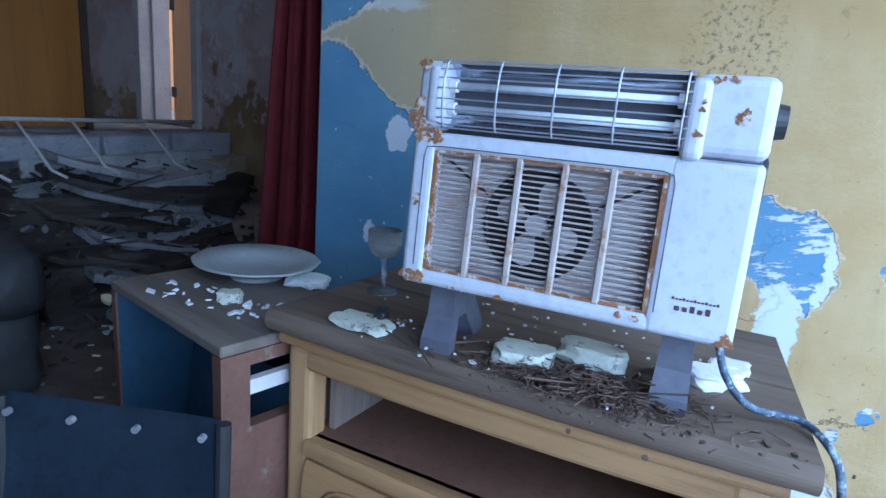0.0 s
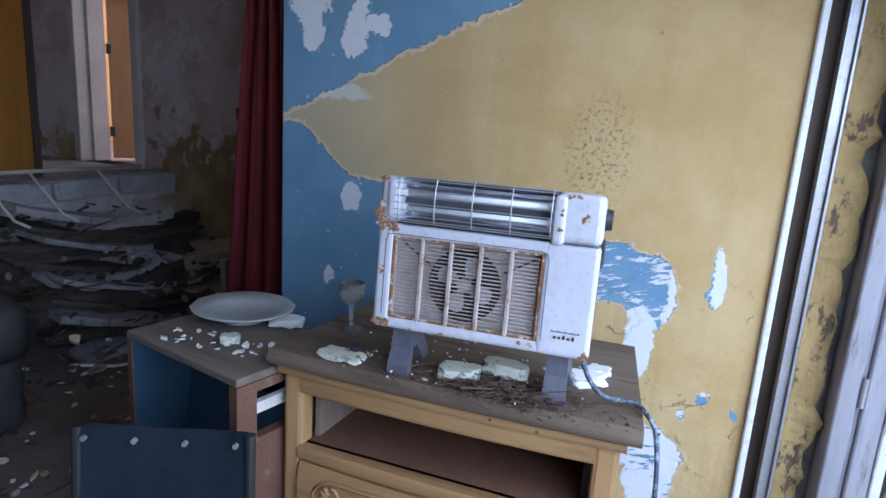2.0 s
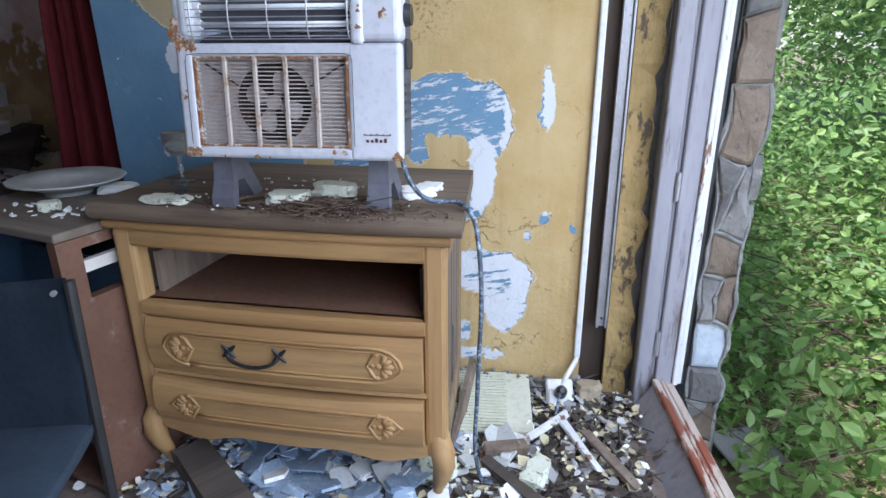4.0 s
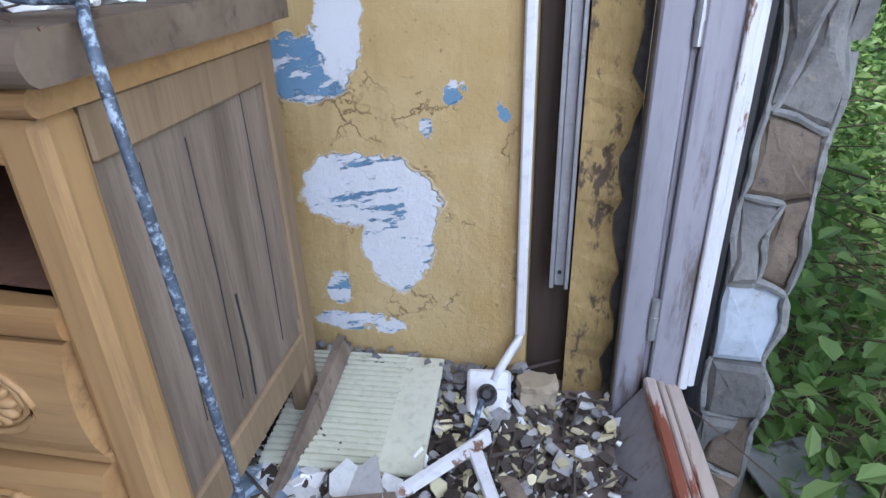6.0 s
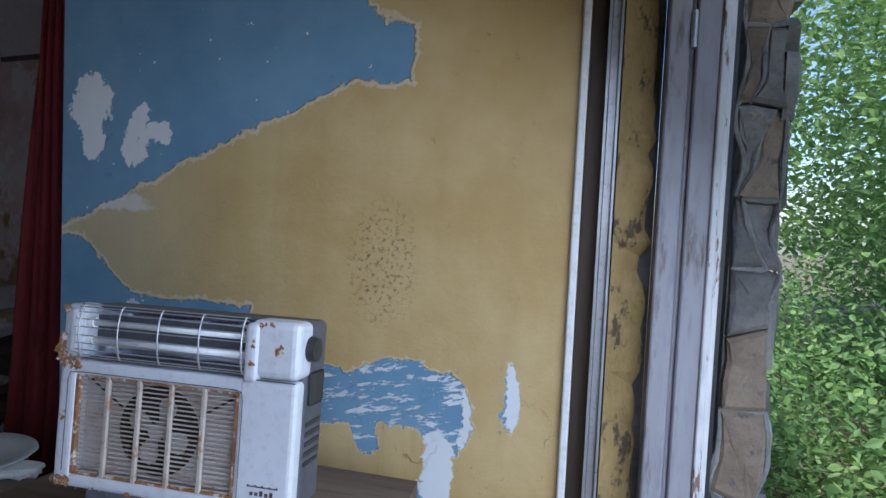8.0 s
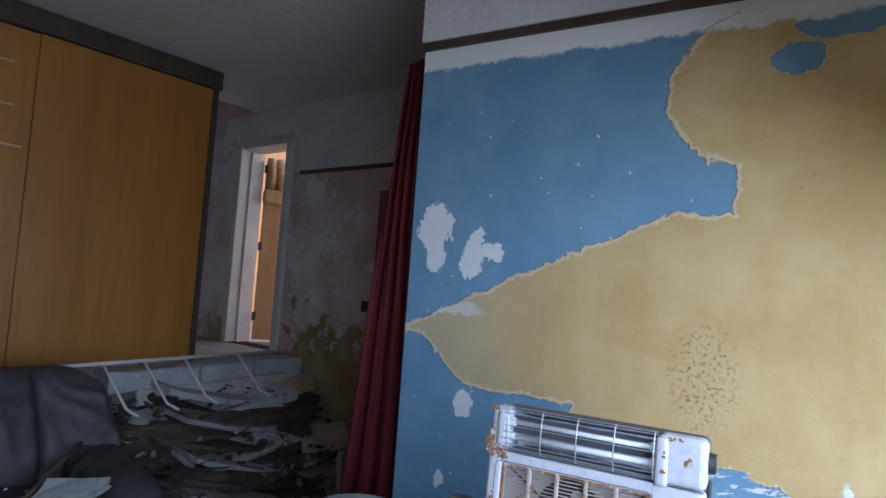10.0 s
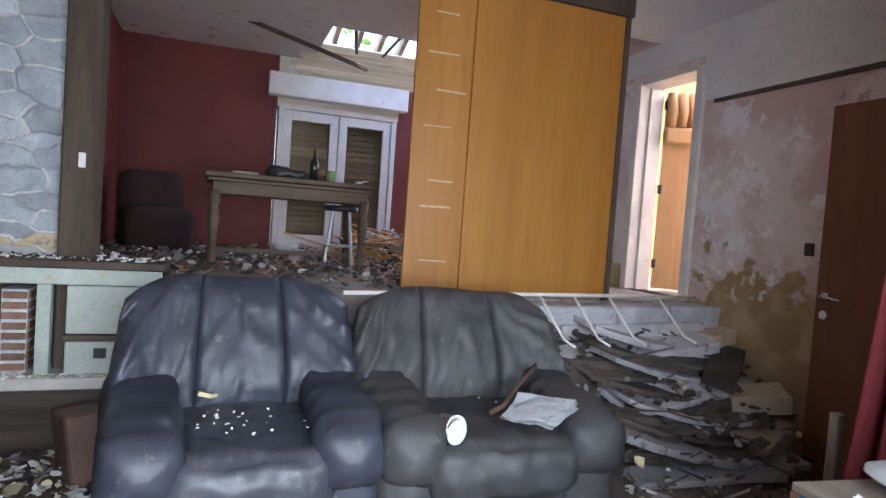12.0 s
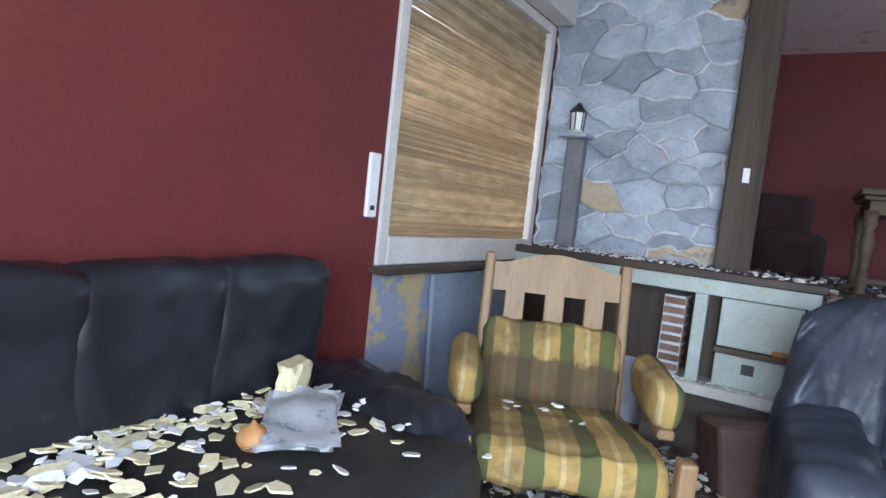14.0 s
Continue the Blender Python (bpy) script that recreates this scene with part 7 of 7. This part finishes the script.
def lantern():
    t = thing("lantern", "small white metal lantern on a stone bracket", "lantern", (-3.47, -2.76, 1.765))
    M_WM = surface("chalky_white_metal", (0.62, 0.63, 0.66), (0.70, 0.71, 0.73), 0.5, 12, 60, 0.15, dirt=(0.2, 0.2, 0.2), dirt_at=(0.6, 0.7))
    part("base", lathe(bmesh.new(), [(0.055, 0.0), (0.055, 0.012), (0.04, 0.02), (0.04, 0.022)], 6), M_WM, t)
    for k in range(6):
        a = k * 1.0472
        part("bar", rod(bmesh.new(), (0.04 * math.cos(a), 0.04 * math.sin(a), 0.02), (0.048 * math.cos(a), 0.048 * math.sin(a), 0.13), 0.004, seg=6), M_BLACK, t)
    part("pane", lathe(bmesh.new(), [(0.036, 0.022), (0.043, 0.128), (0.042, 0.128), (0.035, 0.023)], 6), M_CONDUIT, t)
    part("roof", lathe(bmesh.new(), [(0.058, 0.13), (0.056, 0.138), (0.02, 0.175), (0.012, 0.19), (0.004, 0.195)], 6), M_BLACK, t)
    b = thing("stone_bracket", "grey stone shelf and pillar below the lantern", "bracket", (-3.50, -2.76, 1.035))
    part("shelf", box(-0.06, 0.12, -0.10, 0.10, 0.70, 0.729, 0.006), M_STONE, b)
    part("pillar", box(-0.06, 0.03, -0.055, 0.055, 0.0, 0.699, 0.01), surface("sooty_render", (0.16, 0.16, 0.18), (0.23, 0.23, 0.25), 0.9, 6, 50, 0.4), b)


lantern()
t = thing("blue_board", "scuffed slate blue board leaning below the window", "board", (-2.62, -2.93, 0.0), 0)
part("board", box(-0.35, 0.33, -0.015, 0.01, 0.0, 0.88, 0.004, m=pose(0, 0, 0, 3, 0, 0)), surface("scuffed_slate_blue", (0.17, 0.21, 0.28), (0.25, 0.29, 0.36), 0.6, 3, 50, 0.2, dirt=(0.45, 0.46, 0.50), dirt_at=(0.62, 0.72)), t)
t = thing("rusty_box", "rusty brown metal box in the debris", "box", (-2.98, -1.52, 0.0), 20)
part("shell", box(-0.20, 0.20, -0.16, 0.16, 0.0, 0.34, 0.012, m=pose(0, 0, 0, 6, -10, 0)), surface("rusty_brown_sheet", (0.10, 0.05, 0.04), (0.15, 0.08, 0.065), 0.6, 6, 60, 0.2), t)


# ---- dining room ----
def french_doors():
    t = thing("glazed_doors", "white glazed double doors with closed brown shutters behind", "door", (-7.2, -0.46, UP))
    t["kind"] = "structure"
    part("threshold", box(-0.1, 0.02, 0.0, 1.46, 0.0, 0.05), M_WHITEWOOD, t)
    for y0, y1 in ((0.0, 0.06), (1.40, 1.46)):
        part("frame", box(-0.1, 0.03, y0, y1, 0.051, 1.70, 0.004), M_WHITEWOOD, t)
    part("frame", box(-0.1, 0.03, 0.0, 1.46, 1.701, 1.76, 0.004), M_WHITEWOOD, t)
    for y0 in (0.062, 0.735):
        leaf = part("leaf", box(-0.05, 0.01, y0, y0 + 0.10, 0.06, 1.695, 0.004), M_WHITEWOOD, t)
        part("stile", box(-0.05, 0.01, y0 + 0.56, y0 + 0.66, 0.06, 1.695, 0.004), M_WHITEWOOD, leaf)
        part("rail", box(-0.05, 0.01, y0 + 0.101, y0 + 0.559, 0.06, 0.20, 0.004), M_WHITEWOOD, leaf)
        part("rail", box(-0.05, 0.01, y0 + 0.101, y0 + 0.559, 1.58, 1.695, 0.004), M_WHITEWOOD, leaf)
        g = part("pane", box(-0.024, -0.018, y0 + 0.10, y0 + 0.56, 0.20, 1.58), M_GLASS, leaf)
        g.visible_shadow = False
    part("handle", tube(bmesh.new(), [(0.012, 0.745, 0.78), (0.05, 0.745, 0.78), (0.055, 0.68, 0.78)], 0.009), M_ALU, t)
    for k in range(24):
        z = 0.08 + 0.068 * k
        part("shutter_slat", box(-0.20, -0.185, 0.06, 1.40, z, z + 0.055, 0.003, m=None), M_SHUT, t)
    part("shutter_back", box(-0.26, -0.24, 0.0, 1.46, 0.0, 1.75), M_SHUT, t)
    part("shutter_box", box(0.005, 0.16, -0.14, 1.56, 1.83, 2.10, 0.01), M_WHITEWOOD, t, "white roller shutter box hanging askew")


M_SHUT = wood("brown_shutter", (0.16, 0.10, 0.05), (0.25, 0.17, 0.09), 0.6, 1, 6, 0.1, vary=0.25)
french_doors()


def dining_table():
    t = thing("dining_table", "dusty brown wooden table with turned legs", "table", (-5.05, -0.50, UP), 2)
    part("tabletop", box(-0.36, 0.36, -0.68, 0.68, 0.70, 0.74, 0.010, seg=2), M_TABLE, t)
    part("leaf", box(-0.33, 0.33, -0.66, 0.66, 0.668, 0.696, 0.006), M_TABLE, t)
    part("apron", box(-0.30, 0.30, -0.62, 0.62, 0.57, 0.667, 0.004), M_TABLE, t)
    for x in (-0.28, 0.28):
        for y in (-0.60, 0.60):
            prof = [(0.032, 0.0), (0.04, 0.03), (0.028, 0.07), (0.042, 0.12), (0.026, 0.18), (0.036, 0.30), (0.044, 0.40), (0.028, 0.47), (0.044, 0.50), (0.044, 0.60)]
            part("leg", lathe(bmesh.new(), prof, 14, (x, y, 0)), M_TABLE, t, smooth=True)
    part("stretcher", box(-0.02, 0.02, -0.6, 0.6, 0.09, 0.13, 0.004), M_TABLE, t)


dining_table()


def bottle(at, h, r, mat, label):
    t = thing("bottle", label, "bottle", at)
    part("glass", lathe(bmesh.new(), [(r, 0.0), (r, h * 0.55), (r * 0.85, h * 0.63), (r * 0.36, h * 0.75), (r * 0.34, h * 0.97), (r * 0.4, h)], 18), mat, t, smooth=True)


M_DARKGLASS = surface("dark_green_glass", (0.012, 0.02, 0.012), (0.02, 0.03, 0.02), 0.12, 8, 60, 0.02)
bottle((-5.0, -0.30, UP + 0.74), 0.28, 0.037, M_DARKGLASS, "dark wine bottle standing on the table")
t = thing("tumbler", "green plastic tumbler on the table", "tumbler", (-5.05, -0.14, UP + 0.74))
part("cup", lathe(bmesh.new(), [(0.035, 0), (0.042, 0.11), (0.039, 0.11), (0.032, 0.006)], 18), surface("green_plastic", (0.20, 0.32, 0.14), (0.26, 0.40, 0.18), 0.4, 8, 60, 0.05), t, smooth=True)
t = thing("black_bag", "crumpled black cloth bag on the table", "bag", (-5.03, -0.52, UP + 0.74))
part("cloth", pad(bmesh.new(), -0.10, 0.10, -0.14, 0.14, 0.0, 0.09, 0.05, 9, 0.0, 0.04, 3.0), M_BLACK, t, smooth=True)
t = thing("tray", "pale plate with crumbs on the table", "plate", (-4.85, -0.87, UP + 0.74))
part("dish", lathe(bmesh.new(), [(0.06, 0.0), (0.11, 0.016), (0.108, 0.019), (0.058, 0.005)], 24), M_WHITEWOOD, t, smooth=True)
t = thing("torn_paper", "torn white paper on the table edge", "paper", (-4.80, 0.08, UP + 0.745))
part("sheet", sheet(bmesh.new(), 0.14, 0.1, 0.03, 2.0, pose(0, 0, 0.02)), M_CHIPW, t)


def stool(at, turn):
    t = thing("bar_stool", "dark metal stool beside the table", "stool", at, turn)
    part("seat", lathe(bmesh.new(), [(0.14, 0.50), (0.15, 0.52), (0.14, 0.55), (0.02, 0.555)], 22), M_BLACK, t, smooth=True)
    for k in range(4):
        a = k * 1.571 + 0.4
        part("leg", rod(bmesh.new(), (0.17 * math.cos(a), 0.17 * math.sin(a), 0), (0.10 * math.cos(a), 0.10 * math.sin(a), 0.5), 0.012), M_ALU, t)
    part("foot_ring", tube(bmesh.new(), [(0.15 * math.cos(a), 0.15 * math.sin(a), 0.2) for a in [6.2832 * k / 20 for k in range(21)]], 0.008), M_ALU, t)


stool((-4.95, -0.05, UP), 10)
for mt, k in ((M_CHIPW, 0), (M_BRICK, 1), (M_ROT, 2), (M_SLATE, 3)):
    scatter("dining_rubble", "fallen plaster and tile over the dining floor", (110, 200, 620, 120)[k], lambda g: (g.uniform(-7.1, -3.3), g.uniform(-2.1, 1.4), UP + 0.003 + g.random() * 0.04), 0.055, mt, 90 + k, 0.010, 0.6)
    scatter("dining_rubble_heap", "heap of fallen roof debris by the glazed doors", (200, 220, 220, 120)[k], heap(-6.5, 0.75, 0.6, 0.7, UP, 0.30), 0.10, mt, 100 + k, 0.02, 0.8)
twigs("fallen_laths", "fallen laths and splinters on the dining floor", 160, heap(-6.3, 0.7, 0.7, 0.8, UP, 0.30), 0.6, M_FARWOOD, 110, 0.012)
t = thing("white_basin", "white plastic basin on the dining floor", "basin", (-6.6, -0.35, UP))
part("bowl", lathe(bmesh.new(), [(0.10, 0.0), (0.16, 0.12), (0.155, 0.12), (0.09, 0.01)], 24), M_CONDUIT, t, smooth=True)
M_CHARCOAL = surface("sooty_red_cloth", (0.022, 0.010, 0.010), (0.035, 0.016, 0.015), 0.95, 6, 60, 0.3)
t = thing("dark_armchair", "dark upholstered armchair in the dim corner", "armchair", (-6.3, -1.65, UP), 15)
part("seat", pad(bmesh.new(), -0.35, 0.35, -0.3, 0.3, 0.0, 0.42, 0.08, 7, 0.01, 0.01), M_CHARCOAL, t, smooth=True)
part("backrest", pad(bmesh.new(), -0.40, -0.24, -0.3, 0.3, 0.3, 0.78, 0.08, 7, 0.01, 0.01), M_CHARCOAL, t, smooth=True)

def leaf_cloud(name, label, n, place, size, mat, seed):
    """Many small folded leaves as one mesh."""
    rng = random.Random(seed)
    vs, fs = [], []
    for k in range(n):
        p = Vector(place(rng))
        s = size * rng.uniform(0.5, 1.2)
        e = Euler((rng.gauss(0.3, 0.6), rng.gauss(0, 0.6), rng.uniform(0, 6.28))).to_matrix()
        b = len(vs)
        for q in ((0, -0.5, 0), (0.30, -0.15, 0.10), (0.26, 0.22, 0.10), (0, 0.6, -0.05), (-0.26, 0.22, 0.10), (-0.30, -0.15, 0.10)):
            vs.append(tuple(p + e @ (Vector(q) * s)))
        fs += [(b, b + 1, b + 2, b + 3), (b, b + 3, b + 4, b + 5)]
    me = bpy.data.meshes.new(name)
    me.from_pydata(vs, [], fs)
    me.materials.append(mat)
    return tagged(new(name, me), label, "foliage", kind="stuff")


def foliage(name, c1, c2):
    m = Mat(name, 0.5)
    r = m.node("ShaderNodeNewGeometry").outputs["Random Per Island"]
    col = m.mix(r, c1, c2)
    m.colour(col)
    tr = m.node("ShaderNodeBsdfTranslucent", Color=col)
    mx = m.node("ShaderNodeMixShader", Fac=0.5)
    m.t.links.new(m.b.outputs[0], mx.inputs[1])
    m.t.links.new(tr.outputs[0], mx.inputs[2])
    m.t.links.new(mx.outputs[0], m.t.nodes["Material Output"].inputs[0])
    return m.m


M_LEAF1 = foliage("fresh_green_leaves", (0.15, 0.27, 0.065), (0.33, 0.47, 0.16))
M_LEAF2 = foliage("deep_green_leaves", (0.10, 0.20, 0.06), (0.23, 0.36, 0.13))
# collapsed roof corner: rafters and boards against the sky
for k in range(5):
    y = 0.12 + 0.27 * k
    t = thing("rafter", "bare rafter across the hole in the roof", "rafter", (-7.2, y, 3.32), 0, "rafters of the broken roof")
    part("beam", box(-0.2, 1.75, -0.03, 0.03, -0.02, 0.10, 0.005, m=pose(0, 0, 0, 0, -24, 0)), M_DARKWOOD_AND_GAP, t)
t = thing("roof_boarding", "pale boards hanging under the broken roof", "boarding", (-7.18, 0.5, 3.02))
leaf_cloud("leaves_over_roof", "tree leaves seen through the hole in the roof", 2600, lambda g: (g.uniform(-11, -6.6), g.uniform(-2.5, 3.0), g.uniform(4.6, 6.2)), 0.2, M_LEAF1, 12)
slope = pose(0, 0, 0, 0, -31, 0)
for k in range(7):
    x = 0.080 * k
    part("board", box(x, x + 0.079, -0.75 - 0.06 * (k % 3), 0.80, 0.0, 0.014, 0.003, m=slope @ pose(0, 0, 0, 0.5 * (k % 2), 0, 0)), M_ROOFBOARD, t)
for k, (y, z, turn) in enumerate(((-0.2, 3.36, 24), (0.25, 3.34, -14), (0.7, 3.35, 10))):
    t = thing("broken_lath", "broken lath hanging in the roof hole", "lath", (-6.35, y, z), turn)
    part("lath", box(-0.35, 0.35, -0.018, 0.018, -0.012, 0.012, 0.003, m=pose(0, 0, 0, 0, -14, 0)), M_DARKWOOD_AND_GAP, t)
t = thing("fallen_lath", "dark lath hanging from the broken ceiling", "lath", (-6.0, -0.6, 3.2))
part("lath", box(-0.02, 0.02, -0.55, 0.95, -0.02, 0.02, 0.004, m=pose(0, 0, -0.05, -17, 0, -12)), M_DARKWOOD_AND_GAP, t)

# ---- garden ----
mark = now()
leaf_cloud("ground_ivy", "low ivy and brambles outside the window", 9000, lambda g: (g.uniform(1.95, 4.6), g.uniform(-0.9, 4.0), -0.27 + abs(g.gauss(0, 0.10))), 0.05, M_LEAF1, 1)


def bank(g):
    x = g.uniform(2.6, 7.0)
    y = g.uniform(-1.0, 8.0)
    d = max(0.0, (x - 2.4))
    return x, y, -0.28 + g.random() ** 1.4 * min(3.6, 0.35 + d * 0.95) + 0.15 * math.sin(3 * x + 2 * y)


leaf_cloud("hedge_bank", "dense hedge bank of mixed leaves", 26000, bank, 0.075, M_LEAF2, 2)
leaf_cloud("hedge_bank_bright", "sunlit leaves over the hedge bank", 22000, bank, 0.065, M_LEAF1, 3)
leaf_cloud("far_trees", "tree foliage closing the view", 26000, lambda g: (g.uniform(6.0, 11.0), g.uniform(-3, 14), 0.2 + g.random() * 7.5), 0.22, M_LEAF1, 4)
leaf_cloud("near_branches", "leafy tree branches closing the view", 26000, lambda g: (g.uniform(3.6, 7.5), g.uniform(2.0, 12.0), 1.2 + g.random() * 5.5), 0.12, M_LEAF1, 5)
leaf_cloud("bramble_leaves", "broad bright bramble leaves near the wall", 5200, lambda g: (g.uniform(1.95, 3.6), g.uniform(-0.9, 2.6), -0.24 + abs(g.gauss(0, 0.20))), 0.062, M_LEAF1, 8)
twigs("bramble_stems", "bare bramble stems and dead twigs outside", 260, lambda g: (g.uniform(2.0, 3.8), g.uniform(-0.8, 2.6), -0.25 + g.random() * 0.5), 0.7, M_TWIG, 9, 0.003)
twigs("dry_grass", "dry grass stems on the bank", 4200, lambda g: (g.uniform(2.1, 4.2), g.uniform(-0.8, 3.2), -0.28), 0.3, surface("straw", (0.30, 0.26, 0.13), (0.40, 0.36, 0.20), 0.8, 9, 60, 0.1), 7, 0.0025)
t = thing("slate_shard", "broken grey slate on the ground outside", "slate", (2.05, 0.10, -0.26), 30)
part("slate", box(-0.12, 0.12, -0.09, 0.09, 0.0, 0.012, 0.003, m=pose(0, 0, 0.02, 12, 6, 0)), M_SLATE, t)
for (x, y, h, r) in ((7.6, 3.2, 7.0, 0.12), (9.0, 6.5, 8.0, 0.16), (6.6, 7.5, 7.0, 0.10)):
    t = thing("tree", "slim tree trunk in the wood outside", "tree", (x, y, -0.3))
    part("trunk", tube(bmesh.new(), [(0, 0, 0), (0.1, 0.05, h * 0.3), (0.05, 0.2, h * 0.6), (0.3, 0.1, h)], r, 9), M_POST, t, smooth=True)
lay(mark, CORNER)

stone_facing()
